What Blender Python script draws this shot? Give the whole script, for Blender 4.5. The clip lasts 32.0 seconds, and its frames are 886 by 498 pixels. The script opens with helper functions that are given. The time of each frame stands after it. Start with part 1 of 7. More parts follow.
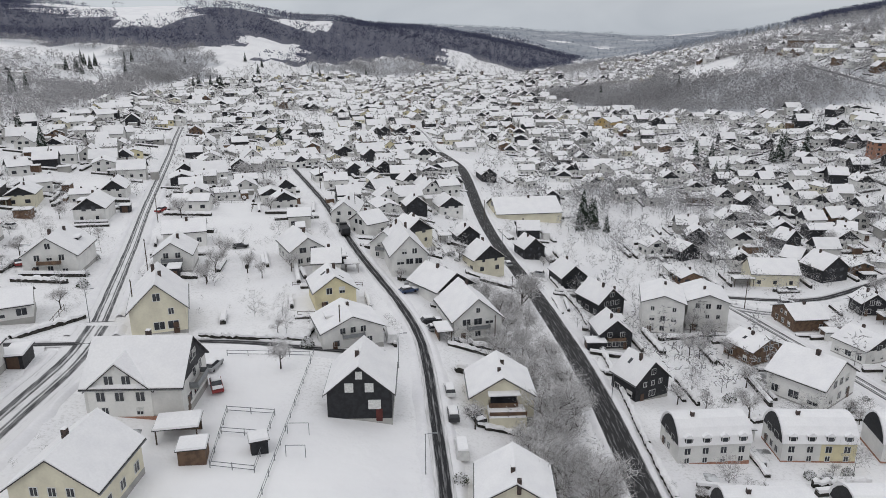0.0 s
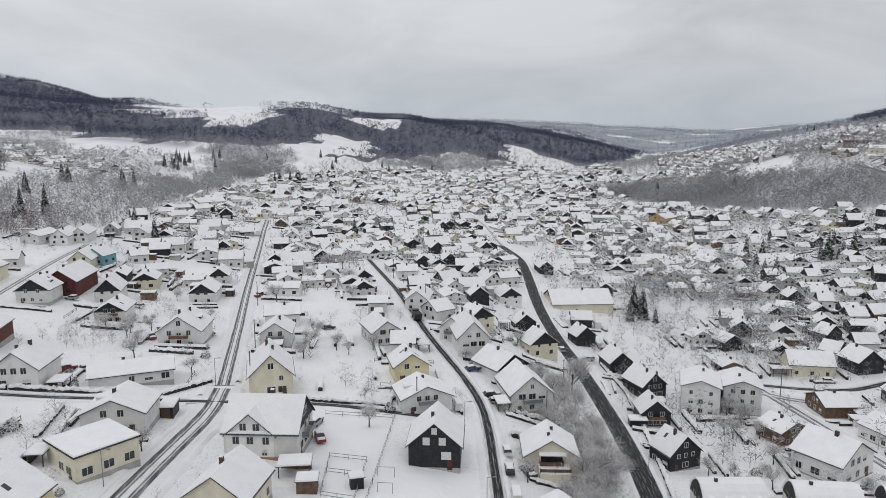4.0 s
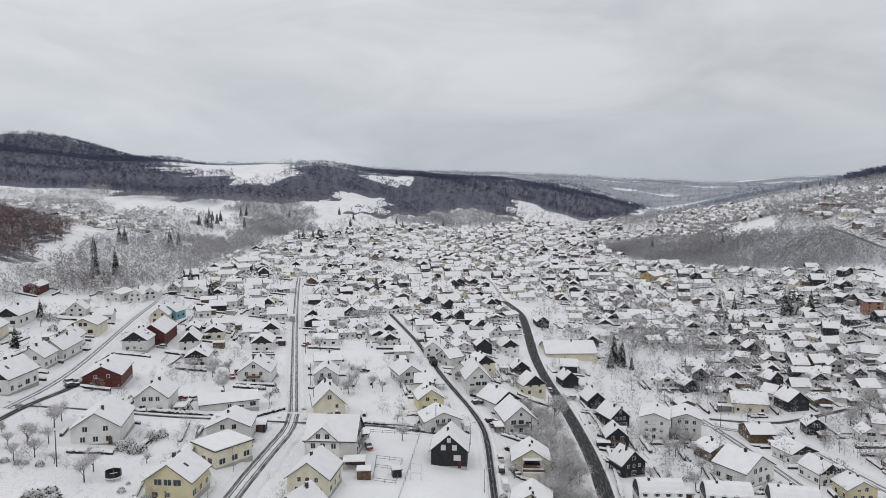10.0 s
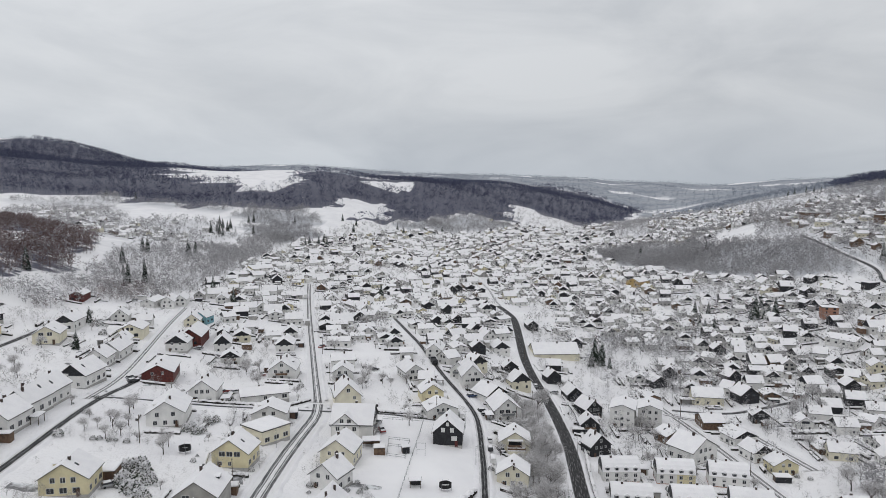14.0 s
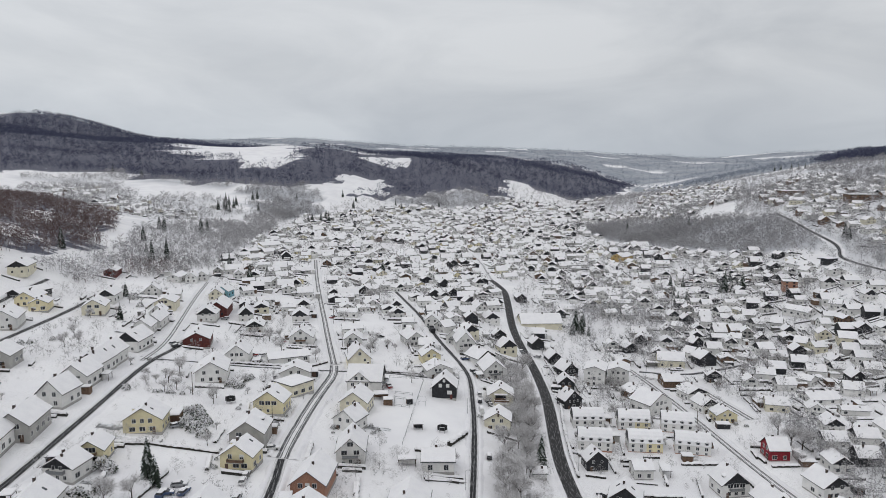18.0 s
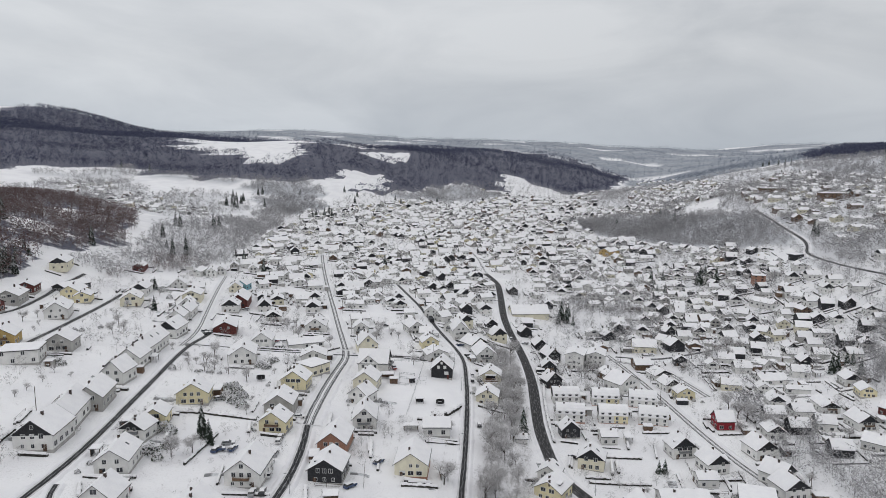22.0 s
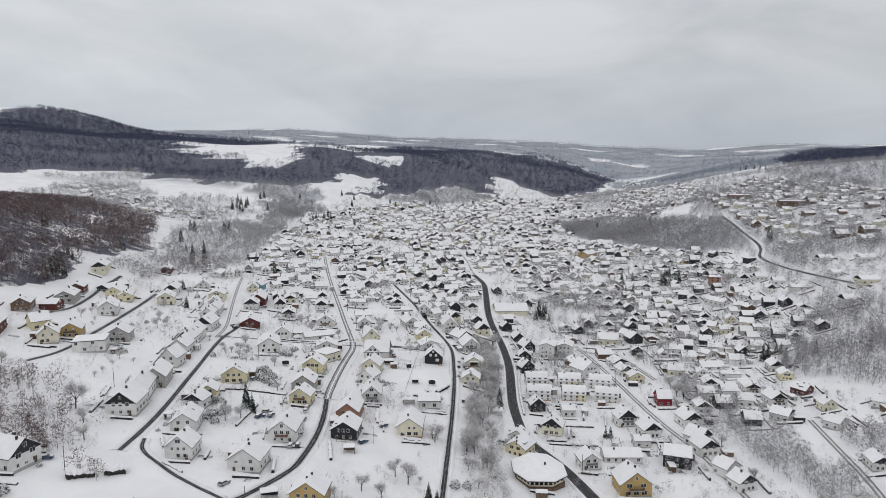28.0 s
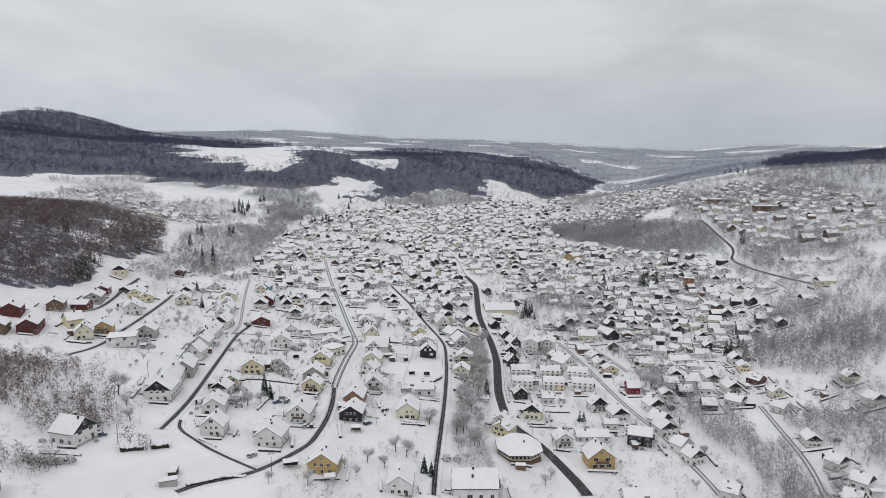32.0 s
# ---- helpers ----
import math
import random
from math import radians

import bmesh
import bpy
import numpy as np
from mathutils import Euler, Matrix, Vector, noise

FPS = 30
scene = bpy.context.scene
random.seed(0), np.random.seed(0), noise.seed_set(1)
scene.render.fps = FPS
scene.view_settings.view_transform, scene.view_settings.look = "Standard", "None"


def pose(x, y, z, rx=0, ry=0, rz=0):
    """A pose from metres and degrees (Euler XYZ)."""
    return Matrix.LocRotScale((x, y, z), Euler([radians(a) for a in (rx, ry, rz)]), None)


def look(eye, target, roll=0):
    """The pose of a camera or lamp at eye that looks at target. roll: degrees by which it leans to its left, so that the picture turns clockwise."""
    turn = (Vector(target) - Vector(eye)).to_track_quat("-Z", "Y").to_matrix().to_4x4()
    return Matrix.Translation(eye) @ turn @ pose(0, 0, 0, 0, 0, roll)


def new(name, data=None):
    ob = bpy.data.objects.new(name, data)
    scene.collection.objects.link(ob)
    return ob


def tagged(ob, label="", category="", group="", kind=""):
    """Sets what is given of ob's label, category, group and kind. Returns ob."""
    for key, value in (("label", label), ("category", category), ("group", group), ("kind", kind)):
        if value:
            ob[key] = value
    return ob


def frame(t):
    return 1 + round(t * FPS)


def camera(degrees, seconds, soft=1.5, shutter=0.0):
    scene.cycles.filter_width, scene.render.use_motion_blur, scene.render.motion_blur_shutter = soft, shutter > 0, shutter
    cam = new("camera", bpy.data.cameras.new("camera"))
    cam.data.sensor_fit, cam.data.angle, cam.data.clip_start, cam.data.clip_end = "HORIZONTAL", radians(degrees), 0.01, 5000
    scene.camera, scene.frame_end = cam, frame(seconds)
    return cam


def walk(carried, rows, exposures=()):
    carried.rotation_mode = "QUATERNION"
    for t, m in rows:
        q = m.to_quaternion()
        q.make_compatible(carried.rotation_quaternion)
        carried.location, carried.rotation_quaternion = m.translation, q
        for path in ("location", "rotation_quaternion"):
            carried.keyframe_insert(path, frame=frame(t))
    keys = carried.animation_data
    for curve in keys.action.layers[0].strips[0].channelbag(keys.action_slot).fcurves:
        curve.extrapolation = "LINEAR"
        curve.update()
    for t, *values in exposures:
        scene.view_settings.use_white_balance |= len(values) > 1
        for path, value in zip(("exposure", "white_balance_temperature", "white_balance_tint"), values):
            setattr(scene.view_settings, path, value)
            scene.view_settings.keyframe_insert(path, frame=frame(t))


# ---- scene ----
cam = camera(65.09, 32.0, soft=0.35)


def way(x, y, z, yaw, pitch, roll):
    """A camera pose: place, turn to the left from +y, tilt up and lean, in metres and degrees."""
    return pose(x, y, z, 90 + pitch, 0, yaw) @ pose(0, 0, 0, 0, 0, roll)


walk(cam, [
    (0, way(0.00, -59.98, 52.72, -0.621, -16.388, -0.141)),
    (0.5, way(-0.10, -63.23, 53.49, -0.630, -15.456, -0.143)),
    (1, way(-0.20, -66.49, 54.27, -0.504, -14.626, -0.146)),
    (1.5, way(-0.29, -69.78, 55.07, -0.176, -13.722, -0.149)),
    (2, way(-0.36, -73.10, 55.89, 0.091, -12.799, -0.153)),
    (2.5, way(-0.41, -76.48, 56.73, 0.496, -11.847, -0.158)),
    (3, way(-0.44, -79.96, 57.61, 1.178, -10.982, -0.164)),
    (3.5, way(-0.42, -83.58, 58.52, 2.758, -10.057, -0.170)),
    (4, way(-0.37, -87.38, 59.45, 4.432, -9.096, -0.175)),
    (4.5, way(-0.26, -91.42, 60.41, 5.310, -8.182, -0.180)),
    (6.5, way(0.71, -109.84, 64.57, 5.280, -5.050, -0.169)),
    (7, way(1.06, -114.84, 65.73, 5.298, -5.054, -0.159)),
    (8, way(1.83, -125.10, 68.17, 5.265, -5.065, -0.139)),
    (9, way(2.69, -135.60, 70.75, 5.307, -5.040, -0.127)),
    (10, way(3.60, -146.22, 73.40, 5.257, -5.069, -0.121)),
    (11, way(4.54, -156.84, 76.08, 5.302, -5.080, -0.120)),
    (12, way(5.49, -167.45, 78.72, 5.228, -5.055, -0.122)),
    (13, way(6.43, -178.07, 81.26, 5.178, -5.072, -0.129)),
    (14, way(7.35, -188.71, 83.68, 5.185, -5.010, -0.135)),
    (14.5, way(7.80, -194.04, 84.84, 5.151, -4.994, -0.137)),
    (16.5, way(9.60, -215.40, 89.44, 4.975, -5.137, -0.143)),
    (17, way(10.04, -220.74, 90.60, 4.961, -5.669, -0.145)),
    (17.5, way(10.49, -226.09, 91.78, 4.930, -6.543, -0.147)),
    (18, way(10.94, -231.44, 92.98, 4.892, -7.337, -0.148)),
    (18.5, way(11.40, -236.78, 94.19, 4.914, -7.844, -0.149)),
    (19, way(11.86, -242.12, 95.41, 4.874, -7.923, -0.149)),
    (20, way(12.80, -252.78, 97.92, 4.837, -8.037, -0.142)),
    (21, way(13.77, -263.40, 100.51, 4.787, -8.049, -0.121)),
    (22, way(14.76, -274.00, 103.12, 4.744, -8.110, -0.088)),
    (23, way(15.76, -284.59, 105.74, 4.662, -8.145, -0.057)),
    (24, way(16.76, -295.18, 108.31, 4.553, -8.205, -0.037)),
    (25, way(17.76, -305.78, 110.83, 4.467, -8.237, -0.020)),
    (25.5, way(18.25, -311.09, 112.08, 4.421, -8.258, -0.009)),
    (27.5, way(20.15, -332.32, 117.06, 4.181, -8.323, 0.048)),
    (28, way(20.60, -337.64, 118.31, 4.121, -8.337, 0.057)),
    (29, way(21.48, -348.26, 120.85, 4.006, -8.288, 0.066)),
    (30, way(22.34, -358.89, 123.40, 3.863, -8.294, 0.070)),
    (31, way(23.18, -369.52, 125.97, 3.716, -8.344, 0.074)),
    (32, way(24.00, -380.15, 128.54, 3.619, -8.405, 0.081)),
])

# ---- sky and light: a bright overcast winter day ----
world = bpy.data.worlds.new("overcast_sky")
scene.world = world
world.use_nodes = True
wn, wl = world.node_tree.nodes, world.node_tree.links
wn.clear()
w_out, w_bg = wn.new("ShaderNodeOutputWorld"), wn.new("ShaderNodeBackground")
w_co, w_map, w_noise = wn.new("ShaderNodeTexCoord"), wn.new("ShaderNodeMapping"), wn.new("ShaderNodeTexNoise")
w_map.inputs["Scale"].default_value = (1.6, 1.6, 5.0)
w_noise.inputs["Scale"].default_value, w_noise.inputs["Detail"].default_value, w_noise.inputs["Roughness"].default_value = 1.9, 6.0, 0.55
w_noise.inputs["Distortion"].default_value = 0.5
w_sep, w_h, w_c, w_mix = wn.new("ShaderNodeSeparateXYZ"), wn.new("ShaderNodeValToRGB"), wn.new("ShaderNodeValToRGB"), wn.new("ShaderNodeMix")
w_h.color_ramp.elements[0].position, w_h.color_ramp.elements[0].color = 0.0, (0.50, 0.54, 0.59, 1)
w_h.color_ramp.elements[1].position, w_h.color_ramp.elements[1].color = 0.45, (0.72, 0.74, 0.77, 1)
e = w_h.color_ramp.elements.new(0.12)
e.color = (0.60, 0.625, 0.655, 1)
w_c.color_ramp.elements[0].position, w_c.color_ramp.elements[0].color = 0.34, (0.86, 0.87, 0.885, 1)
w_c.color_ramp.elements[1].position, w_c.color_ramp.elements[1].color = 0.64, (1.07, 1.065, 1.06, 1)
w_mix.data_type, w_mix.blend_type = "RGBA", "MULTIPLY"
w_mix.inputs[0].default_value = 1.0
wl.new(w_co.outputs["Generated"], w_map.inputs["Vector"])
wl.new(w_map.outputs["Vector"], w_noise.inputs["Vector"])
wl.new(w_co.outputs["Generated"], w_sep.inputs[0])
wl.new(w_sep.outputs["Z"], w_h.inputs[0])
wl.new(w_noise.outputs["Fac"], w_c.inputs[0])
wl.new(w_h.outputs["Color"], w_mix.inputs[6])
wl.new(w_c.outputs["Color"], w_mix.inputs[7])
w_side, w_tilt = wn.new("ShaderNodeMapRange"), wn.new("ShaderNodeMix")
w_side.inputs["From Min"].default_value, w_side.inputs["From Max"].default_value = -0.6, 0.7
w_side.inputs["To Min"].default_value, w_side.inputs["To Max"].default_value = 1.02, 0.87
w_tilt.data_type, w_tilt.blend_type = "RGBA", "MULTIPLY"
w_tilt.inputs[0].default_value = 1.0
wl.new(w_sep.outputs["X"], w_side.inputs["Value"])
wl.new(w_mix.outputs[2], w_tilt.inputs[6])
wl.new(w_side.outputs[0], w_tilt.inputs[7])
wl.new(w_tilt.outputs[2], w_bg.inputs["Color"])
wl.new(w_bg.outputs[0], w_out.inputs["Surface"])
w_bg.inputs["Strength"].default_value = 1.05

sun_data = bpy.data.lights.new("sun", "SUN")
sun_data.energy, sun_data.angle, sun_data.color = 0.35, radians(25), (1.0, 0.97, 0.93)
sun = new("sun", sun_data)
sun.matrix_world = look((0, 0, 300), (90, 140, 0))


# ---- materials ----
def material(name, color, rough=0.8, color2=None, scale=1.0, detail=5.0, bump=0.0, bump_scale=None, low=0.4, high=0.6, random_value=0.0, metal=0.0, spec=0.4, coords="Object"):
    """Plain node material: two colours by a noise in metres, a fine grain of brightness, bump, and a spread from thing to thing."""
    m = bpy.data.materials.new(name)
    m.use_nodes = True
    n, l = m.node_tree.nodes, m.node_tree.links
    b = n["Principled BSDF"]
    b.inputs["Roughness"].default_value, b.inputs["Metallic"].default_value, b.inputs["Specular IOR Level"].default_value = rough, metal, spec
    co = n.new("ShaderNodeTexCoord")
    color2 = color2 or tuple(c * 0.82 for c in color)
    noise_a, ramp = n.new("ShaderNodeTexNoise"), n.new("ShaderNodeValToRGB")
    noise_a.inputs["Scale"].default_value, noise_a.inputs["Detail"].default_value = scale, detail
    l.new(co.outputs[coords], noise_a.inputs["Vector"])
    l.new(noise_a.outputs["Fac"], ramp.inputs[0])
    ramp.color_ramp.elements[0].position, ramp.color_ramp.elements[0].color = low, (*color2, 1)
    ramp.color_ramp.elements[1].position, ramp.color_ramp.elements[1].color = high, (*color, 1)
    hue = n.new("ShaderNodeHueSaturation")
    l.new(ramp.outputs["Color"], hue.inputs["Color"])
    grain, info, value = n.new("ShaderNodeTexNoise"), n.new("ShaderNodeObjectInfo"), n.new("ShaderNodeMath")
    grain.inputs["Scale"].default_value, grain.inputs["Detail"].default_value = scale * 9, 3
    l.new(co.outputs[coords], grain.inputs["Vector"])
    spread, lift = n.new("ShaderNodeMath"), n.new("ShaderNodeMath")
    spread.operation, spread.inputs[1].default_value, spread.inputs[2].default_value = "MULTIPLY_ADD", random_value, 0.92 - random_value / 2
    l.new(info.outputs["Random"], spread.inputs[0])
    lift.operation, lift.inputs[1].default_value = "MULTIPLY_ADD", 0.16
    l.new(grain.outputs["Fac"], lift.inputs[0])
    l.new(spread.outputs[0], lift.inputs[2])
    l.new(lift.outputs[0], hue.inputs["Value"])
    l.new(hue.outputs["Color"], b.inputs["Base Color"])
    if bump:
        nb, bm_node = n.new("ShaderNodeTexNoise"), n.new("ShaderNodeBump")
        nb.inputs["Scale"].default_value, nb.inputs["Detail"].default_value = bump_scale or scale * 4, 4
        l.new(co.outputs[coords], nb.inputs["Vector"])
        l.new(nb.outputs["Fac"], bm_node.inputs["Height"])
        bm_node.inputs["Strength"].default_value, bm_node.inputs["Distance"].default_value = bump, 0.1
        l.new(bm_node.outputs[0], b.inputs["Normal"])
    return m


SNOW = material("snow", (0.84, 0.83, 0.845), 0.85, (0.77, 0.76, 0.785), 0.25, 6, 0.35, 1.3, 0.3, 0.6)
ROOF_SNOW = material("roof_snow", (0.875, 0.865, 0.875), 0.85, (0.82, 0.81, 0.83), 0.35, 4, 0.2, 1.0, 0.3, 0.6, 0.05)
TILE = material("roof_tile", (0.06, 0.057, 0.057), 0.7, (0.035, 0.034, 0.036), 1.5)
GUTTER = material("zinc_gutter", (0.30, 0.31, 0.32), 0.45, None, 2, metal=0.6)
BRICK_CHIMNEY = material("chimney_brick", (0.10, 0.07, 0.06), 0.85, (0.04, 0.035, 0.035), 3)
GLASS = material("window_glass", (0.05, 0.055, 0.065), 0.12, (0.03, 0.032, 0.038), 0.5, spec=0.6)
FRAME = material("window_frame", (0.75, 0.75, 0.74), 0.5, None, 2)
SHUTTER = material("roller_shutter", (0.72, 0.72, 0.70), 0.6, None, 3)
DOOR = material("door_wood", (0.10, 0.06, 0.04), 0.5, None, 2)
WALLS = {
    "w": material("white_render", (0.76, 0.75, 0.73), 0.9, (0.67, 0.665, 0.65), 0.35, 6, 0.1, 8, random_value=0.16),
    "c": material("cream_render", (0.73, 0.69, 0.55), 0.9, (0.64, 0.60, 0.48), 0.35, 6, 0.1, 8, random_value=0.12),
    "y": material("yellow_render", (0.72, 0.65, 0.43), 0.9, (0.63, 0.565, 0.37), 0.35, 6, 0.1, 8, random_value=0.15),
    "Y": material("ochre_render", (0.52, 0.37, 0.155), 0.9, (0.44, 0.31, 0.13), 0.35, 6, 0.1, 8, random_value=0.1),
    "g": material("grey_render", (0.42, 0.41, 0.39), 0.9, (0.34, 0.335, 0.32), 0.35, 6, 0.1, 8, random_value=0.15),
    "b": material("brown_boards", (0.18, 0.115, 0.075), 0.75, (0.11, 0.07, 0.048), 1.2, 6, 0.2, 9, random_value=0.2),
    "k": material("dark_slate", (0.026, 0.027, 0.032), 0.6, (0.014, 0.015, 0.018), 1.6, 5, 0.3, 9, random_value=0.3),
    "r": material("oxblood_boards", (0.13, 0.032, 0.026), 0.7, (0.08, 0.022, 0.02), 1.2, 6, 0.2, 9, random_value=0.15),
    "R": material("red_boards", (0.30, 0.02, 0.035), 0.7, (0.20, 0.016, 0.025), 1.2, 6, 0.2, 9),
    "u": material("turquoise_boards", (0.22, 0.42, 0.48), 0.75, (0.17, 0.34, 0.40), 1.2, 6),
    "o": material("red_brick", (0.40, 0.215, 0.15), 0.85, (0.31, 0.165, 0.115), 2.5, 6, 0.3, 12),
}
BARK = material("bark", (0.085, 0.07, 0.06), 0.9, (0.05, 0.042, 0.038), 3, 5, 0.3)

def twig_material(name, light, dark, share, zone=0.02, spread=0.35):
    """Leafless twigs: each twig is either bare bark or coated with frost, thicker in some patches of a wood than in others."""
    m = bpy.data.materials.new(name)
    m.use_nodes = True
    n, l = m.node_tree.nodes, m.node_tree.links
    b = n["Principled BSDF"]
    b.inputs["Roughness"].default_value, b.inputs["Specular IOR Level"].default_value = 0.9, 0.25
    geo, co, patch = n.new("ShaderNodeNewGeometry"), n.new("ShaderNodeTexCoord"), n.new("ShaderNodeTexNoise")
    patch.inputs["Scale"].default_value, patch.inputs["Detail"].default_value = zone, 6
    l.new(co.outputs["Object"], patch.inputs["Vector"])
    add, ramp = n.new("ShaderNodeMath"), n.new("ShaderNodeValToRGB")
    add.operation, add.inputs[1].default_value = "MULTIPLY_ADD", spread * 3
    l.new(patch.outputs["Fac"], add.inputs[0])
    shift = n.new("ShaderNodeMath")
    shift.operation, shift.inputs[1].default_value = "SUBTRACT", spread * 1.5
    l.new(geo.outputs["Random Per Island"], shift.inputs[0])
    l.new(shift.outputs[0], add.inputs[2])
    l.new(add.outputs[0], ramp.inputs[0])
    els = ramp.color_ramp.elements
    els[0].position, els[0].color = max(0.0, share - 0.22), (*dark, 1)
    els[1].position, els[1].color = min(1.0, share + 0.30), (*light, 1)
    l.new(ramp.outputs["Color"], b.inputs["Base Color"])
    soft, mix = n.new("ShaderNodeBsdfTranslucent"), n.new("ShaderNodeMixShader")
    l.new(ramp.outputs["Color"], soft.inputs["Color"])
    mix.inputs[0].default_value = 0.42
    l.new(b.outputs[0], mix.inputs[1])
    l.new(soft.outputs[0], mix.inputs[2])
    l.new(mix.outputs[0], n["Material Output"].inputs["Surface"])
    return m


FROST = twig_material("frosted_twigs", (0.78, 0.77, 0.775), (0.30, 0.285, 0.28), 0.30, 0.2, 0.2)
BROWN_TWIGS = twig_material("rusty_brown_twigs", (0.24, 0.195, 0.195), (0.12, 0.08, 0.077), 0.50, 0.018)
# Both tones lean to blue for the ridge and domed hill forests.
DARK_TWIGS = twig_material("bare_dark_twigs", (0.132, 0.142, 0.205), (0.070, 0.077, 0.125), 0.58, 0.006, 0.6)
GREY_TWIGS = twig_material("frosted_wood_twigs", (0.49, 0.485, 0.495), (0.25, 0.242, 0.247), 0.42, 0.02)
# Paler and bluer than nearer woods: aerial haze put into the twig colour.
FAR_TWIGS = twig_material("hazy_frosted_wood", (0.31, 0.34, 0.39), (0.23, 0.255, 0.30), 0.45, 0.005)
BUSH_TWIGS = twig_material("garden_bush_twigs", (0.52, 0.51, 0.515), (0.20, 0.19, 0.186), 0.40, 0.06)
NEEDLES = material("spruce_needles", (0.035, 0.05, 0.035), 0.85, (0.02, 0.028, 0.022), 1.5, 4, random_value=0.3)
NEEDLE_SNOW = material("snowy_needles", (0.55, 0.57, 0.58), 0.9, (0.16, 0.18, 0.17), 2.5, 5, low=0.35, high=0.6)
HEDGE = material("hedge_twigs", (0.06, 0.056, 0.05), 0.95, (0.02, 0.02, 0.018), 1.5, 6, 0.6)
FENCE = material("fence_wood", (0.09, 0.07, 0.055), 0.85, None, 2)
STEEL = material("painted_steel", (0.25, 0.26, 0.27), 0.5, None, 2, metal=0.4)
RUBBER = material("tyre_rubber", (0.02, 0.02, 0.022), 0.8, None, 3)
PATH = material("trodden_snow", (0.72, 0.73, 0.75), 0.85, (0.20, 0.20, 0.205), 0.45, 8, 0.3, 2.0, low=0.44, high=0.60)
EVERGREEN = material("evergreen_leaves", (0.06, 0.075, 0.05), 0.8, (0.025, 0.032, 0.022), 2.0, 5, random_value=0.4)
CARS = [material("car_paint_" + n, c, 0.3, None, 0.8, spec=0.6) for n, c in (("black", (0.02, 0.021, 0.024)), ("silver", (0.34, 0.35, 0.36)), ("blue", (0.03, 0.06, 0.14)), ("red", (0.25, 0.025, 0.025)), ("white", (0.7, 0.7, 0.7)))]


def road_material(name, bare, tracks, rough=0.75, bias=0.0, wander=0.12):
    """Asphalt seen through slush: wheel tracks run along the road, the middle and the edges keep snow. u runs across, v along in metres."""
    m = bpy.data.materials.new(name)
    m.use_nodes = True
    n, l = m.node_tree.nodes, m.node_tree.links
    b = n["Principled BSDF"]
    uv, sep = n.new("ShaderNodeUVMap"), n.new("ShaderNodeSeparateXYZ")
    uv.uv_map = "lane"
    l.new(uv.outputs[0], sep.inputs[0])
    ramp = n.new("ShaderNodeValToRGB")
    ramp.color_ramp.interpolation = "EASE"
    els = ramp.color_ramp.elements
    els[0].position, els[0].color = tracks[0][0], (tracks[0][1],) * 3 + (1,)
    els[1].position, els[1].color = tracks[-1][0], (tracks[-1][1],) * 3 + (1,)
    for p, v in tracks[1:-1]:
        els.new(p).color = (v, v, v, 1)
    warp, warp_n, mp = n.new("ShaderNodeMath"), n.new("ShaderNodeTexNoise"), n.new("ShaderNodeMapping")
    mp.inputs["Scale"].default_value = (1.2, 0.06, 1)
    l.new(uv.outputs[0], mp.inputs["Vector"])
    l.new(mp.outputs[0], warp_n.inputs["Vector"])
    warp_n.inputs["Scale"].default_value, warp_n.inputs["Detail"].default_value = 1.0, 4
    warp.operation, warp.inputs[1].default_value = "MULTIPLY_ADD", wander
    l.new(warp_n.outputs["Fac"], warp.inputs[0])
    off = n.new("ShaderNodeMath")
    off.operation, off.inputs[1].default_value = "SUBTRACT", wander / 2
    l.new(sep.outputs[0], off.inputs[0])
    l.new(off.outputs[0], warp.inputs[2])
    l.new(warp.outputs[0], ramp.inputs[0])
    streak, mp2 = n.new("ShaderNodeTexNoise"), n.new("ShaderNodeMapping")
    mp2.inputs["Scale"].default_value = (9, 0.18, 1)
    l.new(uv.outputs[0], mp2.inputs["Vector"])
    l.new(mp2.outputs[0], streak.inputs["Vector"])
    streak.inputs["Scale"].default_value, streak.inputs["Detail"].default_value = 1.5, 6
    add, clip_n = n.new("ShaderNodeMath"), n.new("ShaderNodeMath")
    add.operation, add.inputs[1].default_value, add.inputs[2].default_value = "MULTIPLY_ADD", 1.1, -0.55 - bias
    l.new(streak.outputs["Fac"], add.inputs[0])
    clip_n.operation, clip_n.use_clamp = "ADD", True
    l.new(ramp.outputs["Color"], clip_n.inputs[0])
    l.new(add.outputs[0], clip_n.inputs[1])
    mix = n.new("ShaderNodeMix")
    mix.data_type = "RGBA"
    mix.inputs[6].default_value, mix.inputs[7].default_value = (*bare, 1), (0.80, 0.79, 0.80, 1)
    l.new(clip_n.outputs[0], mix.inputs[0])
    l.new(mix.outputs[2], b.inputs["Base Color"])
    b.inputs["Roughness"].default_value, b.inputs["Specular IOR Level"].default_value = rough, 0.22
    return m


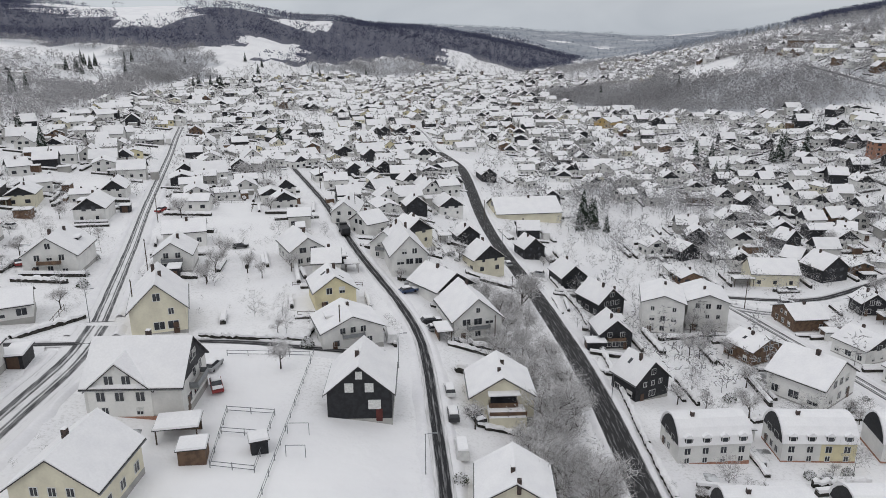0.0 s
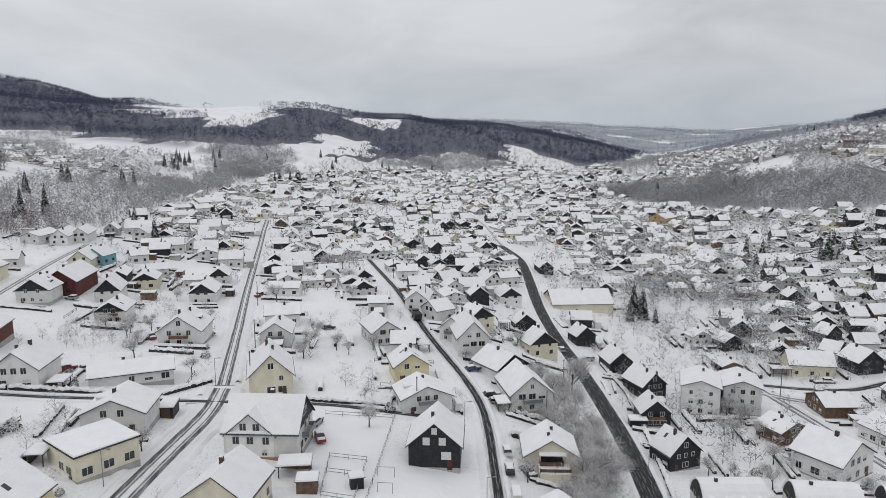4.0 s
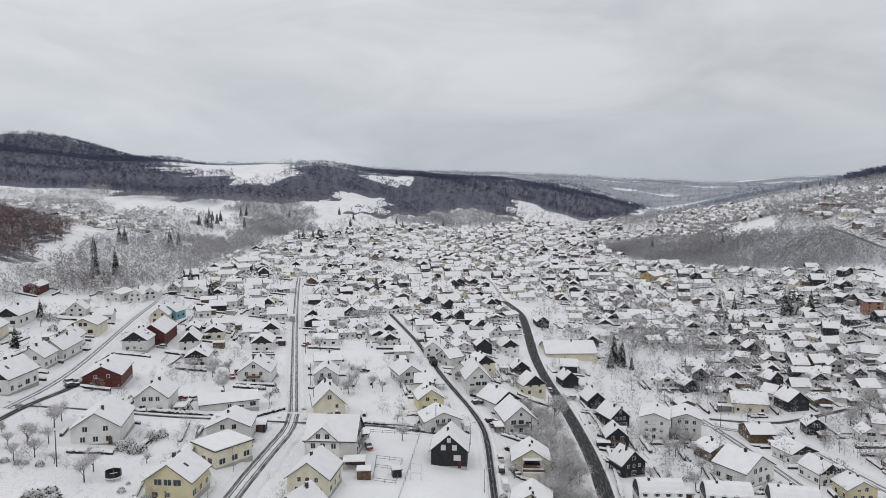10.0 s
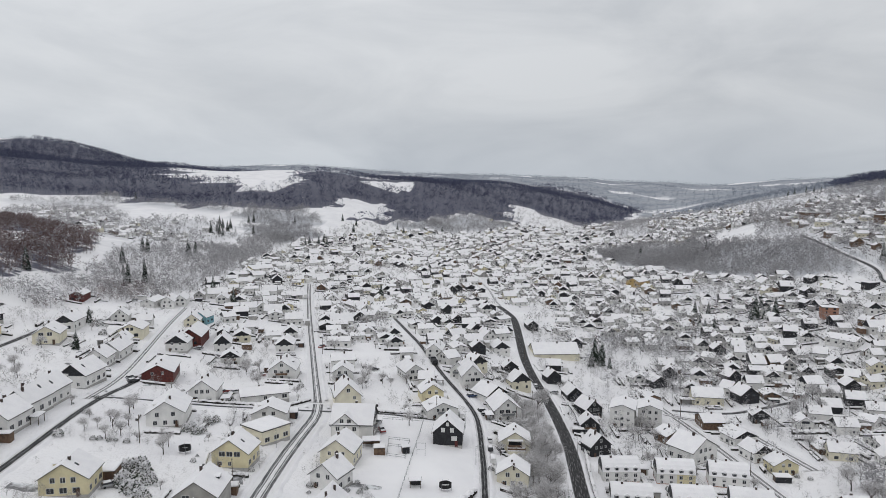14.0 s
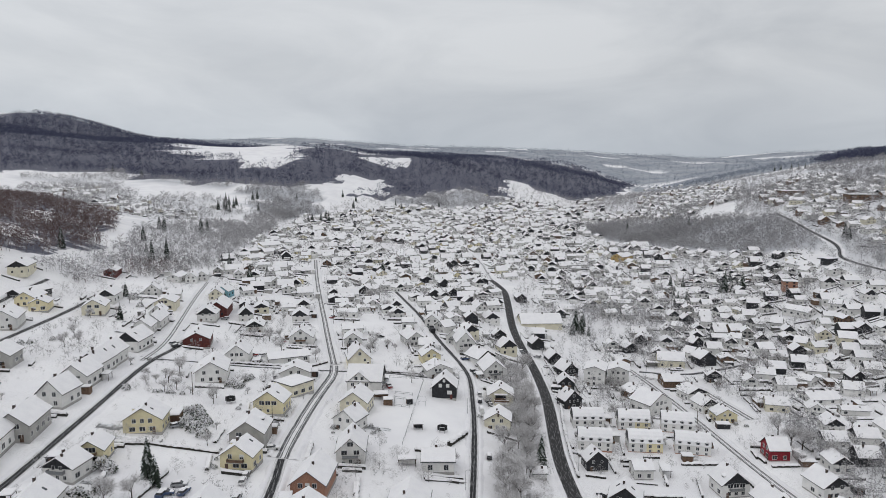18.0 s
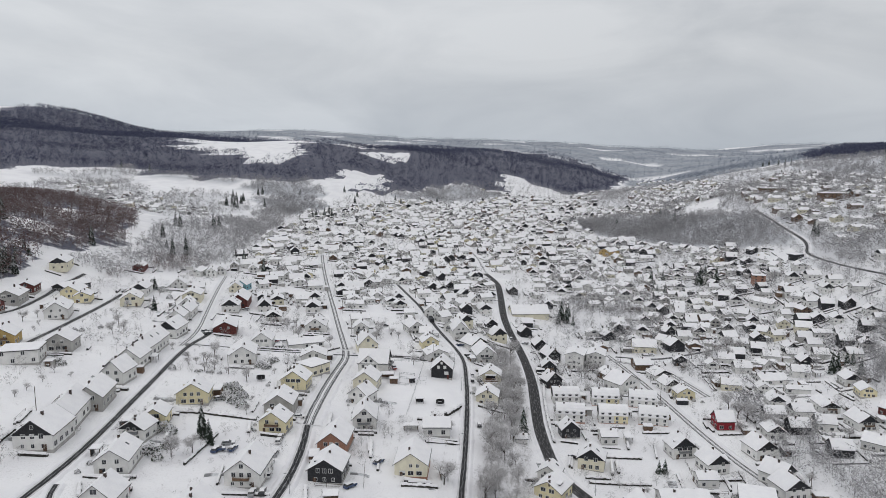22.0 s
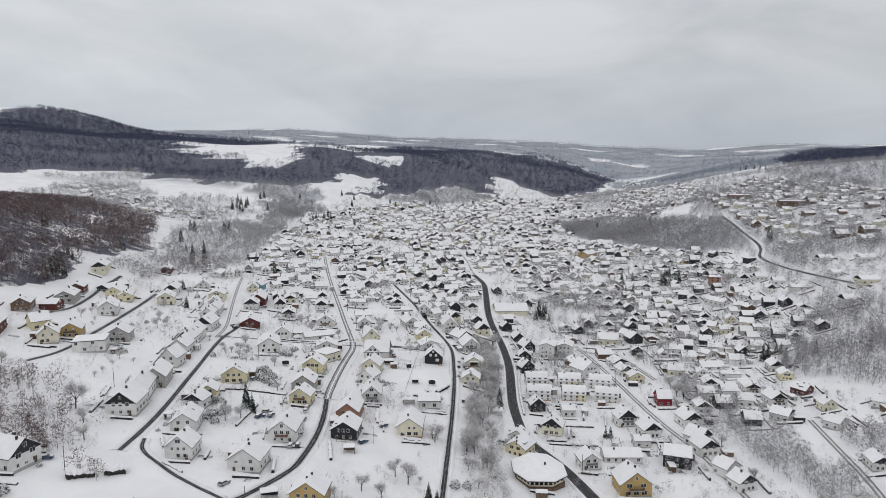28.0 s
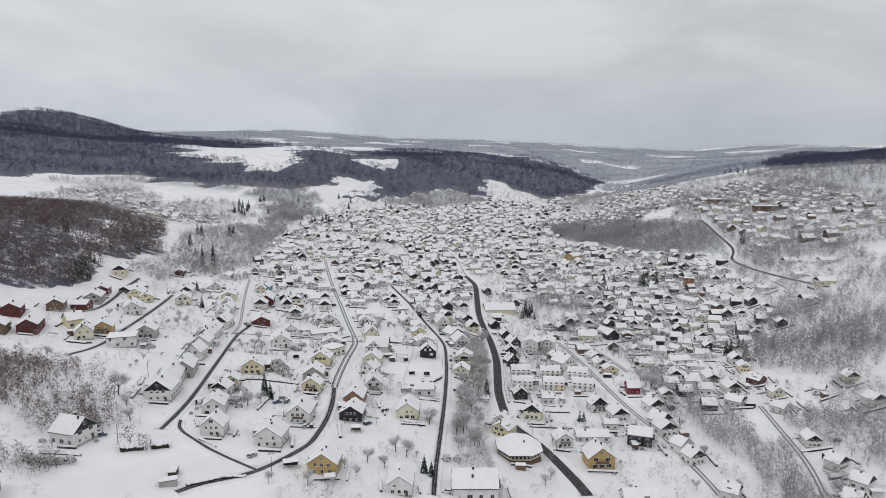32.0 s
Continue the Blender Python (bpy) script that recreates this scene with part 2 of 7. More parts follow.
ASPHALT = road_material("wet_asphalt", (0.034, 0.033, 0.035), ((0.0, 0.75), (0.07, 0.05), (0.45, 0.0), (0.5, 0.08), (0.55, 0.0), (0.93, 0.05), (1.0, 0.75)), bias=0.03)
ASPHALT_SNOW = road_material("slushy_asphalt", (0.026, 0.026, 0.029), ((0.0, 0.9), (0.17, 0.8), (0.26, 0.05), (0.4, 0.0), (0.5, 0.22), (0.6, 0.0), (0.74, 0.05), (0.83, 0.8), (1.0, 0.9)), bias=0.05, wander=0.2)
SLUSH = road_material("snowy_road", (0.075, 0.075, 0.08), ((0.0, 1.0), (0.20, 0.95), (0.25, -0.2), (0.33, 0.05), (0.36, 0.7), (0.40, -0.15), (0.45, 0.9), (0.55, 0.9), (0.59, -0.15), (0.64, 0.65), (0.68, -0.2), (0.76, 0.0), (0.80, 0.95), (1.0, 1.0)), 0.7, bias=-0.08, wander=0.08)


# ---- ground ----
SECTIONS = {}


def section(y, *pairs):
    """A cut across the valley at y: x and height in turn."""
    SECTIONS[y] = (pairs[::2], pairs[1::2])


section(-450, -1500, 200, -600, 95, -330, 52, -240, 38, -150, 26, -100, 17, -60, 11, -20, 4, 10, -2, 35, -8, 60, -11, 110, -12, 160, -6, 200, 4, 260, 24, 340, 48, 600, 95, 1500, 190)
section(-140, -1500, 200, -600, 100, -330, 52, -240, 33, -150, 18, -110, 12.5, -60, 7, -20, 2, 5, -2, 20, -6, 35, -9, 60, -12, 110, -14, 165, -12, 200, 2, 260, 24, 340, 48, 600, 95, 1500, 190)
section(0, -1500, 210, -600, 110, -420, 80, -330, 55, -260, 30, -200, 20, -140, 15, -100, 10.5, -70, 6.5, -40, 1.5, -10, 0, 6, -4, 17, -9, 30, -13.5, 45, -15, 110, -15.5, 185, -12, 215, 0, 260, 18, 340, 45, 600, 95, 1500, 190)
section(130, -1500, 210, -600, 120, -420, 90, -330, 60, -280, 38, -240, 22, -200, 16, -140, 9, -115, 4.5, -60, 1, -20, 0.5, 4, -4.5, 15, -11, 28, -14, 45, -16.5, 110, -17, 190, -16, 215, -8, 260, 8, 340, 35, 600, 90, 1500, 190)
section(300, -1500, 120, -600, 66, -420, 54, -330, 42, -260, 24, -200, 13, -160, 7, -100, -2, -20, -4, 24, -10, 60, -14, 130, -13, 208, 0, 255, 18, 330, 38, 450, 60, 700, 95, 1500, 190)
section(540, -1500, 110, -900, 70, -600, 50, -420, 42, -320, 26, -240, 14, -150, 4, -50, -4, 100, -7, 200, -2, 260, 22, 320, 46, 450, 68, 700, 105, 1500, 190)
section(820, -1500, 130, -1000, 85, -620, 47, -400, 45, -300, 26, -200, 8, -60, -2, 150, -2, 260, 20, 400, 58, 600, 92, 900, 125, 1500, 180)
section(960, -1500, 165, -1000, 100, -800, 78, -651, 68, -560, 58, -450, 60, -370, 62, -300, 50, -230, 36, -160, 16, -40, 2, 150, 0, 280, 20, 430, 55, 650, 96, 950, 132, 1500, 180)
section(1060, -1500, 200, -1100, 135, -800, 98, -700, 98, -560, 92, -464, 93, -370, 94, -260, 62, -160, 26, -40, 5, 150, 1, 300, 20, 450, 52, 700, 100, 1000, 140, 1500, 180)
section(1350, -1600, 190, -1150, 156, -930, 140, -840, 132, -700, 130, -500, 128, -330, 112, -180, 93, -60, 62, 20, 35, 90, 16, 160, 4, 280, 8, 430, 35, 700, 88, 800, 103, 1000, 103, 1500, 122)
section(1750, -2200, 222, -1600, 200, -1320, 168, -1150, 146, -840, 124, -300, 104, -50, 92, 110, 72, 240, 38, 340, 12, 450, 12, 640, 50, 900, 85, 1400, 112)
section(2050, -2600, 268, -1900, 264, -1650, 258, -1480, 234, -1340, 194, -1200, 152, -840, 128, -300, 104, 0, 88, 200, 60, 320, 30, 450, 12, 560, 22, 800, 62, 1400, 112)
section(2500, -2600, 225, -1900, 200, -1300, 160, -900, 140, -200, 112, 200, 90, 480, 52, 620, 30, 780, 50, 1100, 88, 1700, 112, 2500, 120)
section(3400, -3000, 195, -1276, 192, -600, 152, 100, 128, 468, 108, 820, 86, 1060, 58, 1300, 70, 1800, 108, 3000, 128)
section(4300, -3000, 225, -1276, 230, -900, 205, -604, 178, 100, 160, 468, 142, 820, 118, 1400, 92, 1900, 138, 2400, 128, 3000, 140)
YS = np.array(sorted(SECTIONS), float)


def ease(u):
    return u * u * (3 - 2 * u)


def heights(x, y):
    """Ground height at arrays of x and y, gliding from section to section."""
    x, y = np.asarray(x, float), np.asarray(y, float)
    k = np.clip(np.searchsorted(YS, y) - 1, 0, len(YS) - 2)
    u = ease(np.clip((y - YS[k]) / (YS[k + 1] - YS[k]), 0, 1))
    rows = np.stack([sum(np.interp(x + d, *SECTIONS[s]) for d in (-9, -3, 3, 9)) / 4 for s in YS])
    pick = np.arange(x.size).reshape(x.shape)
    flat = rows.reshape(len(YS), -1)
    z = flat[k.ravel(), pick.ravel()] * (1 - u.ravel()) + flat[k.ravel() + 1, pick.ravel()] * u.ravel()
    return z.reshape(x.shape)


def steps(*runs):
    """Grid lines: (start, stop, step) runs joined."""
    return np.unique(np.concatenate([np.arange(a, b, s) for a, b, s in runs]).round(2))


GX = steps((-3000, -1600, 200), (-1600, -520, 40), (-520, -280, 16), (-280, 320, 5), (320, 520, 16), (520, 1600, 40), (1600, 3001, 200))
GY = steps((-900, -450, 50), (-450, -180, 10), (-180, 330, 5), (330, 800, 12), (800, 1900, 28), (1900, 4701, 90))
gxx, gyy = np.meshgrid(GX, GY)
GZ = heights(gxx, gyy)
GZ += np.array([[noise.noise((x * 0.02, y * 0.02, 0.3)) for x in GX] for y in GY]) * 0.5 + np.array([[noise.noise((x * 0.006, y * 0.006, 7.3)) for x in GX] for y in GY]) * np.clip((np.hypot(gxx, gyy) - 500) / 40, 0, 12)


def lie(x, y):
    """Height of the ground's sheet at x, y, single values or arrays."""
    x, y = np.asarray(x, float), np.asarray(y, float)
    i, j = np.clip(np.searchsorted(GX, x) - 1, 0, len(GX) - 2), np.clip(np.searchsorted(GY, y) - 1, 0, len(GY) - 2)
    u, v = (x - GX[i]) / (GX[i + 1] - GX[i]), (y - GY[j]) / (GY[j + 1] - GY[j])
    return (GZ[j, i] * (1 - u) + GZ[j, i + 1] * u) * (1 - v) + (GZ[j + 1, i] * (1 - u) + GZ[j + 1, i + 1] * u) * v


def raw_mesh(name, verts, faces, mats, smooth=False):
    me = bpy.data.meshes.new(name)
    me.from_pydata([tuple(v) for v in verts], [], [tuple(f) for f in faces])
    for m in mats if isinstance(mats, (list, tuple)) else [mats]:
        me.materials.append(m)
    if smooth:
        me.polygons.foreach_set("use_smooth", [True] * len(me.polygons))
    return me


def fast_mesh(name, verts, tris, mat):
    """A mesh of triangles from arrays."""
    verts, tris = np.asarray(verts, np.float32), np.asarray(tris, np.int32)
    me = bpy.data.meshes.new(name)
    me.vertices.add(len(verts))
    me.vertices.foreach_set("co", verts.ravel())
    me.loops.add(tris.size)
    me.loops.foreach_set("vertex_index", tris.ravel())
    me.polygons.add(len(tris))
    me.polygons.foreach_set("loop_start", np.arange(0, tris.size, 3, dtype=np.int32))
    me.materials.append(mat)
    me.update(calc_edges=True)
    return me


def inside(x, y, *pairs):
    """Which of the places lie inside a closed outline of x, y pairs."""
    px, py = np.array(pairs[::2], float), np.array(pairs[1::2], float)
    hit = np.zeros(np.shape(x), bool)
    for i in range(len(px)):
        x0, y0, x1, y1 = px[i - 1], py[i - 1], px[i], py[i]
        if y0 != y1:
            hit ^= ((y0 > y) != (y1 > y)) & (x < (x1 - x0) * (y - y0) / (y1 - y0) + x0)
    return hit


def wooded(x, y):
    """How thickly trees stand at x, y (0 to 1), by kind: dark wood, frosted wood, far wood."""
    x, y = np.asarray(x, float), np.asarray(y, float)
    small = np.hypot(x, y) < 700
    k = np.where(small, 0.35, 1.0)
    wx = x + k * (11 * np.sin(y * 0.055 + x * 0.02) + 7 * np.sin(y * 0.13 - x * 0.07))
    wy = y + k * (11 * np.sin(x * 0.05 - y * 0.02) + 7 * np.sin(x * 0.11 + y * 0.05))
    brown = inside(wx, wy, -700, 100, -480, 15, -300, 25, -272, 48, -266, 74, -262, 114, -280, 160, -278, 211, -266, 246, -282, 285, -318, 330, -330, 375, -380, 388, -480, 470, -560, 520, -660, 520)
    glade = inside(wx, wy, -330, 170, -312, 176, -310, 205, -330, 222, -348, 200) | inside(wx, wy, -400, 300, -360, 290, -340, 310, -350, 335, -400, 345) | inside(wx, wy, -300, 262, -272, 250, -285, 300, -312, 320)
    forest = inside(wx, wy, -1600, 790, -846, 848, -790, 905, -736, 915, -651, 955, -611, 885, -556, 888, -436, 895, -341, 925, -298, 945, -290, 990, -222, 1125, -205, 1050, -187, 975, -114, 1140, -44, 1200, 19, 1200, 20, 1400, 58, 1430, 160, 1290, 245, 1345, 330, 1600, 420, 2000, 300, 2350, -1600, 2350)
    upper = inside(wx, wy, -700, 1225, -654, 1165, -572, 1118, -464, 1022, -373, 1022, -400, 1160, -448, 1290, -610, 1285)
    second = inside(x, wy, -300, 1250, -288, 1222, -186, 1278, -196, 1355)
    behind = (x > -740) & (x < -335) & (y > 1285)
    copse = inside(wx, wy, -245, 905, -222, 915, -195, 950, -190, 1000, -205, 1010, -225, 960)
    right = inside(wx, wy, 580, 860, 640, 800, 1000, 860, 1300, 1400, 900, 1420, 720, 1420, 640, 1240, 590, 1050)
    dark = np.where((brown & ~glade) | copse | right | (forest & ~upper & ~second & ~behind), 1.0, 0.0)
    grey = np.zeros_like(x)
    for thick, ring in ((0.16, (45, 62, 118, 58, 205, 100, 238, 200, 230, 300, 200, 420, 165, 600, 60, 400, 42, 200)),
                        (0.42, (250, 240, 480, 230, 700, 500, 640, 900, 420, 1300, 300, 1350, 190, 1250, 250, 900, 300, 700, 262, 420)),
                        (0.4, (-640, 600, -420, 440, -330, 420, -330, 560, -300, 640, -400, 690, -437, 630, -518, 700, -600, 850, -720, 850)),
                        (1.0, (112, 742, 143, 596, 186, 540, 217, 445, 240, 388, 262, 352, 285, 360, 300, 440, 285, 520, 262, 610, 224, 690, 179, 735)),
                        (0.6, (203, -80, 215, -135, 245, -135, 262, -60, 262, 60, 226, 60, 212, 10)),
                        (0.5, (230, 150, 345, 140, 400, 230, 300, 330, 262, 300, 245, 230)),
                        (0.45, (52, 150, 100, 140, 128, 175, 122, 235, 80, 265, 50, 220)),
                        (0.75, (198, 146, 254, 150, 319, 138, 480, 200, 480, -330, 262, -330, 238, -60, 241, 10, 224, 52, 210, 82, 201, 112)),
                        (1.0, (119, 52, 131, 60, 148, 2, 164, -38, 170, -75, 166, -150, 142, -150, 136, -60, 126, -5)),
                        (1.0, (-186, -62, -160, -70, -143, -97, -146, -113, -178, -122, -235, -110, -235, -60)),
                        (0.30, (-268, 250, -250, 230, -205, 235, -208, 330, -228, 430, -250, 560, -270, 660, -300, 660, -300, 590, -282, 540, -321, 491, -335, 420, -325, 380, -300, 320)),
                        (0.8, (-150, -97, -128, -105, -126, -125, -150, -130, -160, -113)),
                        (0.6, (-162, -140, -142, -144, -120, -150, -118, -158, -150, -166, -166, -156)),
                        (0.6, (-120, -129, -102, -130, -102, -138, -120, -138)),
                        (0.9, (182, -18, 204, -30, 212, -130, 192, -165, 180, -75)),
                        (0.4, (-278, 60, -262, 120, -270, 225, -215, 240, -196, 215, -232, 170, -248, 120, -262, 62)),
                        (0.9, (192, 92, 238, 112, 264, 60, 244, -10, 214, 2, 198, 50)),
                        (1.0, (-410, 850, -349, 930, -293, 880, -250, 740, -262, 640, -300, 640, -335, 690, -340, 800)),
                        (0.95, (-640, 912, -430, 905, -330, 945, -300, 905, -436, 872, -640, 884)),
                        (0.5, (-820, 868, -712, 880, -660, 950, -700, 990, -660, 1000, -620, 930, -640, 860, -720, 850)),
                        (0.9, (-190, 960, -114, 1130, -44, 1190, 20, 1190, 20, 1130, -60, 1060, -150, 940)),
                        (0.6, (62, 182, 74, 186, 78, 262, 66, 270, 58, 240)),
                        (0.6, (100, 700, 170, 740, 230, 690, 330, 720, 260, 800, 120, 780)),
                        (0.35, (205, 285, 240, 300, 238, 330, 222, 380, 205, 350)),
                        (0.6, (262, 323, 284, 360, 366, 305, 344, 255, 306, 270)),
                        (0.45, (300, 560, 330, 640, 420, 760, 520, 900, 480, 640, 400, 560)),
                        (0.85, (475, 600, 560, 585, 640, 560, 670, 1000, 610, 1060, 510, 1010, 470, 760)),
                        (0.75, (470, 560, 700, 520, 900, 640, 560, 630, 520, 650)),
                        (0.5, (180, 900, 250, 850, 300, 1000, 330, 1350, 250, 1340, 190, 1200))):
        grey = np.where(inside(wx, wy, *ring) & (dark == 0), thick, grey)
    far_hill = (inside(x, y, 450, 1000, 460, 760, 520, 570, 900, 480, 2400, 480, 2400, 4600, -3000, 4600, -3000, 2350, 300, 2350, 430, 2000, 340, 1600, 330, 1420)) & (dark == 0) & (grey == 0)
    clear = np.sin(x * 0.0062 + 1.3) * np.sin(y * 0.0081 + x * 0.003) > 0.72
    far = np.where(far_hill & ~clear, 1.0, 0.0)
    return dark, grey, far


def build_ground():
    ny, nx = GZ.shape
    verts = np.stack([gxx.ravel(), gyy.ravel(), GZ.ravel()], 1)
    idx = np.arange(ny * nx).reshape(ny, nx)
    faces = np.stack([idx[:-1, :-1], idx[:-1, 1:], idx[1:, 1:], idx[1:, :-1]], -1).reshape(-1, 4)
    d, g, f = wooded(verts[:, 0], verts[:, 1])
    m = bpy.data.materials.new("snowy_ground")
    m.use_nodes = True
    n, l = m.node_tree.nodes, m.node_tree.links
    b = n["Principled BSDF"]
    b.inputs["Roughness"].default_value = 0.85
    co, att = n.new("ShaderNodeTexCoord"), n.new("ShaderNodeAttribute")
    att.attribute_name = "wood_floor"

    def tex(scale, detail, lo, hi, c0, c1):
        t, r = n.new("ShaderNodeTexNoise"), n.new("ShaderNodeValToRGB")
        t.inputs["Scale"].default_value, t.inputs["Detail"].default_value = scale, detail
        l.new(co.outputs["Object"], t.inputs["Vector"])
        l.new(t.outputs["Fac"], r.inputs[0])
        r.color_ramp.elements[0].position, r.color_ramp.elements[0].color = lo, (*c0, 1)
        r.color_ramp.elements[1].position, r.color_ramp.elements[1].color = hi, (*c1, 1)
        return t, r

    _, soft = tex(0.05, 6, 0.35, 0.62, (0.82, 0.81, 0.83), (0.895, 0.885, 0.895))
    _, tuft = tex(2.2, 9, 0.50, 0.66, (0, 0, 0), (0.26, 0.26, 0.26))
    _, zone = tex(0.06, 5, 0.40, 0.58, (0.15, 0.15, 0.15), (1, 1, 1))
    _, floor_tone = tex(0.35, 7, 0.38, 0.58, (0.93, 0.93, 0.93), (1, 1, 1))
    grass = n.new("ShaderNodeMix")
    grass.data_type = "RGBA"
    amount = n.new("ShaderNodeMath")
    amount.operation = "MULTIPLY"
    l.new(tuft.outputs["Color"], amount.inputs[0])
    zone_amount, att_rough = n.new("ShaderNodeMath"), n.new("ShaderNodeAttribute")
    att_rough.attribute_name = "rough_grass"
    zone_amount.operation = "MULTIPLY"
    l.new(zone.outputs["Color"], zone_amount.inputs[0])
    l.new(att_rough.outputs["Fac"], zone_amount.inputs[1])
    l.new(zone_amount.outputs[0], amount.inputs[1])
    l.new(amount.outputs[0], grass.inputs[0])
    l.new(soft.outputs["Color"], grass.inputs[6])
    grass.inputs[7].default_value = (0.27, 0.255, 0.235, 1)
    # Dark blue-grey floor, toned like the twigs so gaps between trees don't show.
    floor_mix, floor_amount = n.new("ShaderNodeMix"), n.new("ShaderNodeMath")
    floor_mix.data_type, floor_amount.operation = "RGBA", "MULTIPLY"
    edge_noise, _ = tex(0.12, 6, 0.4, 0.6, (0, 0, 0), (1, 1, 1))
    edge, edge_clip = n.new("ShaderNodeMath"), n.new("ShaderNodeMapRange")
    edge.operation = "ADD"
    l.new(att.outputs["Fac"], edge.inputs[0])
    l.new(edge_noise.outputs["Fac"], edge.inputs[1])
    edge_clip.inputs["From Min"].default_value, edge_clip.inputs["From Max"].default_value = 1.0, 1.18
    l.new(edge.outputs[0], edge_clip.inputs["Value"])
    l.new(edge_clip.outputs[0], floor_amount.inputs[0])
    l.new(floor_tone.outputs["Color"], floor_amount.inputs[1])
    l.new(floor_amount.outputs[0], floor_mix.inputs[0])
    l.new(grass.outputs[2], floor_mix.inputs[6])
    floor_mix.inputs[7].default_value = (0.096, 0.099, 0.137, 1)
    # Haze painted pale blue-grey over far woods; nearby it only greys the brush.
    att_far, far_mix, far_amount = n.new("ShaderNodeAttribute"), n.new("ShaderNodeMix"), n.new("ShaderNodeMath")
    att_far.attribute_name = "haze_and_brush"
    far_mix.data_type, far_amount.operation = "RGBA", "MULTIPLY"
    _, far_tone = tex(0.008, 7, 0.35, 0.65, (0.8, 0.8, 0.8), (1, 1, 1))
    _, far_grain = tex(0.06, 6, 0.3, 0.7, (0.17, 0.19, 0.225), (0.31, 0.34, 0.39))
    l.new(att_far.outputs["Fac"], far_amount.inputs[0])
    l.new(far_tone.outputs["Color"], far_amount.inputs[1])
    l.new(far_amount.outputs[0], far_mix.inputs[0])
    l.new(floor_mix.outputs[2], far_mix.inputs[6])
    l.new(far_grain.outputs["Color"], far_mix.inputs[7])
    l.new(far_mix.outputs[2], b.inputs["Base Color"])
    nb, bp = n.new("ShaderNodeTexNoise"), n.new("ShaderNodeBump")
    nb.inputs["Scale"].default_value, nb.inputs["Detail"].default_value = 0.5, 7
    l.new(co.outputs["Object"], nb.inputs["Vector"])
    l.new(nb.outputs["Fac"], bp.inputs["Height"])
    bp.inputs["Strength"].default_value, bp.inputs["Distance"].default_value = 0.6, 0.5
    l.new(bp.outputs[0], b.inputs["Normal"])
    me = raw_mesh("ground", verts, faces, m, True)
    vx, vy = verts[:, 0], verts[:, 1]
    a = me.attributes.new("wood_floor", "FLOAT", "POINT")
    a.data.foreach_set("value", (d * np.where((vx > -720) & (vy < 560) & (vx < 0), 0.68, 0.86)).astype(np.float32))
    town = np.clip((vx + 300) / 60, 0, 1) * np.clip((420 - vx) / 60, 0, 1) * np.clip((1300 - vy) / 200, 0, 1)
    lawn = inside(vx, vy, -25, -20, 1, -20, -2, 34, -25, 34) | inside(vx, vy, -44, -20, -22, -20, -22, 52, -44, 52) | inside(vx, vy, -60, -118, -50, -170, -160, -190, -150, -130, -95, -118) | inside(vx, vy, -128, -62, -62, -60, -62, -78, -128, -80) | inside(vx, vy, -250, 100, -215, 110, -205, 40, -225, 0, -250, 40)
    a = me.attributes.new("rough_grass", "FLOAT", "POINT")
    a.data.foreach_set("value", np.where(lawn, 0.0, town).astype(np.float32))
    a = me.attributes.new("haze_and_brush", "FLOAT", "POINT")
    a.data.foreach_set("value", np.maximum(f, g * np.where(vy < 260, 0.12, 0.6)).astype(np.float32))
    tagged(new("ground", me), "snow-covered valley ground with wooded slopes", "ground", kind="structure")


build_ground()


# ---- shapes ----
class Shape:
    """Vertices and faces of one part, put together from boxes, prisms and tubes."""

    def __init__(self):
        self.v, self.f = [], []

    def add(self, verts, faces):
        k = len(self.v)
        self.v += [tuple(p) for p in verts]
        self.f += [tuple(i + k for i in f) for f in faces]
        return self

    def box(self, x0, x1, y0, y1, z0, z1, taper=0.0):
        t = taper
        return self.add([(x0, y0, z0), (x1, y0, z0), (x1, y1, z0), (x0, y1, z0), (x0 + t, y0 + t, z1), (x1 - t, y0 + t, z1), (x1 - t, y1 - t, z1), (x0 + t, y1 - t, z1)],
                        [(0, 3, 2, 1), (4, 5, 6, 7), (0, 1, 5, 4), (1, 2, 6, 5), (2, 3, 7, 6), (3, 0, 4, 7)])

    def prism(self, outline, x0, x1):
        """An outline in (y, z), counter-clockwise seen from +x, pulled from x0 to x1."""
        k = len(outline)
        return self.add([(x0, *p) for p in outline] + [(x1, *p) for p in outline],
                        [tuple(range(k))[::-1], tuple(range(k, 2 * k))] + [(i, (i + 1) % k, k + (i + 1) % k, k + i) for i in range(k)])

    def tube(self, a, b, ra, rb, n=5):
        a, b = Vector(a), Vector(b)
        d = (b - a).normalized()
        s = d.orthogonal().normalized()
        t = d.cross(s)
        ring = [(math.cos(2 * math.pi * i / n), math.sin(2 * math.pi * i / n)) for i in range(n)]
        return self.add([a + (s * c + t * q) * ra for c, q in ring] + [b + (s * c + t * q) * rb for c, q in ring],
                        [(i, (i + 1) % n, n + (i + 1) % n, n + i) for i in range(n)] + [tuple(range(n, 2 * n))])

    def mesh(self, name, mat, smooth=False):
        return raw_mesh(name, self.v, self.f, mat, smooth)


def part(name, shape, mat, parent, label="", m=None):
    """Links a Shape, or a mesh made before, as one part under its thing."""
    ob = new(name, shape.mesh(name, mat) if isinstance(shape, Shape) else shape)
    ob.parent = parent
    if m is not None:
        ob.matrix_basis = m
    return tagged(ob, label)


# ---- roads ----
ROADS, BANKS = [], []


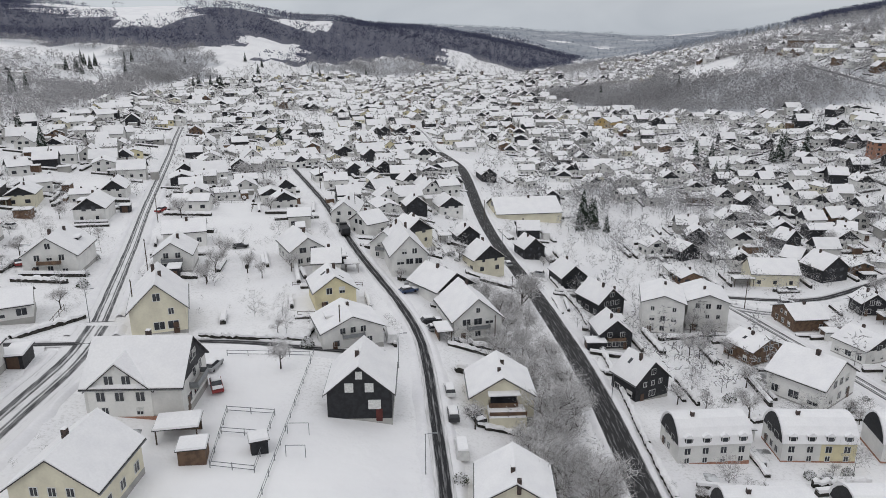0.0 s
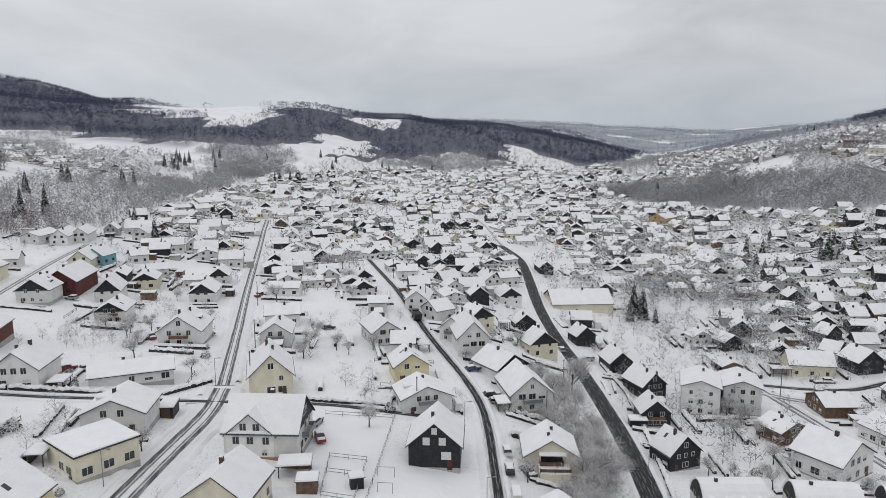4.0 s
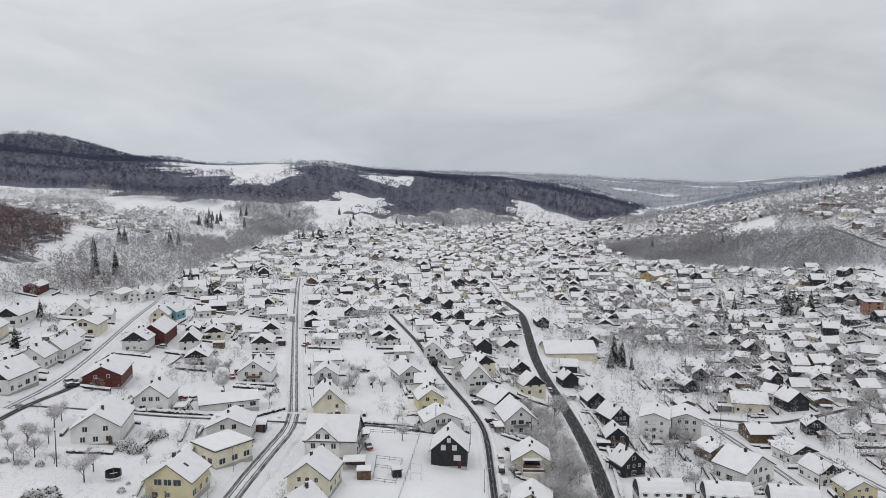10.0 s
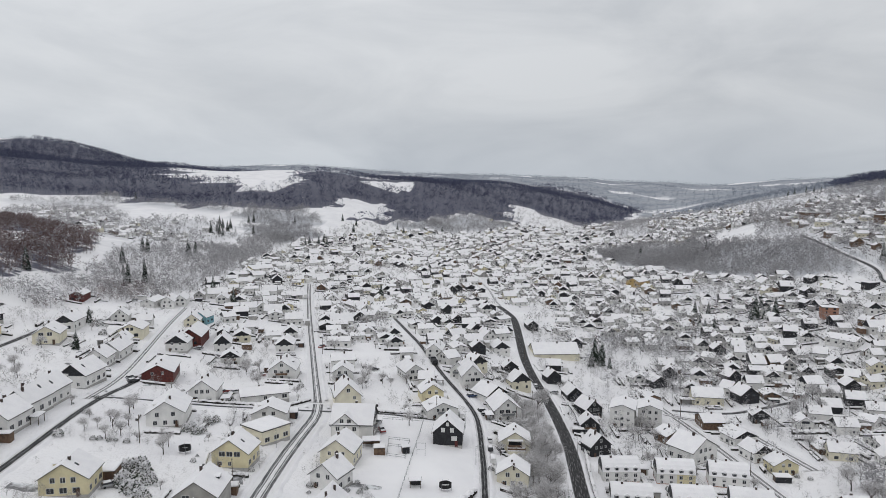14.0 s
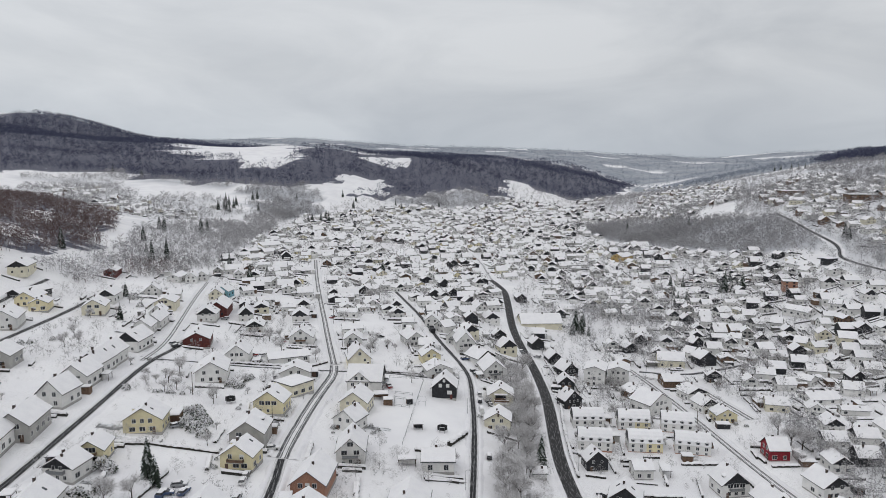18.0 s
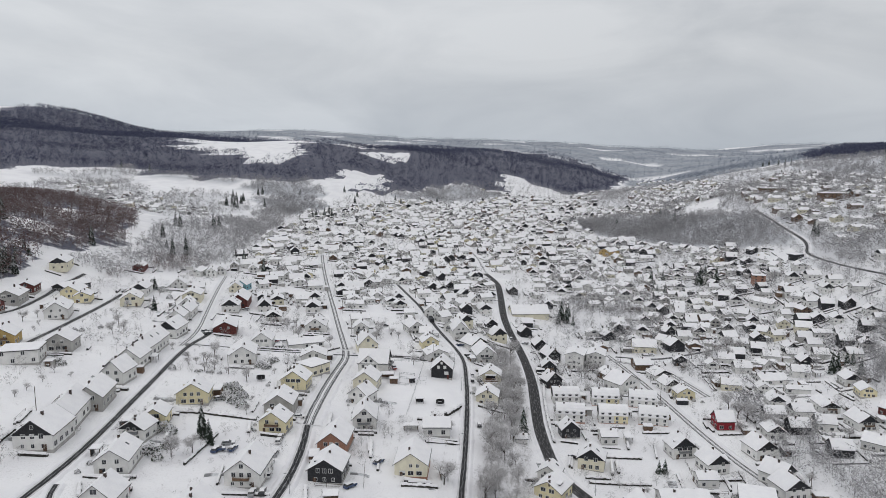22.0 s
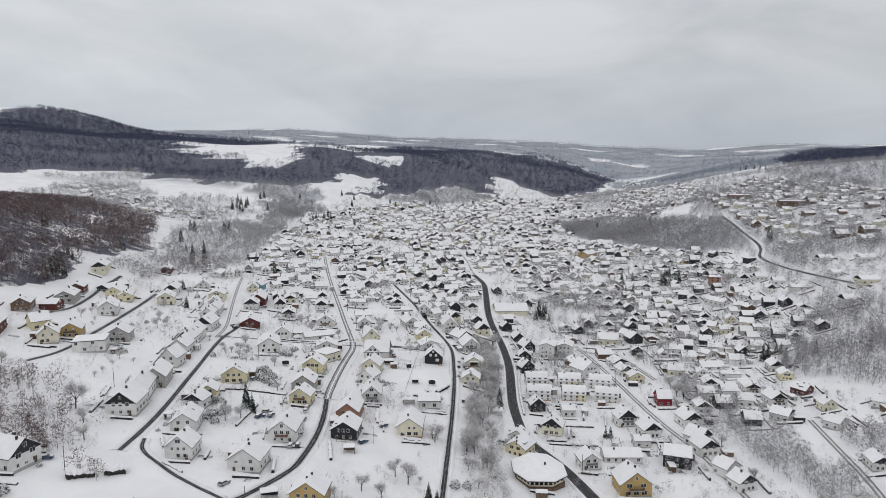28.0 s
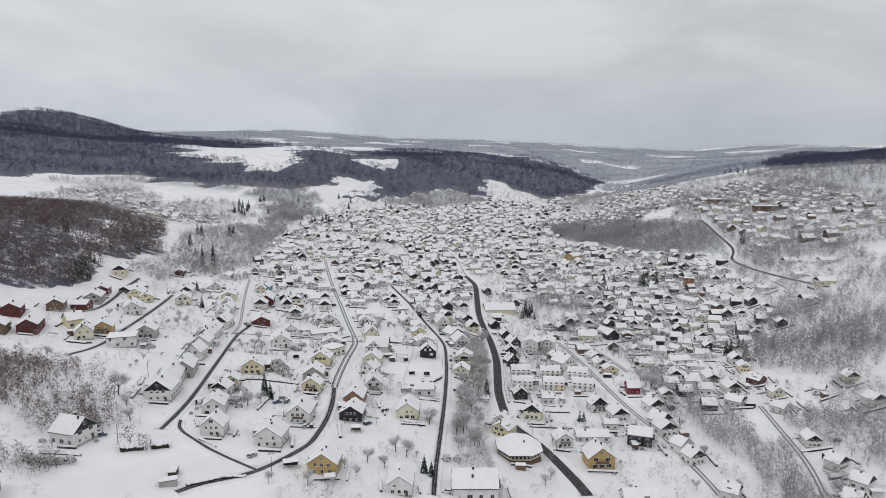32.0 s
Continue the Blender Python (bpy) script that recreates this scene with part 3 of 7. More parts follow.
def road(name, label, width, mat, *pairs, bank=0.35):
    """A road along a line of x, y pairs, laid on the ground, with cleared snow piled along both edges."""
    p = np.array(pairs, float).reshape(-1, 2)
    for _ in range(3):
        q = np.empty((2 * len(p) - 2, 2))
        q[0::2], q[1::2] = p[:-1] * 0.75 + p[1:] * 0.25, p[:-1] * 0.25 + p[1:] * 0.75
        p = np.vstack([p[:1], q, p[-1:]])
    s = np.r_[0, np.cumsum(np.hypot(*np.diff(p, axis=0).T))]
    t = np.arange(0, s[-1], 2.5)
    p = np.stack([np.interp(t, s, p[:, k]) for k in (0, 1)], 1)
    ROADS.append((p, width))
    d = np.gradient(p, axis=0)
    d /= np.hypot(*d.T)[:, None] + 1e-9
    side = np.stack([d[:, 1], -d[:, 0]], 1)
    n, cols = len(p), (0.0, 0.08, 0.5, 0.92, 1.0)
    verts, faces, uvs = [], [], []
    for u in cols:
        q = p + side * (u - 0.5) * width
        verts.append(np.c_[q, lie(q[:, 0], q[:, 1]) + 0.16 - 0.05 * (abs(u - 0.5) * 2) ** 2])
        uvs.append(np.c_[np.full(n, u), t])
    verts, uvs = np.concatenate(verts), np.concatenate(uvs)
    for c in range(len(cols) - 1):
        faces += [(c * n + i, (c + 1) * n + i, (c + 1) * n + i + 1, c * n + i + 1) for i in range(n - 1)]
    me = raw_mesh(name, verts, faces, mat, True)
    layer = me.uv_layers.new(name="lane")
    loops = np.zeros(len(me.loops), np.int32)
    me.loops.foreach_get("vertex_index", loops)
    layer.data.foreach_set("uv", uvs[loops].ravel().astype(np.float32))
    tagged(new(name, me), label, "road", kind="structure")
    if bank:
        BANKS.append((p, side, width, bank))


def pile_banks():
    """Cleared snow along every road edge, broken where another road joins."""
    for number, (p, side, width, bank) in enumerate(BANKS):
        n = len(p)
        others = [(q, w) for k, (q, w) in enumerate(ROADS) if k != number]
        sh_v, sh_f = [], []
        rnd = random.Random(number + 1)
        for sgn in (-1, 1):
            k = len(sh_v)
            for i in range(n):
                h, w = bank * rnd.uniform(0.5, 1.3), rnd.uniform(0.9, 1.5)
                for o, z in ((-0.05, 0.05), (w * 0.35, h), (w * 0.75, h * 0.8), (w * 1.3, -0.1)):
                    q = p[i] + side[i] * sgn * (width / 2 + o)
                    sh_v.append((q[0], q[1], lie(q[0], q[1]) + 0.1 + z))
            free = []
            for i in range(n):
                e = p[i] + side[i] * sgn * (width / 2 + 0.5)
                free.append(all(np.min(np.hypot(q[:, 0] - e[0], q[:, 1] - e[1])) > w / 2 + 0.7 for q, w in others))
            for i in range(n - 1):
                if not (free[i] and free[i + 1]):
                    continue
                for j in range(3):
                    a = k + i * 4 + j
                    sh_f.append((a, a + 1, a + 5, a + 4) if sgn > 0 else (a, a + 4, a + 5, a + 1))
        tagged(new("snow_bank", raw_mesh("snow_bank", sh_v, sh_f, SNOW, True)), "low bank of cleared snow along both road edges", "snow bank", kind="structure")


road("main_road", "wet black asphalt main road swept of snow", 5.4, ASPHALT, 2.0, 340.0, 9.4, 318.0, 13.4, 300.0, 15.2, 262.0, 16.4, 226.4, 17.9, 188.1, 21.6, 156.9, 26.2, 128.6, 29.4, 102.7, 31.1, 79.5, 31.9, 59.1, 31.6, 13.6, 33.2, -9.3, 36.6, -35.9, 44.5, -50.0, 52.1, -66.9, 59.3, -88.1, 64.4, -103.6, 66.6, -113.1)
road("side_street", "snow-covered lane between the upper houses", 2.4, SLUSH, -25.9, 504.5, -8.0, 425.2, -1.0, 363.0, 4.0, 338.0)
road("middle_street", "narrow street with slushy wheel tracks", 3.1, ASPHALT_SNOW, -69.7, 272.2, -52.8, 222.1, -38.9, 178.0, -29.5, 144.9, -20.8, 116.5, -13.6, 97.4, -7.2, 80.1, -3.9, 68.9, -2.1, 59.1, -0.8, 43.9, 0.7, 23.9, 1.7, 6.9, 3.0, -31.1, 3.6, -71.3, 4.1, -107.0, 4.6, -126.7, 5.2, -136.2)
road("west_street", "snowy street with dark wheel tracks", 4.9, SLUSH, -152.6, 362.4, -137.1, 306.6, -109.2, 212.7, -89.0, 146.8, -78.5, 112.6, -69.2, 82.4, -61.8, 58.5)
road("west_street", "wide snowy street with several dark wheel tracks", 6.6, SLUSH, -61.8, 58.5, -58.5, 43.8, -57.9, 22.9, -57.2, 0.1, -55.5, -26.1, -53.9, -39.1)
road("side_street", "narrow residential street with slushy wheel tracks", 3.6, ASPHALT_SNOW, -53.9, -39.1, -49.9, -61.4, -48.0, -81.6, -48.2, -99.9, -49.0, -111.2, -58.0, -131.7, -64.5, -141.7, -77.7, -152.1, -83.5, -160.8)
road("side_street", "narrow residential street with slushy wheel tracks", 2.7, ASPHALT_SNOW, -132.8, 29.8, -112.0, 36.6, -94.4, 39.0, -76.7, 45.3, -64.3, 48.7, -39.8, 56.6, -18.3, 53.5, -7.8, 56.0)
road("side_street", "narrow residential street with slushy wheel tracks", 3.0, SLUSH, -183.3, 207.3, -170.1, 160.2, -152.3, 101.4, -135.6, 51.3, -132.1, 26.7)
road("side_street", "narrow residential street with slushy wheel tracks", 3.1, ASPHALT_SNOW, -134.8, 78.2, -129.9, 50.6, -129.6, 32.5, -125.5, 5.1, -119.1, -36.4, -113.6, -70.2, -110.6, -94.8, -109.5, -116.4)
road("side_street", "narrow residential street with slushy wheel tracks", 2.2, ASPHALT_SNOW, -62.3, -136.9, -82.8, -127.4, -92.2, -120.8, -103.4, -112.5, -106.7, -102.5)
road("side_street", "narrow residential street with slushy wheel tracks", 3.3, ASPHALT_SNOW, -248.2, 140.7, -243.9, 107.8, -235.3, 80.0, -228.1, 48.2, -232.2, 32.8)
road("side_street", "narrow residential street with slushy wheel tracks", 3.6, ASPHALT_SNOW, -210.9, 117.3, -198.5, 51.5, -192.8, 11.6, -187.7, -23.2, -193.5, -43.7)
road("side_street", "side street with white snow between dark wheel tracks", 4.6, SLUSH, 78.1, 128.3, 87.0, 90.1, 94.1, 45.9, 100.0, 9.6, 107.1, -20.2, 111.8, -34.3, 116.8, -68.1, 120.1, -91.0, 121.2, -106.0)
road("side_street", "side street with white snow between dark wheel tracks", 5.0, SLUSH, 77.6, 119.2, 88.7, 111.1, 103.1, 112.5, 111.1, 79.8, 116.4, 56.4)
road("side_street", "narrow residential street with slushy wheel tracks", 3.7, ASPHALT_SNOW, 82.5, 125.0, 94.0, 122.3, 107.0, 122.4, 118.2, 128.1, 143.7, 142.9)
road("side_street", "narrow residential street with slushy wheel tracks", 3.7, ASPHALT_SNOW, 295.5, 517.6, 286.3, 421.2, 280.3, 356.9, 273.0, 328.3, 260.0, 300.7, 263.8, 259.2, 274.3, 221.8, 292.2, 169.3)
road("side_street", "side street with white snow between dark wheel tracks", 4.5, SLUSH, 174.9, -5.3, 172.7, -29.9, 168.6, -77.3, 162.1, -107.1)
pile_banks()

ALL_ROAD = np.concatenate([p for p, _ in ROADS])


def off_road(x, y):
    return float(np.min(np.hypot(ALL_ROAD[:, 0] - x, ALL_ROAD[:, 1] - y)))


# ---- houses ----
def window_frame_mesh(w, h):
    s = Shape()
    s.box(-w / 2 - 0.07, w / 2 + 0.07, -0.05, 0.07, -0.09, 0.0)
    s.box(-w / 2 - 0.07, w / 2 + 0.07, -0.05, 0.07, h, h + 0.08)
    s.box(-w / 2 - 0.07, -w / 2 + 0.02, -0.05, 0.07, 0, h)
    s.box(w / 2 - 0.02, w / 2 + 0.07, -0.05, 0.07, 0, h)
    s.box(-0.04, 0.04, -0.04, 0.05, 0, h)
    return s.mesh("window_frame", FRAME)


def pane_mesh(w, h):
    return Shape().box(-w / 2, w / 2, -0.05, 0.035, 0, h).mesh("pane", GLASS)


WINDOW = {k: (window_frame_mesh(*k), pane_mesh(*k)) for k in ((1.2, 1.35), (1.8, 1.4), (0.9, 1.1), (1.0, 2.1), (2.4, 1.5))}
SHUT = {k: Shape().box(-k[0] / 2, k[0] / 2, -0.03, 0.05, k[1] * 0.45, k[1]).mesh("roller_shutter", SHUTTER) for k in WINDOW}
PLAIN_WINDOW = {}
for (ww, wh), (fr0, pa0) in WINDOW.items():
    sh = Shape().box(-ww / 2, ww / 2, -0.05, 0.06, 0, wh)
    PLAIN_WINDOW[(ww, wh)] = sh.mesh("window", GLASS)
HOUSES = []


def put_window(house, x, y, z, turn, size, rnd, detail):
    """A window whose outer face looks along local +y turned by turn degrees."""
    fr, pa = WINDOW[size]
    if not detail:
        part("window", PLAIN_WINDOW[size], None, house, m=pose(x, y, z, 0, 0, turn))
        return
    w = part("window", fr, None, house, m=pose(x, y, z, 0, 0, turn))
    part("pane", pa, None, w)
    if detail and rnd.random() < 0.12:
        part("roller_shutter", SHUT[size], None, w)


def roof_slab(L, W, e, r, over, gable, thick, lift, rnd, rows=1):
    """Both planes of a gable roof as one shell; rows above 1 give the snow an uneven surface."""
    s = Shape()
    slope = (r - e) / (W / 2)
    for sg in (-1, 1):
        nx, ny = (max(3, int(L / 1.6)), 4) if rows > 1 else (1, 1)
        top, bot = [], []
        for i in range(nx + 1):
            x = -L / 2 - gable + (L + 2 * gable) * i / nx
            for j in range(ny + 1):
                yy = (W / 2 + over) * j / ny
                z = r - slope * yy + lift
                k = 0.0
                if rows > 1:
                    k = noise.noise((x * 0.5 + r * 7, sg * yy * 0.6, W)) * 0.07
                    edge = i in (0, nx) or j == ny
                    k -= 0.09 if edge else 0.0
                    if j == ny:
                        k += rnd.uniform(-0.04, 0.02)
                top.append((x, sg * yy, z + thick + k))
                bot.append((x, sg * yy, z))
        n1 = ny + 1
        faces = []
        for i in range(nx):
            for j in range(ny):
                a = i * n1 + j
                q = (a, a + n1, a + n1 + 1, a + 1)
                faces.append(q if sg < 0 else q[::-1])
        m = len(top)
        low = []
        for i in range(nx):
            a, b = i * n1 + ny, (i + 1) * n1 + ny
            low.append((a, b, m + b, m + a) if sg < 0 else (b, a, m + a, m + b))
        for j in range(ny):
            a, b = j, j + 1
            low.append((b, a, m + a, m + b))
            a, b = nx * n1 + j, nx * n1 + j + 1
            low.append((a, b, m + b, m + a))
        under = [(m + 0, m + ny, m + nx * n1 + ny, m + nx * n1)]
        s.add(top + bot, faces + low + under)
    return s


KIND = {"w": "white rendered", "c": "cream rendered", "y": "pale yellow rendered", "Y": "ochre yellow", "g": "grey rendered", "b": "brown timber-clad", "k": "dark slate-clad", "r": "dark red timber-clad", "R": "bright red", "u": "turquoise boarded", "o": "red brick"}


TRUE_SIZE = {(-11.4, 36.7): 0.95, (-42.6, 33.6): 1.0, (-52.3, 63.7): 1.0, (-16.6, 60.5): 0.8, (76.4, 67.7): 1.12, (35.5, 213.3): 1.05, (57.6, 105.6): 0.94, (68.8, 106.6): 0.94, (75.5, -79.5): 1.1, (49.9, -23.3): 1.05, (20.4, -124.0): 1.1, (222.2, -3.1): 0.72, (205.7, -6.0): 0.7, (-233.0, -13.0): 1.15, (251.6, 297.9): 0.62, (130.0, 464.7): 1.1, (-8.1, -28.2): 1.15}


def size_of(x, y, base):
    """How large a house stands against its plan: the older rows and the upper streets are built smaller."""
    if (x, y) in TRUE_SIZE:
        return TRUE_SIZE[(x, y)]
    if y > 150:
        return 0.8
    if base == "t":
        return 0.86
    if x > 125:
        return 0.79
    if base == "k" and 25 < x < 50:
        return 0.84
    if x < -165 or (x < -118 and y < 60):
        return 1.06
    return 0.86 if x > 60 and y > 55 else 0.94


def house(x, y, turn, W, L, H, code, extra="", detail=1):
    """A house with its ridge along the turned x axis: walls, roof, snow, chimney, windows, door and what sets it apart."""
    rnd = random.Random(int(x * 31 + y * 17))
    grow = size_of(x, y, "t" if extra == "terr" else code[0])
    HOUSES.append((x, y, max(W, L) / 2 * grow))
    flat = "f" in code
    corners = [lie(x + a * math.cos(radians(turn)) * L / 2, y + a * math.sin(radians(turn)) * L / 2) for a in (-1, 0, 1)]
    z = float(np.mean(corners))
    top = tagged(new("house"), "", "house", "houses of the town")
    top.matrix_basis = pose(x, y, z, 0, 0, turn) @ Matrix.Diagonal((grow, grow, grow, 1))
    base = code[0]
    wall = WALLS[base]
    steep = min(1.0, max(0.42, (H - 3.2) / (W / 2) * 0.72)) if H > 5.5 else 0.4
    r = H
    e = H if flat else H - W / 2 * steep
    storeys = 3 if e > 7 else (2 if e > 4.2 else 1)
    if "k" not in code and base in "wcg" and not flat and extra == "" and H > 6 and rnd.random() < (0.6 if x > 35 else 0.0 if detail else 0.4):
        code = code + "k"
    words = KIND[base] + " house with " + ("a flat snow-covered roof" if flat else "a snow-covered gable roof")
    if "k" in code[1:]:
        words = KIND[base] + " house with dark slate gable and snowy roof"
    if extra == "terr":
        words = "white terraced house block with snowy dormers on the roof"
    if extra == "apt":
        words = "tall white apartment block with low snow-covered gable roof"
        e, r, storeys = H - 1.9, H, 3
    if extra == "cross":
        words = "white rendered house with cross gable and dark slate end"
    if extra == "annex":
        words = "cream rendered house with front terrace annex and snowy roof"
    if extra == "school":
        words = "long low school building on the slope under snow"
    tagged(top, words)
    low = -1.6
    s = Shape()
    barrel = [(W / 2, e), (W / 2 * 0.93, e + (r - e) * 0.36), (W / 2 * 0.74, e + (r - e) * 0.66), (W / 2 * 0.4, e + (r - e) * 0.9), (0, r)]
    barrel += [(-a, b) for a, b in barrel[-2::-1]]
    if extra == "terr":
        e = H - 4.4
        barrel = [(W / 2, e), (W / 2 * 0.87, e + 1.6), (W / 2 * 0.63, e + 2.95), (W / 2 * 0.3, e + 4.05), (0, r)]
        barrel += [(-a, b) for a, b in barrel[-2::-1]]
        s.prism([(-W / 2, low), (W / 2, low)] + barrel, -L / 2, L / 2)
    elif flat:
        s.box(-L / 2, L / 2, -W / 2, W / 2, low, e)
    else:
        s.prism([(-W / 2, low), (W / 2, low), (W / 2, e), (0, r), (-W / 2, e)], -L / 2, L / 2)
    part("wall", s, wall, top)
    # plinth
    p = Shape()
    if detail:
        p.box(-L / 2 - 0.03, L / 2 + 0.03, -W / 2 - 0.03, W / 2 + 0.03, low, 0.35)
    if detail and y < 120:
        part("plinth", p, WALLS["o"] if extra == "terr" or ("b" in code[1:] and base == "c") else WALLS["g"], top)
    over, gab = 0.55, 0.45
    if extra == "terr":
        shell = Shape()
        outer = [(a * 1.04 + (0.25 if a > 0 else -0.25 if a < 0 else 0), b + 0.28) for a, b in barrel]
        shell.prism(outer + [(a * 0.985, b - 0.03) for a, b in barrel[::-1]], -L / 2 - 0.12, L / 2 + 0.12)
        part("roof_snow", shell, ROOF_SNOW, top, "thick layer of snow on a rounded mansard roof")
        for sx in (-1, 1):
            xa, xb = sorted((sx * (L / 2 - 0.05), sx * (L / 2 + 0.06)))
            part("gable_cladding", Shape().prism([(a * 0.985, b - 0.03) for a, b in barrel], xa, xb), WALLS["k"], top, "dark slate cladding")
    elif flat:
        part("roof", Shape().box(-L / 2 - 0.4, L / 2 + 0.4, -W / 2 - 0.4, W / 2 + 0.4, e, e + 0.3), TILE, top)
        part("roof_snow", Shape().box(-L / 2 - 0.3, L / 2 + 0.3, -W / 2 - 0.3, W / 2 + 0.3, e + 0.3, e + 0.52, 0.12), ROOF_SNOW, top, "thick layer of snow")
    else:
        part("roof", roof_slab(L, W, e, r, over, gab, 0.16, 0.02, rnd), TILE, top)
        part("roof_snow", roof_slab(L, W, e, r, over - 0.04, gab - 0.05, 0.26, 0.185, rnd, 4), ROOF_SNOW, top, "thick layer of snow")
        if "k" in code[1:]:
            for sx in (-1, 1):
                g = Shape()
                xa, xb = sorted((sx * L / 2 - sx * 0.05, sx * L / 2 + sx * 0.05))
                cut = e - 0.2
                g.prism([(-W / 2 + 0.02, cut), (W / 2 - 0.02, cut), (W / 2 - 0.02, e), (0, r - 0.02), (-W / 2 + 0.02, e)], xa, xb)
                part("gable_cladding", g, WALLS["k"], top, "dark slate cladding")
        if detail and y < 110 and abs(x) < 62:
            for sy in (-1, 1):
                part("gutter", Shape().box(-L / 2 - gab, L / 2 + gab, sy * (W / 2 + over + 0.06) - 0.06, sy * (W / 2 + over + 0.06) + 0.06, e - over * (r - e) / (W / 2) - 0.06, e - over * (r - e) / (W / 2) + 0.06), GUTTER, top)
    # chimney
    if not flat:
        cx, cy = rnd.uniform(-0.25, 0.25) * L, rnd.choice((-1, 1)) * rnd.uniform(0.3, 1.0)
        ch = part("chimney", Shape().box(cx - 0.35, cx + 0.35, cy - 0.3, cy + 0.3, r - 1.6, r + 1.0), BRICK_CHIMNEY, top)
        if detail and y < 60:
            part("snow_cap", Shape().box(cx - 0.36, cx + 0.36, cy - 0.31, cy + 0.31, r + 1.0, r + 1.14, 0.06), ROOF_SNOW, ch)
        if detail and extra not in ("apt", "dark") and rnd.random() < 0.4:
            ex, ey = cx + rnd.choice((-1, 1)) * L * 0.28, -cy
            part("chimney", Shape().box(ex - 0.28, ex + 0.28, ey - 0.28, ey + 0.28, r - 1.5, r + 0.7), BRICK_CHIMNEY, top)
        if detail and extra == "" and rnd.random() < 0.45:
            slope = (r - e) / (W / 2)
            for sy in (-1, 1):
                if rnd.random() < 0.6:
                    xs, ys = rnd.uniform(-0.3, 0.3) * L, W * rnd.uniform(0.18, 0.3)
                    za, zb = r - slope * (ys - 0.55) + 0.3, r - slope * (ys + 0.55) + 0.3
                    sky = Shape()
                    v = [(xs + a, sy * yy, zz + up) for up in (0.0, 0.17) for a, yy, zz in ((-0.4, ys - 0.55, za), (0.4, ys - 0.55, za), (0.4, ys + 0.55, zb), (-0.4, ys + 0.55, zb))]
                    sky.add(v, [(0, 3, 2, 1), (4, 5, 6, 7), (0, 1, 5, 4), (1, 2, 6, 5), (2, 3, 7, 6), (3, 0, 4, 7)] if sy < 0 else [(0, 1, 2, 3), (7, 6, 5, 4), (4, 5, 1, 0), (5, 6, 2, 1), (6, 7, 3, 2), (7, 4, 0, 3)])
                    part("skylight", sky, GLASS, top, "dark roof window free of snow")
    # windows on the sides that can be seen from the south
    floor_h = 2.75
    c, sn = math.cos(radians(turn)), math.sin(radians(turn))
    out_dir = Vector((-x + 8, -230 - y)).normalized()
    kinds = [(1.2, 1.35), (1.2, 1.35), (1.8, 1.4), (0.9, 1.1)]
    if extra == "dark":
        for yy, z0, size in ((0.0, 7.2, (0.9, 1.1)), (-1.55, 5.0, (1.2, 1.35)), (1.55, 5.0, (1.2, 1.35)), (2.3, 2.1, (1.8, 1.4))):
            wdw = part("window", WINDOW[size][0], None, top, m=pose(-L / 2 - 0.02, yy * -1, z0, 0, 0, 90))
            part("roller_shutter", Shape().box(-size[0] / 2, size[0] / 2, -0.05, 0.045, 0, size[1]), SHUTTER, wdw, "closed white roller shutter")
    for sx in (-1, 1):
        facing = Vector((sx * c, sx * sn)).dot(out_dir)
        if facing < 0.15 or extra in ("dark", "annex"):
            continue
        levels = [0.95 + floor_h * k for k in range(storeys)]
        if not flat and r - 2.6 > levels[-1] + 2.0:
            levels.append(levels[-1] + floor_h)
        for li, z0 in enumerate(levels):
            room = W / 2 - 0.9 if z0 + 1.4 < e else (r - z0 - 1.9) / max(0.3, (r - e) / (W / 2)) - 0.5
            if room < 0.1:
                if z0 + 1.3 < r - 0.9:
                    put_window(top, sx * L / 2, 0, z0, -90 * sx, (0.9, 1.1), rnd, detail)
                continue
            count = 1 if room < 1.0 else (2 if room < 3.2 or not detail else 3)
            size = rnd.choice(kinds)
            for k in range(count):
                yy = 0 if count == 1 else -room * 0.62 + 2 * room * 0.62 * k / (count - 1)
                if detail and rnd.random() < 0.12:
                    continue
                put_window(top, sx * L / 2, yy, z0, -90 * sx, size, rnd, detail)
    for sy in (-1, 1):
        facing = Vector((-sy * sn, sy * c)).dot(out_dir)
        if facing < 0.25 or e < 2.9 or (extra == "cross" and sy < 0):
            continue
        if extra == "terr":
            for k in range(4):
                for z0, size in ((0.35, (0.9, 1.1)), (2.25, (1.2, 1.35))):
                    put_window(top, -L / 2 + L * (k + 0.5) / 4, sy * W / 2, z0, 0 if sy > 0 else 180, size, rnd, 1)
            continue
        count = max(2, int(L / (3.2 if detail else 4.6)))
        for st in range(storeys):
            z0 = 0.95 + floor_h * st
            if z0 + 1.35 > e:
                continue
            for k in range(count):
                if rnd.random() < 0.15:
                    continue
                put_window(top, -L / 2 + L * (k + 0.5) / count, sy * W / 2, z0, 0 if sy > 0 else 180, rnd.choice(kinds[:3]), rnd, detail)
    # front door
    side = -1 if -c * out_dir.x - sn * out_dir.y > 0.15 else 1
    if detail and y < 120:
        dz = -0.1
        xd, yd = side * L / 2, rnd.choice((-1, 1)) * W * 0.3
        xa, xb = sorted((xd - side * 0.05, xd + side * 0.07))
        part("door", Shape().box(xa, xb, yd - 0.5, yd + 0.5, dz, dz + 2.1), WALLS["r"] if extra == "dark" else DOOR, top)
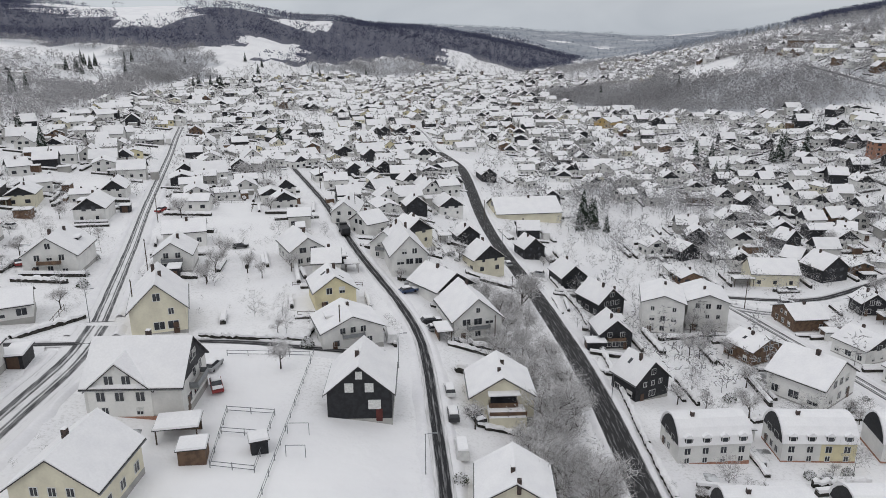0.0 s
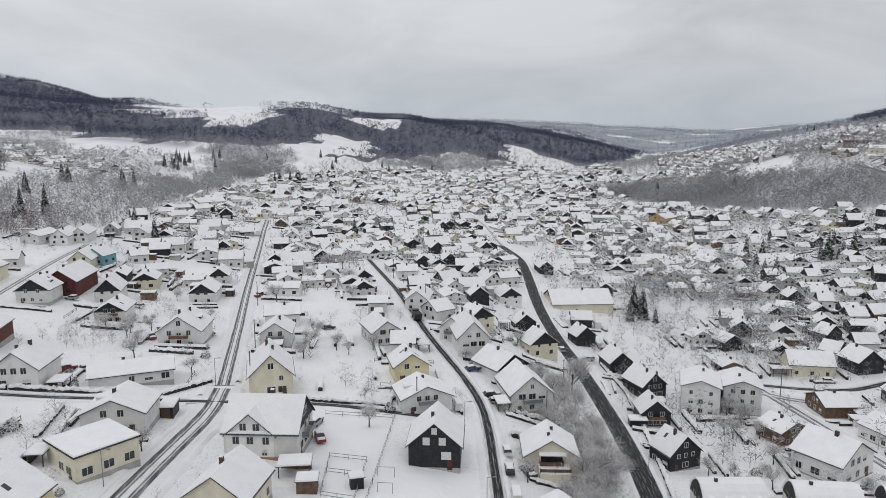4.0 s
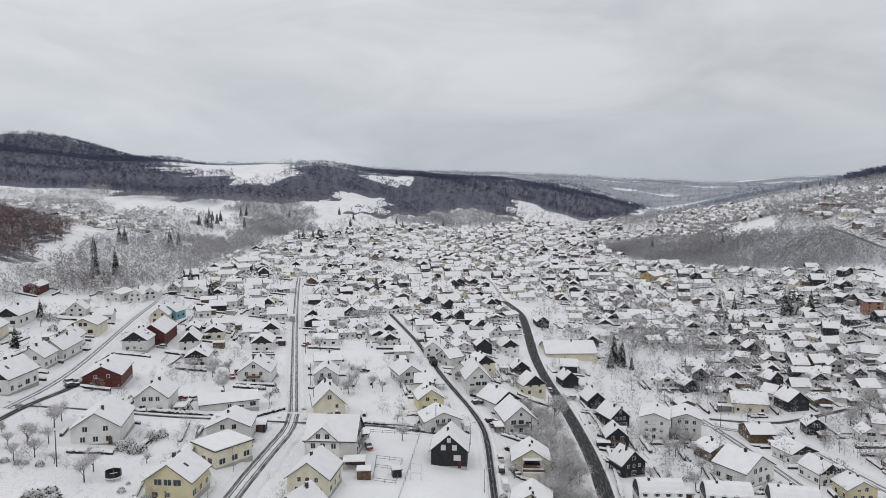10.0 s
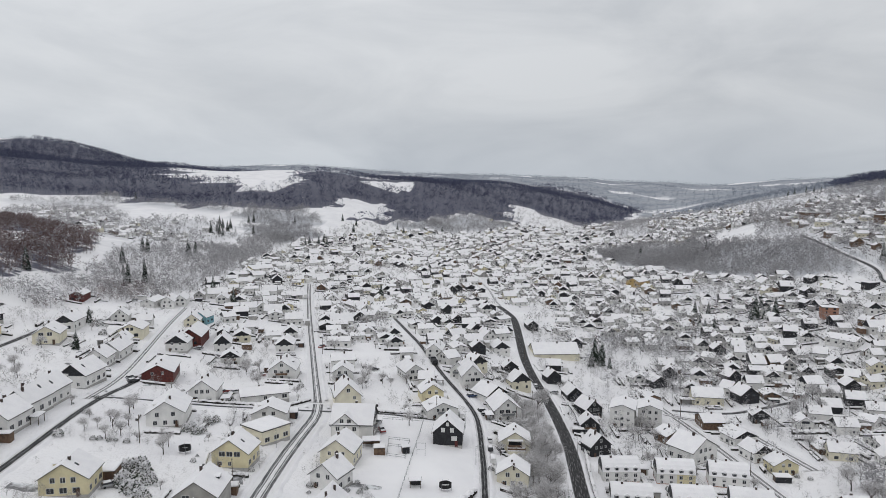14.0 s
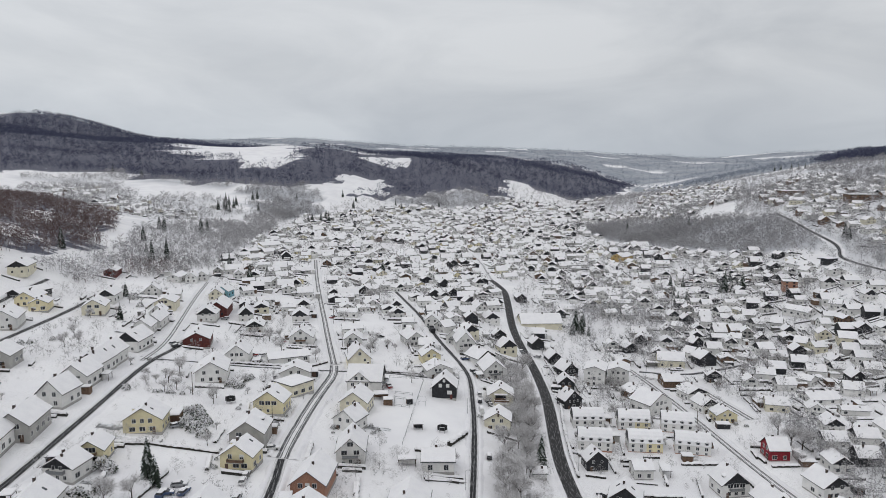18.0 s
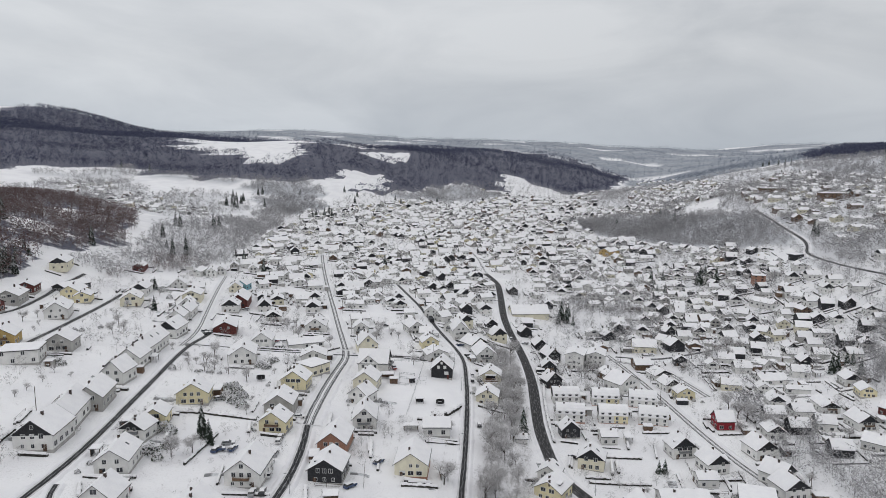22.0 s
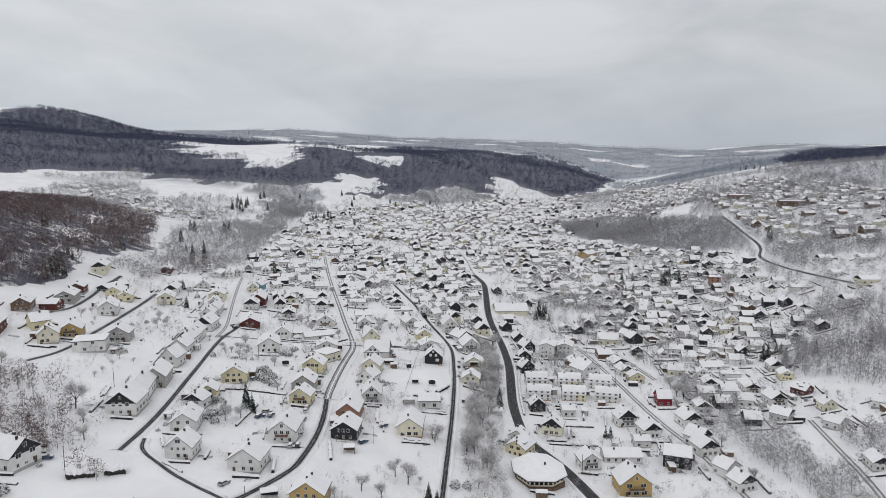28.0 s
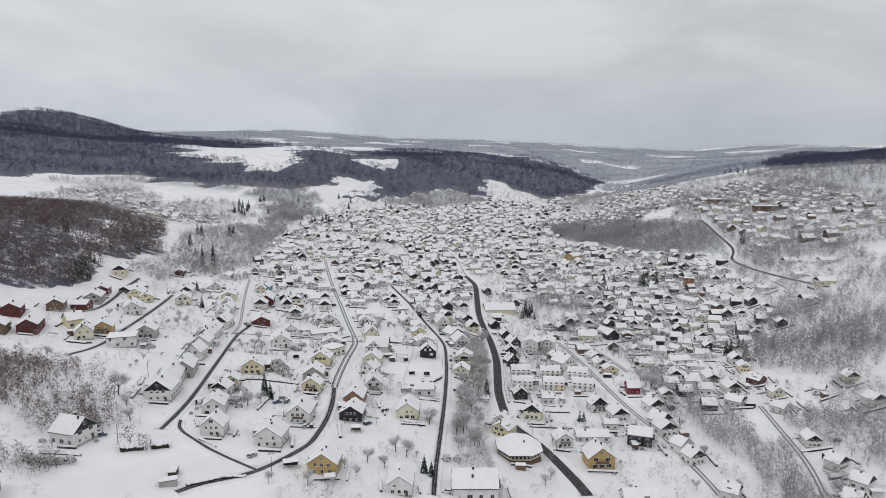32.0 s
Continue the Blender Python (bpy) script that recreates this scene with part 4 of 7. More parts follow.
    if extra == "terr":
        front = -1 if sn * out_dir.x - c * out_dir.y > 0 else 1
        for k in range(4):
            xx = -L / 2 + L * (k + 0.5) / 4
            y0 = front * (W / 2 + 0.2)
            zz = e + 0.55
            ya, yb = sorted((y0, y0 - front * 1.9))
            d = part("dormer", Shape().box(xx - 0.8, xx + 0.8, ya, yb, zz, zz + 1.3), WALLS["k"], top)
            ya, yb = sorted((y0 + front * 0.2, y0 - front * 2.3))
            cap = Shape().add([(xx - 1.0, ya, zz + 1.3), (xx + 1.0, ya, zz + 1.3), (xx + 1.0, yb, zz + 1.3), (xx - 1.0, yb, zz + 1.3), (xx - 0.95, ya + 0.05, zz + 1.5), (xx + 0.95, ya + 0.05, zz + 1.5), (xx + 0.95, yb - 0.05, zz + 1.5), (xx - 0.95, yb - 0.05, zz + 1.5), (xx, ya + 0.1, zz + 2.0), (xx, yb - 0.1, zz + 2.0)],
                              [(0, 3, 2, 1), (0, 1, 5, 8, 4), (2, 3, 7, 9, 6), (1, 2, 6, 5), (3, 0, 4, 7), (4, 8, 9, 7), (8, 5, 6, 9)])
            part("snow_cap", cap, ROOF_SNOW, d)
            ya, yb = sorted((y0 - front * 0.02, y0 + front * 0.05))
            part("window_frame", Shape().box(xx - 0.62, xx + 0.62, ya, yb, zz + 0.12, zz + 1.22), FRAME, d)
            ya, yb = sorted((y0, y0 + front * 0.08))
            part("pane", Shape().box(xx - 0.5, xx + 0.5, ya, yb, zz + 0.24, zz + 1.12), GLASS, d)
    elif detail and not flat and W > 9.5 and rnd.random() < 0.45 and extra != "apt":
        sy = rnd.choice((-1, 1))
        xx, wd = rnd.uniform(-0.2, 0.2) * L, rnd.uniform(1.6, 3.0)
        y0, zz = sy * W * 0.36, e + (r - e) * 0.22
        ya, yb = sorted((y0, y0 - sy * 2.2))
        d = part("dormer", Shape().box(xx - wd / 2, xx + wd / 2, ya, yb, zz, zz + 1.35), WALLS["k"] if rnd.random() < 0.6 else wall, top)
        ya, yb = sorted((y0 + sy * 0.3, y0 - sy * 2.6))
        part("snow_cap", Shape().box(xx - wd / 2 - 0.2, xx + wd / 2 + 0.2, ya, yb, zz + 1.35, zz + 1.62, 0.1), ROOF_SNOW, d)
        ya, yb = sorted((y0, y0 + sy * 0.04))
        part("pane", Shape().box(xx - wd * 0.38, xx + wd * 0.38, ya, yb, zz + 0.3, zz + 1.15), GLASS, d)
    if extra == "terr" and 60 < x < 70:
        front_y = -1 if sn * out_dir.x - c * out_dir.y > 0 else 1
        ya, yb = sorted((front_y * (W / 2 - 0.1), front_y * (W / 2 + 0.02)))
        part("yellow_bay", Shape().box(0.3, L / 2 + 0.02, ya, yb, low, e - 0.05), WALLS["y"], top, "pale yellow painted half of the front")
    if extra == "cross":
        # a wide front gable flush with the long wall
        gx, gw, gr, yf = -1.9, 8.8, 8.3, -W / 2
        ge = gr - gw / 2 * 0.86
        part("front_gable", Shape().add([(gx - gw / 2, yf - 0.12, low), (gx + gw / 2, yf - 0.12, low), (gx + gw / 2, yf - 0.12, ge), (gx, yf - 0.12, gr), (gx - gw / 2, yf - 0.12, ge), (gx - gw / 2, 0, low), (gx + gw / 2, 0, low), (gx + gw / 2, 0, ge), (gx, 0, gr), (gx - gw / 2, 0, ge)],
                                        [(0, 1, 2, 3, 4), (9, 8, 7, 6, 5), (1, 6, 7, 2), (0, 4, 9, 5), (3, 2, 7, 8), (4, 3, 8, 9)]), wall, top)
        for name, mat, lo, hi, o, g in (("gable_roof", TILE, 0.02, 0.18, 0.5, 0.55), ("gable_snow", ROOF_SNOW, 0.19, 0.42, 0.46, 0.5)):
            d = o * 0.86
            ring = [(gx - gw / 2 - o, ge - d + lo), (gx, gr + lo), (gx + gw / 2 + o, ge - d + lo), (gx + gw / 2 + o, ge - d + hi), (gx, gr + hi), (gx - gw / 2 - o, ge - d + hi)]
            part(name, Shape().add([(a, yf - g, b) for a, b in ring] + [(a, 0.3, b) for a, b in ring], [(0, 1, 4, 5), (1, 2, 3, 4), (11, 10, 7, 6), (10, 9, 8, 7), (5, 4, 10, 11), (4, 3, 9, 10), (0, 6, 7, 1), (1, 7, 8, 2), (0, 5, 11, 6), (3, 2, 8, 9)]), mat, top)
        for xx, z0 in ((-1.2, 5.2), (1.2, 5.2), (-2.6, 2.7), (0, 2.7), (2.9, 2.7), (-2.2, 0.6), (2.6, 0.6)):
            put_window(top, gx + xx, yf - 0.12, z0, 180, (1.2, 1.35) if z0 > 1 else (0.9, 1.1), rnd, 1)
        part("plinth", Shape().box(gx - gw / 2 - 0.05, L / 2 + 0.06, yf - 0.2, yf + 0.1, low, 0.25), WALLS["o"], top, "brick-red plinth")
    if extra == "annex":
        # terrace annex in front with its railing, and a dark panel for the shaded opening above it
        fx = -L / 2
        part("terrace_annex", Shape().box(fx - 4.2, fx, -3.6, 2.8, low - 2.5, 2.7), wall, top)
        part("terrace_snow", Shape().box(fx - 4.25, fx, -3.65, 2.85, 2.7, 2.95, 0.08), ROOF_SNOW, top)
        rail = part("railing", Shape().box(fx - 4.2, fx - 4.1, -3.6, 2.8, 3.1, 3.75), WALLS["b"], top, "brown timber railing")
        for yy in (-3.55, -0.45, 2.65):
            part("post", Shape().box(fx - 4.2, fx - 4.08, yy, yy + 0.12, 2.7, 3.9), WALLS["b"], rail)
        part("recess", Shape().box(fx - 0.08, fx + 0.1, -2.4, 2.2, 3.0, 5.3), GLASS, top, "flat dark panel for the shaded opening behind the terrace")
        part("canopy", Shape().box(fx - 1.6, fx + 0.2, -2.9, 2.7, 5.35, 5.6, 0.05), ROOF_SNOW, top, "snowy canopy over the terrace")
    if extra == "vil" or (detail and rnd.random() < 0.3 and storeys >= 2):
        sx = -1 if -(c * out_dir.x + sn * out_dir.y) > 0.3 else 1
        zb, wb = floor_h + 0.15, min(W * 0.55, 5.0)
        xa, xb = sorted((sx * L / 2, sx * (L / 2 + 1.3)))
        bal = part("balcony", Shape().box(xa, xb, -wb / 2, wb / 2, zb - 0.18, zb), WALLS["g"], top)
        rail = Shape()
        xo = sx * (L / 2 + 1.27)
        rail.box(min(xo, xo - sx * 0.06), max(xo, xo - sx * 0.06), -wb / 2, wb / 2, zb + 0.08, zb + 0.95)
        for yy in (-wb / 2, wb / 2 - 0.06):
            rail.box(xa, xb, yy, yy + 0.06, zb + 0.08, zb + 0.95)
        part("railing", rail, WALLS["b"] if rnd.random() < 0.6 else STEEL, bal, "balcony railing")
    return top


house(-11.4, 36.7, 91, 10, 10.8, 9.2, "k", "dark")
house(10.7, 47.0, 92, 11, 10.4, 8, "c", "annex")
house(10.0, 17.8, 87, 10, 9.1, 7.5, "c")
house(6.8, 79.1, 105, 11, 14.6, 9.5, "w", "vil")
house(1.1, 92.9, 127, 11, 11.9, 8, "wk")
house(-8.1, 109.4, 102, 9.5, 17.7, 11, "w")
house(-22.0, 78.7, 108, 9, 10, 7.5, "y")
house(-16.6, 60.5, 110, 14, 11.9, 7.5, "w")
house(-25.9, 97.7, 7, 8, 6.8, 6.5, "w")
house(-34.0, 108.8, 116, 9, 13.8, 7.5, "w")
house(-52.3, 63.7, 109, 9.5, 13.5, 9.5, "c")
house(-42.6, 33.6, 1, 11, 13.6, 9.8, "wk", "cross")
house(-41.7, 10.8, 87, 10.6, 11, 8.5, "c")
house(-40.3, -6.5, 71, 9, 8.8, 8, "w")
house(-34.8, -29.4, 98, 9, 13.5, 9, "w")
house(-82.2, 57.4, 27, 9, 18.4, 4.8, "w")
house(-71.0, 32.8, 101, 12, 10.4, 7, "w")
house(-67.0, 16.8, 56, 11, 11, 4.6, "cf")
house(-68.5, -3.8, 90, 11, 9.8, 8.5, "y")
house(-66.6, -29.7, 96, 11, 12.4, 8.5, "g")
house(-98.7, -32.6, 102, 12, 10.2, 8.5, "y")
house(-63.1, -46.8, 88, 10, 8.5, 8, "y")
house(-59.3, -83.3, 92, 11, 14.7, 9, "w")
house(-64.1, -111.5, 89, 12, 12.4, 9, "w")
house(-97.3, -87.6, 101, 10, 13.7, 8, "w")
house(-88.5, -110.6, 94, 10, 9.9, 9, "w")
house(-125.1, -80.4, 98, 11, 13.1, 9, "wk")
house(-128.7, -62.7, 105, 9, 18.5, 8.5, "w")
house(-128.7, -47.2, 103, 9, 14.3, 8, "g")
house(-133.2, -23.3, 90, 8, 9.7, 8.5, "w")
house(-137.0, -5.5, 96, 9, 11, 8, "w")
house(-139.5, 8.5, 94, 8, 11.5, 8, "wk")
house(-141.0, 20.0, 97, 8, 12.1, 8, "w")
house(-144.0, 43.5, 93, 9, 13.4, 8, "wk")
house(-157.7, 88.9, 102, 8, 18.4, 8, "w")
house(-101.5, -56.0, 103, 8, 9.3, 7, "y")
house(-102.0, -67.3, 86, 9, 8.3, 7, "wk")
house(-134.7, -134.2, 166, 11, 10.8, 9, "wk")
house(-99.6, 19.4, 107, 12, 16.2, 8.5, "w")
house(-100.4, 48.1, 101, 10, 11.8, 8.5, "w")
house(-126.7, 66.8, 108, 12, 18.2, 7.5, "r")
house(-142.7, 114.7, 102, 10, 11.3, 8, "wk")
house(-127.5, 128.6, 109, 8, 13.7, 8.5, "wk", detail=0)
house(-115.3, 109.2, 104, 9, 12.4, 7, "wk")
house(-143.9, 132.8, 103, 11, 22, 8.5, "r", detail=0)
house(-158.4, 175.3, 87, 10, 11.2, 8, "u", detail=0)
house(-137.4, 152.6, 109, 7, 16.4, 6, "k", detail=0)
house(-127.4, 152.5, 108, 10, 14.6, 7, "c", detail=0)
house(-108.6, 173.8, 105, 9, 14.4, 8, "w", detail=0)
house(-101.4, 142.7, 102, 9, 13.8, 7.5, "w", detail=0)
house(-86.2, 93.6, 99, 12, 14, 9, "w")
house(-62.4, 100.4, 101, 9, 11.3, 7.5, "w")
house(-67.5, 121.6, 17, 9, 11.3, 6.5, "w")
house(-78.4, 160.3, 4, 8, 14.2, 6, "w", detail=0)
house(-104.3, 239.6, 18, 8, 8.5, 6, "w", detail=0)
house(-194.8, 99.1, 111, 10, 13.4, 7.5, "c")
house(-203.0, 126.1, 103, 8, 14.4, 7, "wk", detail=0)
house(-171.5, 127.4, 105, 10, 13.6, 6.5, "c", detail=0)
house(-164.3, 104.2, 107, 8, 10.5, 8, "w")
house(-155.0, 72.0, 102, 9, 11.2, 8, "w")
house(-226.7, 95.2, 102, 9, 13.4, 7, "y")
house(-217.2, 89.2, 112, 8, 10.9, 6, "y")
house(-235.8, 107.3, 75, 9, 17.3, 5, "k")
house(-208.9, 54.4, 114, 10, 16.4, 8, "w")
house(-234.9, 39.8, 5, 8, 9.5, 6, "r")
house(-246.0, 31.4, 114, 9, 14, 7, "b")
house(-219.5, 5.2, 48, 10, 8.5, 8, "y")
house(-202.8, -12.0, 119, 9, 8.6, 8.5, "c")
house(-199.2, 2.1, 112, 10, 11, 7.5, "Y")
house(-178.5, -15.5, 20, 11, 14, 5.2, "wf")
house(-174.0, 4.1, 103, 10, 10.3, 7.5, "g")
house(-239.2, 62.1, 109, 10, 15.4, 7, "g")
house(-246.0, 84.7, 108, 8, 11.3, 6, "r")
house(-260.6, 136.6, 111, 9, 18.1, 7, "c", detail=0)
house(-234.8, 183.9, 106, 9, 17.6, 6.5, "r", detail=0)
house(-200.6, 200.7, 97, 10, 21.7, 6, "w", detail=0)
house(-192.7, 206.0, 107, 9, 22, 8, "w", detail=0)
house(-190.5, 216.7, 109, 9, 22, 8, "w", detail=0)
house(-40.2, -53.4, 91, 10, 14.6, 8.5, "o")
house(-37.4, -74.2, 90, 11, 12, 8, "k")
house(-12.9, -61.0, 91, 11, 13.7, 8.5, "cb")
house(-8.1, -28.2, 5, 8, 8.4, 5, "w")
house(-37.8, -129.0, 90, 12, 10.2, 9, "Y")
house(33.4, -52.5, 62, 10, 10.5, 7.5, "y")
house(33.2, -40.1, 71, 8, 6.8, 7, "w")
house(49.9, -23.3, 77, 9, 7.6, 8, "c")
house(44.1, 5.2, 102, 9, 7.6, 8.5, "k")
house(85.9, -8.3, 102, 10, 8.9, 9, "w")
house(61.6, -58.9, 102, 9, 8.8, 7.5, "w")
house(75.5, -79.5, 98, 11, 10, 9, "Y", "vil")
house(20.4, -124.0, 4, 12, 15.6, 9, "w")
house(76.9, -49.0, 4, 10, 17, 5, "w")
house(46.2, 45.3, 4, 9, 14.5, 8.5, "w", "terr")
house(46.4, 23.6, -3, 9, 14.5, 8.5, "w", "terr")
house(64.8, 46.2, -2, 9, 14.5, 8.5, "w", "terr")
house(65.0, 24.8, -1, 9, 14.5, 8.5, "w", "terr")
house(82.0, 45.0, -8, 9, 14.5, 8.5, "w", "terr")
house(82.4, 23.8, -9, 9, 14.5, 8.5, "w", "terr")
house(30.6, 157.7, 110, 9, 9.4, 8.5, "k", detail=0)
house(38.7, 133.3, 103, 9, 11.8, 8.5, "k", detail=0)
house(43.9, 114.4, 114, 9.5, 12.1, 9, "k")
house(41.5, 92.5, 94, 9, 9.5, 8.5, "k")
house(41.2, 67.0, 116, 10, 8.5, 9.5, "k")
house(101.3, 138.8, -6, 11, 16, 8.5, "c", detail=0)
house(123.4, 173.9, 114, 9, 7.6, 8.5, "k", detail=0)
house(116.0, 153.7, 133, 9, 7.6, 8, "wk", detail=0)
house(119.8, 142.7, 106, 11, 10.5, 9, "k", detail=0)
house(143.7, 153.5, -21, 8, 6.8, 4, "w", detail=0)
house(72.7, 85.7, 115, 11, 9.3, 6.5, "b")
house(93.3, 105.2, 5, 12, 10.2, 6.5, "b")
house(98.9, 86.3, 111, 12, 10.2, 7, "wk")
house(76.4, 67.7, 127, 12, 10.2, 8, "w")
house(116.3, 113.8, 89, 8, 6.8, 7, "k")
house(95.6, 306.5, 33, 16, 19.9, 8, "w", detail=0)
house(119.9, 311.5, -68, 12, 17.6, 7.5, "w", detail=0)
house(127.3, 287.6, 37, 9, 11.8, 8, "w", detail=0)
house(137.8, 269.0, 4, 9, 7.6, 7, "k", detail=0)
house(152.8, 257.2, 4, 9, 8.5, 8, "wk", detail=0)
house(157.3, 237.2, 21, 9, 10.7, 8, "wk", detail=0)
house(142.1, 219.3, -10, 9, 7.6, 8, "wk", detail=0)
house(160.9, 216.5, 29, 9, 11.2, 8, "wk", detail=0)
house(169.7, 208.0, 20, 10, 9.6, 8, "w", detail=0)
house(181.5, 249.0, -16, 11, 10, 8, "k", detail=0)
house(181.6, 207.0, -27, 10, 8.6, 8, "wk", detail=0)
house(200.8, 221.5, -55, 12, 22, 7, "w", detail=0)
house(203.9, 194.9, 4, 9, 7.6, 7.5, "w", detail=0)
house(220.7, 217.2, -31, 10, 8.8, 7, "w", detail=0)
house(84.9, 245.2, 22, 9, 10.6, 6.5, "w", detail=0)
house(95.5, 237.7, 4, 9, 9.2, 8, "w", detail=0)
house(123.2, 212.4, -27, 9, 8.5, 6.5, "w", detail=0)
house(143.6, 196.4, 4, 9, 9.8, 8, "wk", detail=0)
house(149.6, 183.2, -26, 9, 7.7, 7, "w", detail=0)
house(157.9, 162.3, 11, 10, 11.1, 8, "w", detail=0)
house(182.2, 171.9, -33, 10, 8.5, 8, "c", detail=0)
house(187.5, 164.3, 12, 10, 9.8, 7, "c", detail=0)
house(204.9, 167.9, -14, 11, 11.9, 8, "c", detail=0)
house(183.7, 113.4, 88, 9, 11.5, 8.5, "k")
house(186.2, 140.2, 95, 9, 9.7, 8, "w", detail=0)
house(159.9, 110.6, -46, 10, 8.5, 6, "w")
house(154.7, 85.0, 11, 13, 18.2, 5.5, "w")
house(189.7, 76.4, 90, 10, 11.6, 8, "w")
house(188.2, 58.1, 83, 9, 11.5, 7, "y")
house(185.9, 30.3, 127, 10, 10.5, 7.5, "r")
house(167.8, 20.2, 97, 11, 13.2, 8.5, "wk")
house(163.1, -1.5, 141, 13, 11, 7, "wk")
house(187.4, 5.9, 98, 9, 7.9, 7.5, "c")
house(181.9, -14.9, 131, 11, 9.3, 7, "w")
house(205.7, -6.0, 142, 9, 7.6, 8, "w")
house(222.2, -3.1, 99, 10, 8.5, 8, "c")
house(217.1, -36.5, 108, 11, 9.3, 8, "w")
house(110.9, 19.8, 4, 8, 7.8, 8, "R")
house(103.9, 57.0, 98, 10, 8.5, 7, "y")
house(99.7, 69.5, 108, 9, 10.6, 7.5, "wk")
house(116.7, -7.2, 105, 10, 10.7, 8, "wk")
house(114.9, -39.7, 106, 10, 9.8, 8, "wk")
house(117.6, -60.4, 123, 9, 7.6, 7.5, "w")
house(119.6, -72.8, 113, 9, 7.7, 7.5, "w")
house(177.8, -58.6, 87, 9, 11.4, 7.5, "wk")
house(176.7, -85.5, 121, 10, 8.5, 8, "w")
house(177.1, -105.3, 131, 10, 8.8, 8, "w")
house(85.6, -118.0, 4, 10, 14.5, 8.5, "w")
house(125.4, -105.9, 147, 10, 8.5, 8, "wk")
house(168.6, -115.6, 141, 10, 8.5, 8, "w")
house(-7.6, -134.5, 92, 10, 11.5, 8, "w")
house(-139.0, -181.0, 30, 10, 12, 8, "wk")
house(390.2, 818.9, 7, 9, 13.3, 6, "wk", detail=0)
house(393.5, 775.8, 7, 9, 12.2, 6, "wk", detail=0)
house(396.6, 718.5, 7, 9, 15.1, 6, "wk", detail=0)
house(408.3, 699.0, 7, 9, 11.9, 6, "wk", detail=0)
house(427.4, 670.3, 7, 9, 13.5, 7, "k", detail=0)
house(437.0, 587.1, 7, 9, 13.2, 6, "wk", detail=0)
house(414.3, 500.4, 6, 10, 13.9, 6, "w", detail=0)
house(400.2, 446.9, 6, 10, 13, 6, "w", detail=0)
house(428.1, 451.2, 6, 10, 16.8, 7, "w", detail=0)
house(412.1, 409.6, 6, 10, 15.8, 7, "b", detail=0)
house(362.3, 392.2, 6, 11, 17.2, 7, "w", detail=0)
house(394.3, 415.0, 6, 10, 14.2, 6, "w", detail=0)
house(352.9, 419.3, 6, 10, 14.3, 6, "b", detail=0)
house(333.7, 430.5, 6, 10, 14.6, 6, "w", detail=0)
house(330.0, 372.8, 5, 11, 16.8, 6, "w", detail=0)
house(317.4, 339.2, 5, 11, 16, 6, "c", detail=0)
house(333.0, 306.3, 5, 11, 15.2, 9, "b", detail=0)
house(357.0, 308.8, 5, 11, 15.2, 8, "b", detail=0)
house(338.4, 274.4, 5, 11, 14.4, 7, "w", detail=0)
house(307.5, 355.9, 5, 10, 13.1, 6, "w", detail=0)
house(295.1, 317.6, 5, 10, 12.4, 6, "w", detail=0)
house(316.2, 413.6, 5, 10, 12.5, 6, "w", detail=0)
house(303.2, 453.8, 5, 11, 16.9, 6, "w", detail=0)
house(292.6, 247.1, 5, 10, 13.8, 7, "w", detail=0)
house(284.5, 209.5, 5, 10, 10.4, 6, "w", detail=0)
house(313.1, 223.6, 5, 11, 15.9, 7, "w", detail=0)
house(292.8, 179.5, 5, 12, 17.8, 7, "c", detail=0)
house(255.9, 203.1, -3, 10, 18, 5, "w", detail=0)
house(267.7, 155.0, 5, 11, 10.5, 8, "w", detail=0)
house(349.3, 617.5, 6, 18, 34.1, 8, "bf", "school", detail=0)
house(323.3, 531.4, -20, 16, 23.2, 8, "c", "school", detail=0)
house(360.3, 480.8, -2, 18, 33.8, 8, "bf", "school", detail=0)
house(251.6, 297.9, 26, 10, 15.8, 6, "kf", detail=0)
house(213.0, 269.7, -11, 11, 11.4, 8, "of", detail=0)
house(-144.9, 233.1, 108, 9, 13.6, 8, "w", detail=0)
house(-149.2, 187.5, 39, 10, 8.5, 7, "w", detail=0)
house(-174.1, 239.5, 107, 9, 18, 8, "w", detail=0)
house(-166.0, 247.6, 106, 9, 17.5, 7, "w", detail=0)
house(-89.8, 192.7, 18, 9, 9.8, 6, "w", detail=0)
house(-96.5, 239.6, 32, 9, 11.1, 6, "w", detail=0)
house(-113.2, 291.2, 40, 8, 6.9, 5, "w", detail=0)
house(-94.2, 287.3, 10, 13, 11.3, 8.5, "w", detail=0)
house(-80.6, 255.6, -25, 12, 14.5, 7, "w", detail=0)
house(-55.6, 190.3, 121, 9, 7.6, 8, "wk", detail=0)
house(-50.6, 166.7, 109, 10, 8.5, 7.5, "wk", detail=0)
house(-40.9, 143.4, 10, 8, 6.8, 5.5, "w", detail=0)
house(-39.7, 212.9, 14, 9, 11.1, 7, "wk", detail=0)
house(-36.6, 246.5, 111, 8, 7.7, 7, "k", detail=0)
house(-27.6, 153.0, 89, 10, 18, 8.5, "w", detail=0)
house(-19.6, 136.8, 42, 9, 7.6, 7, "w", detail=0)
house(-17.8, 180.5, 118, 9, 7.6, 7, "w", detail=0)
house(-7.2, 172.8, 106, 9, 8.4, 8, "k", detail=0)
house(-11.5, 222.8, 121, 9, 7.6, 8, "wk", detail=0)
house(-4.5, 217.9, 112, 9, 7.6, 8, "k", detail=0)
house(-14.4, 242.0, 6, 10, 13.4, 7.5, "k", detail=0)
house(-33.6, 290.6, 114, 9, 7.6, 8, "k", detail=0)
house(-24.2, 253.2, 108, 9, 11.8, 8, "k", detail=0)
house(-7.1, 133.8, 125, 10, 8.5, 8, "c", detail=0)
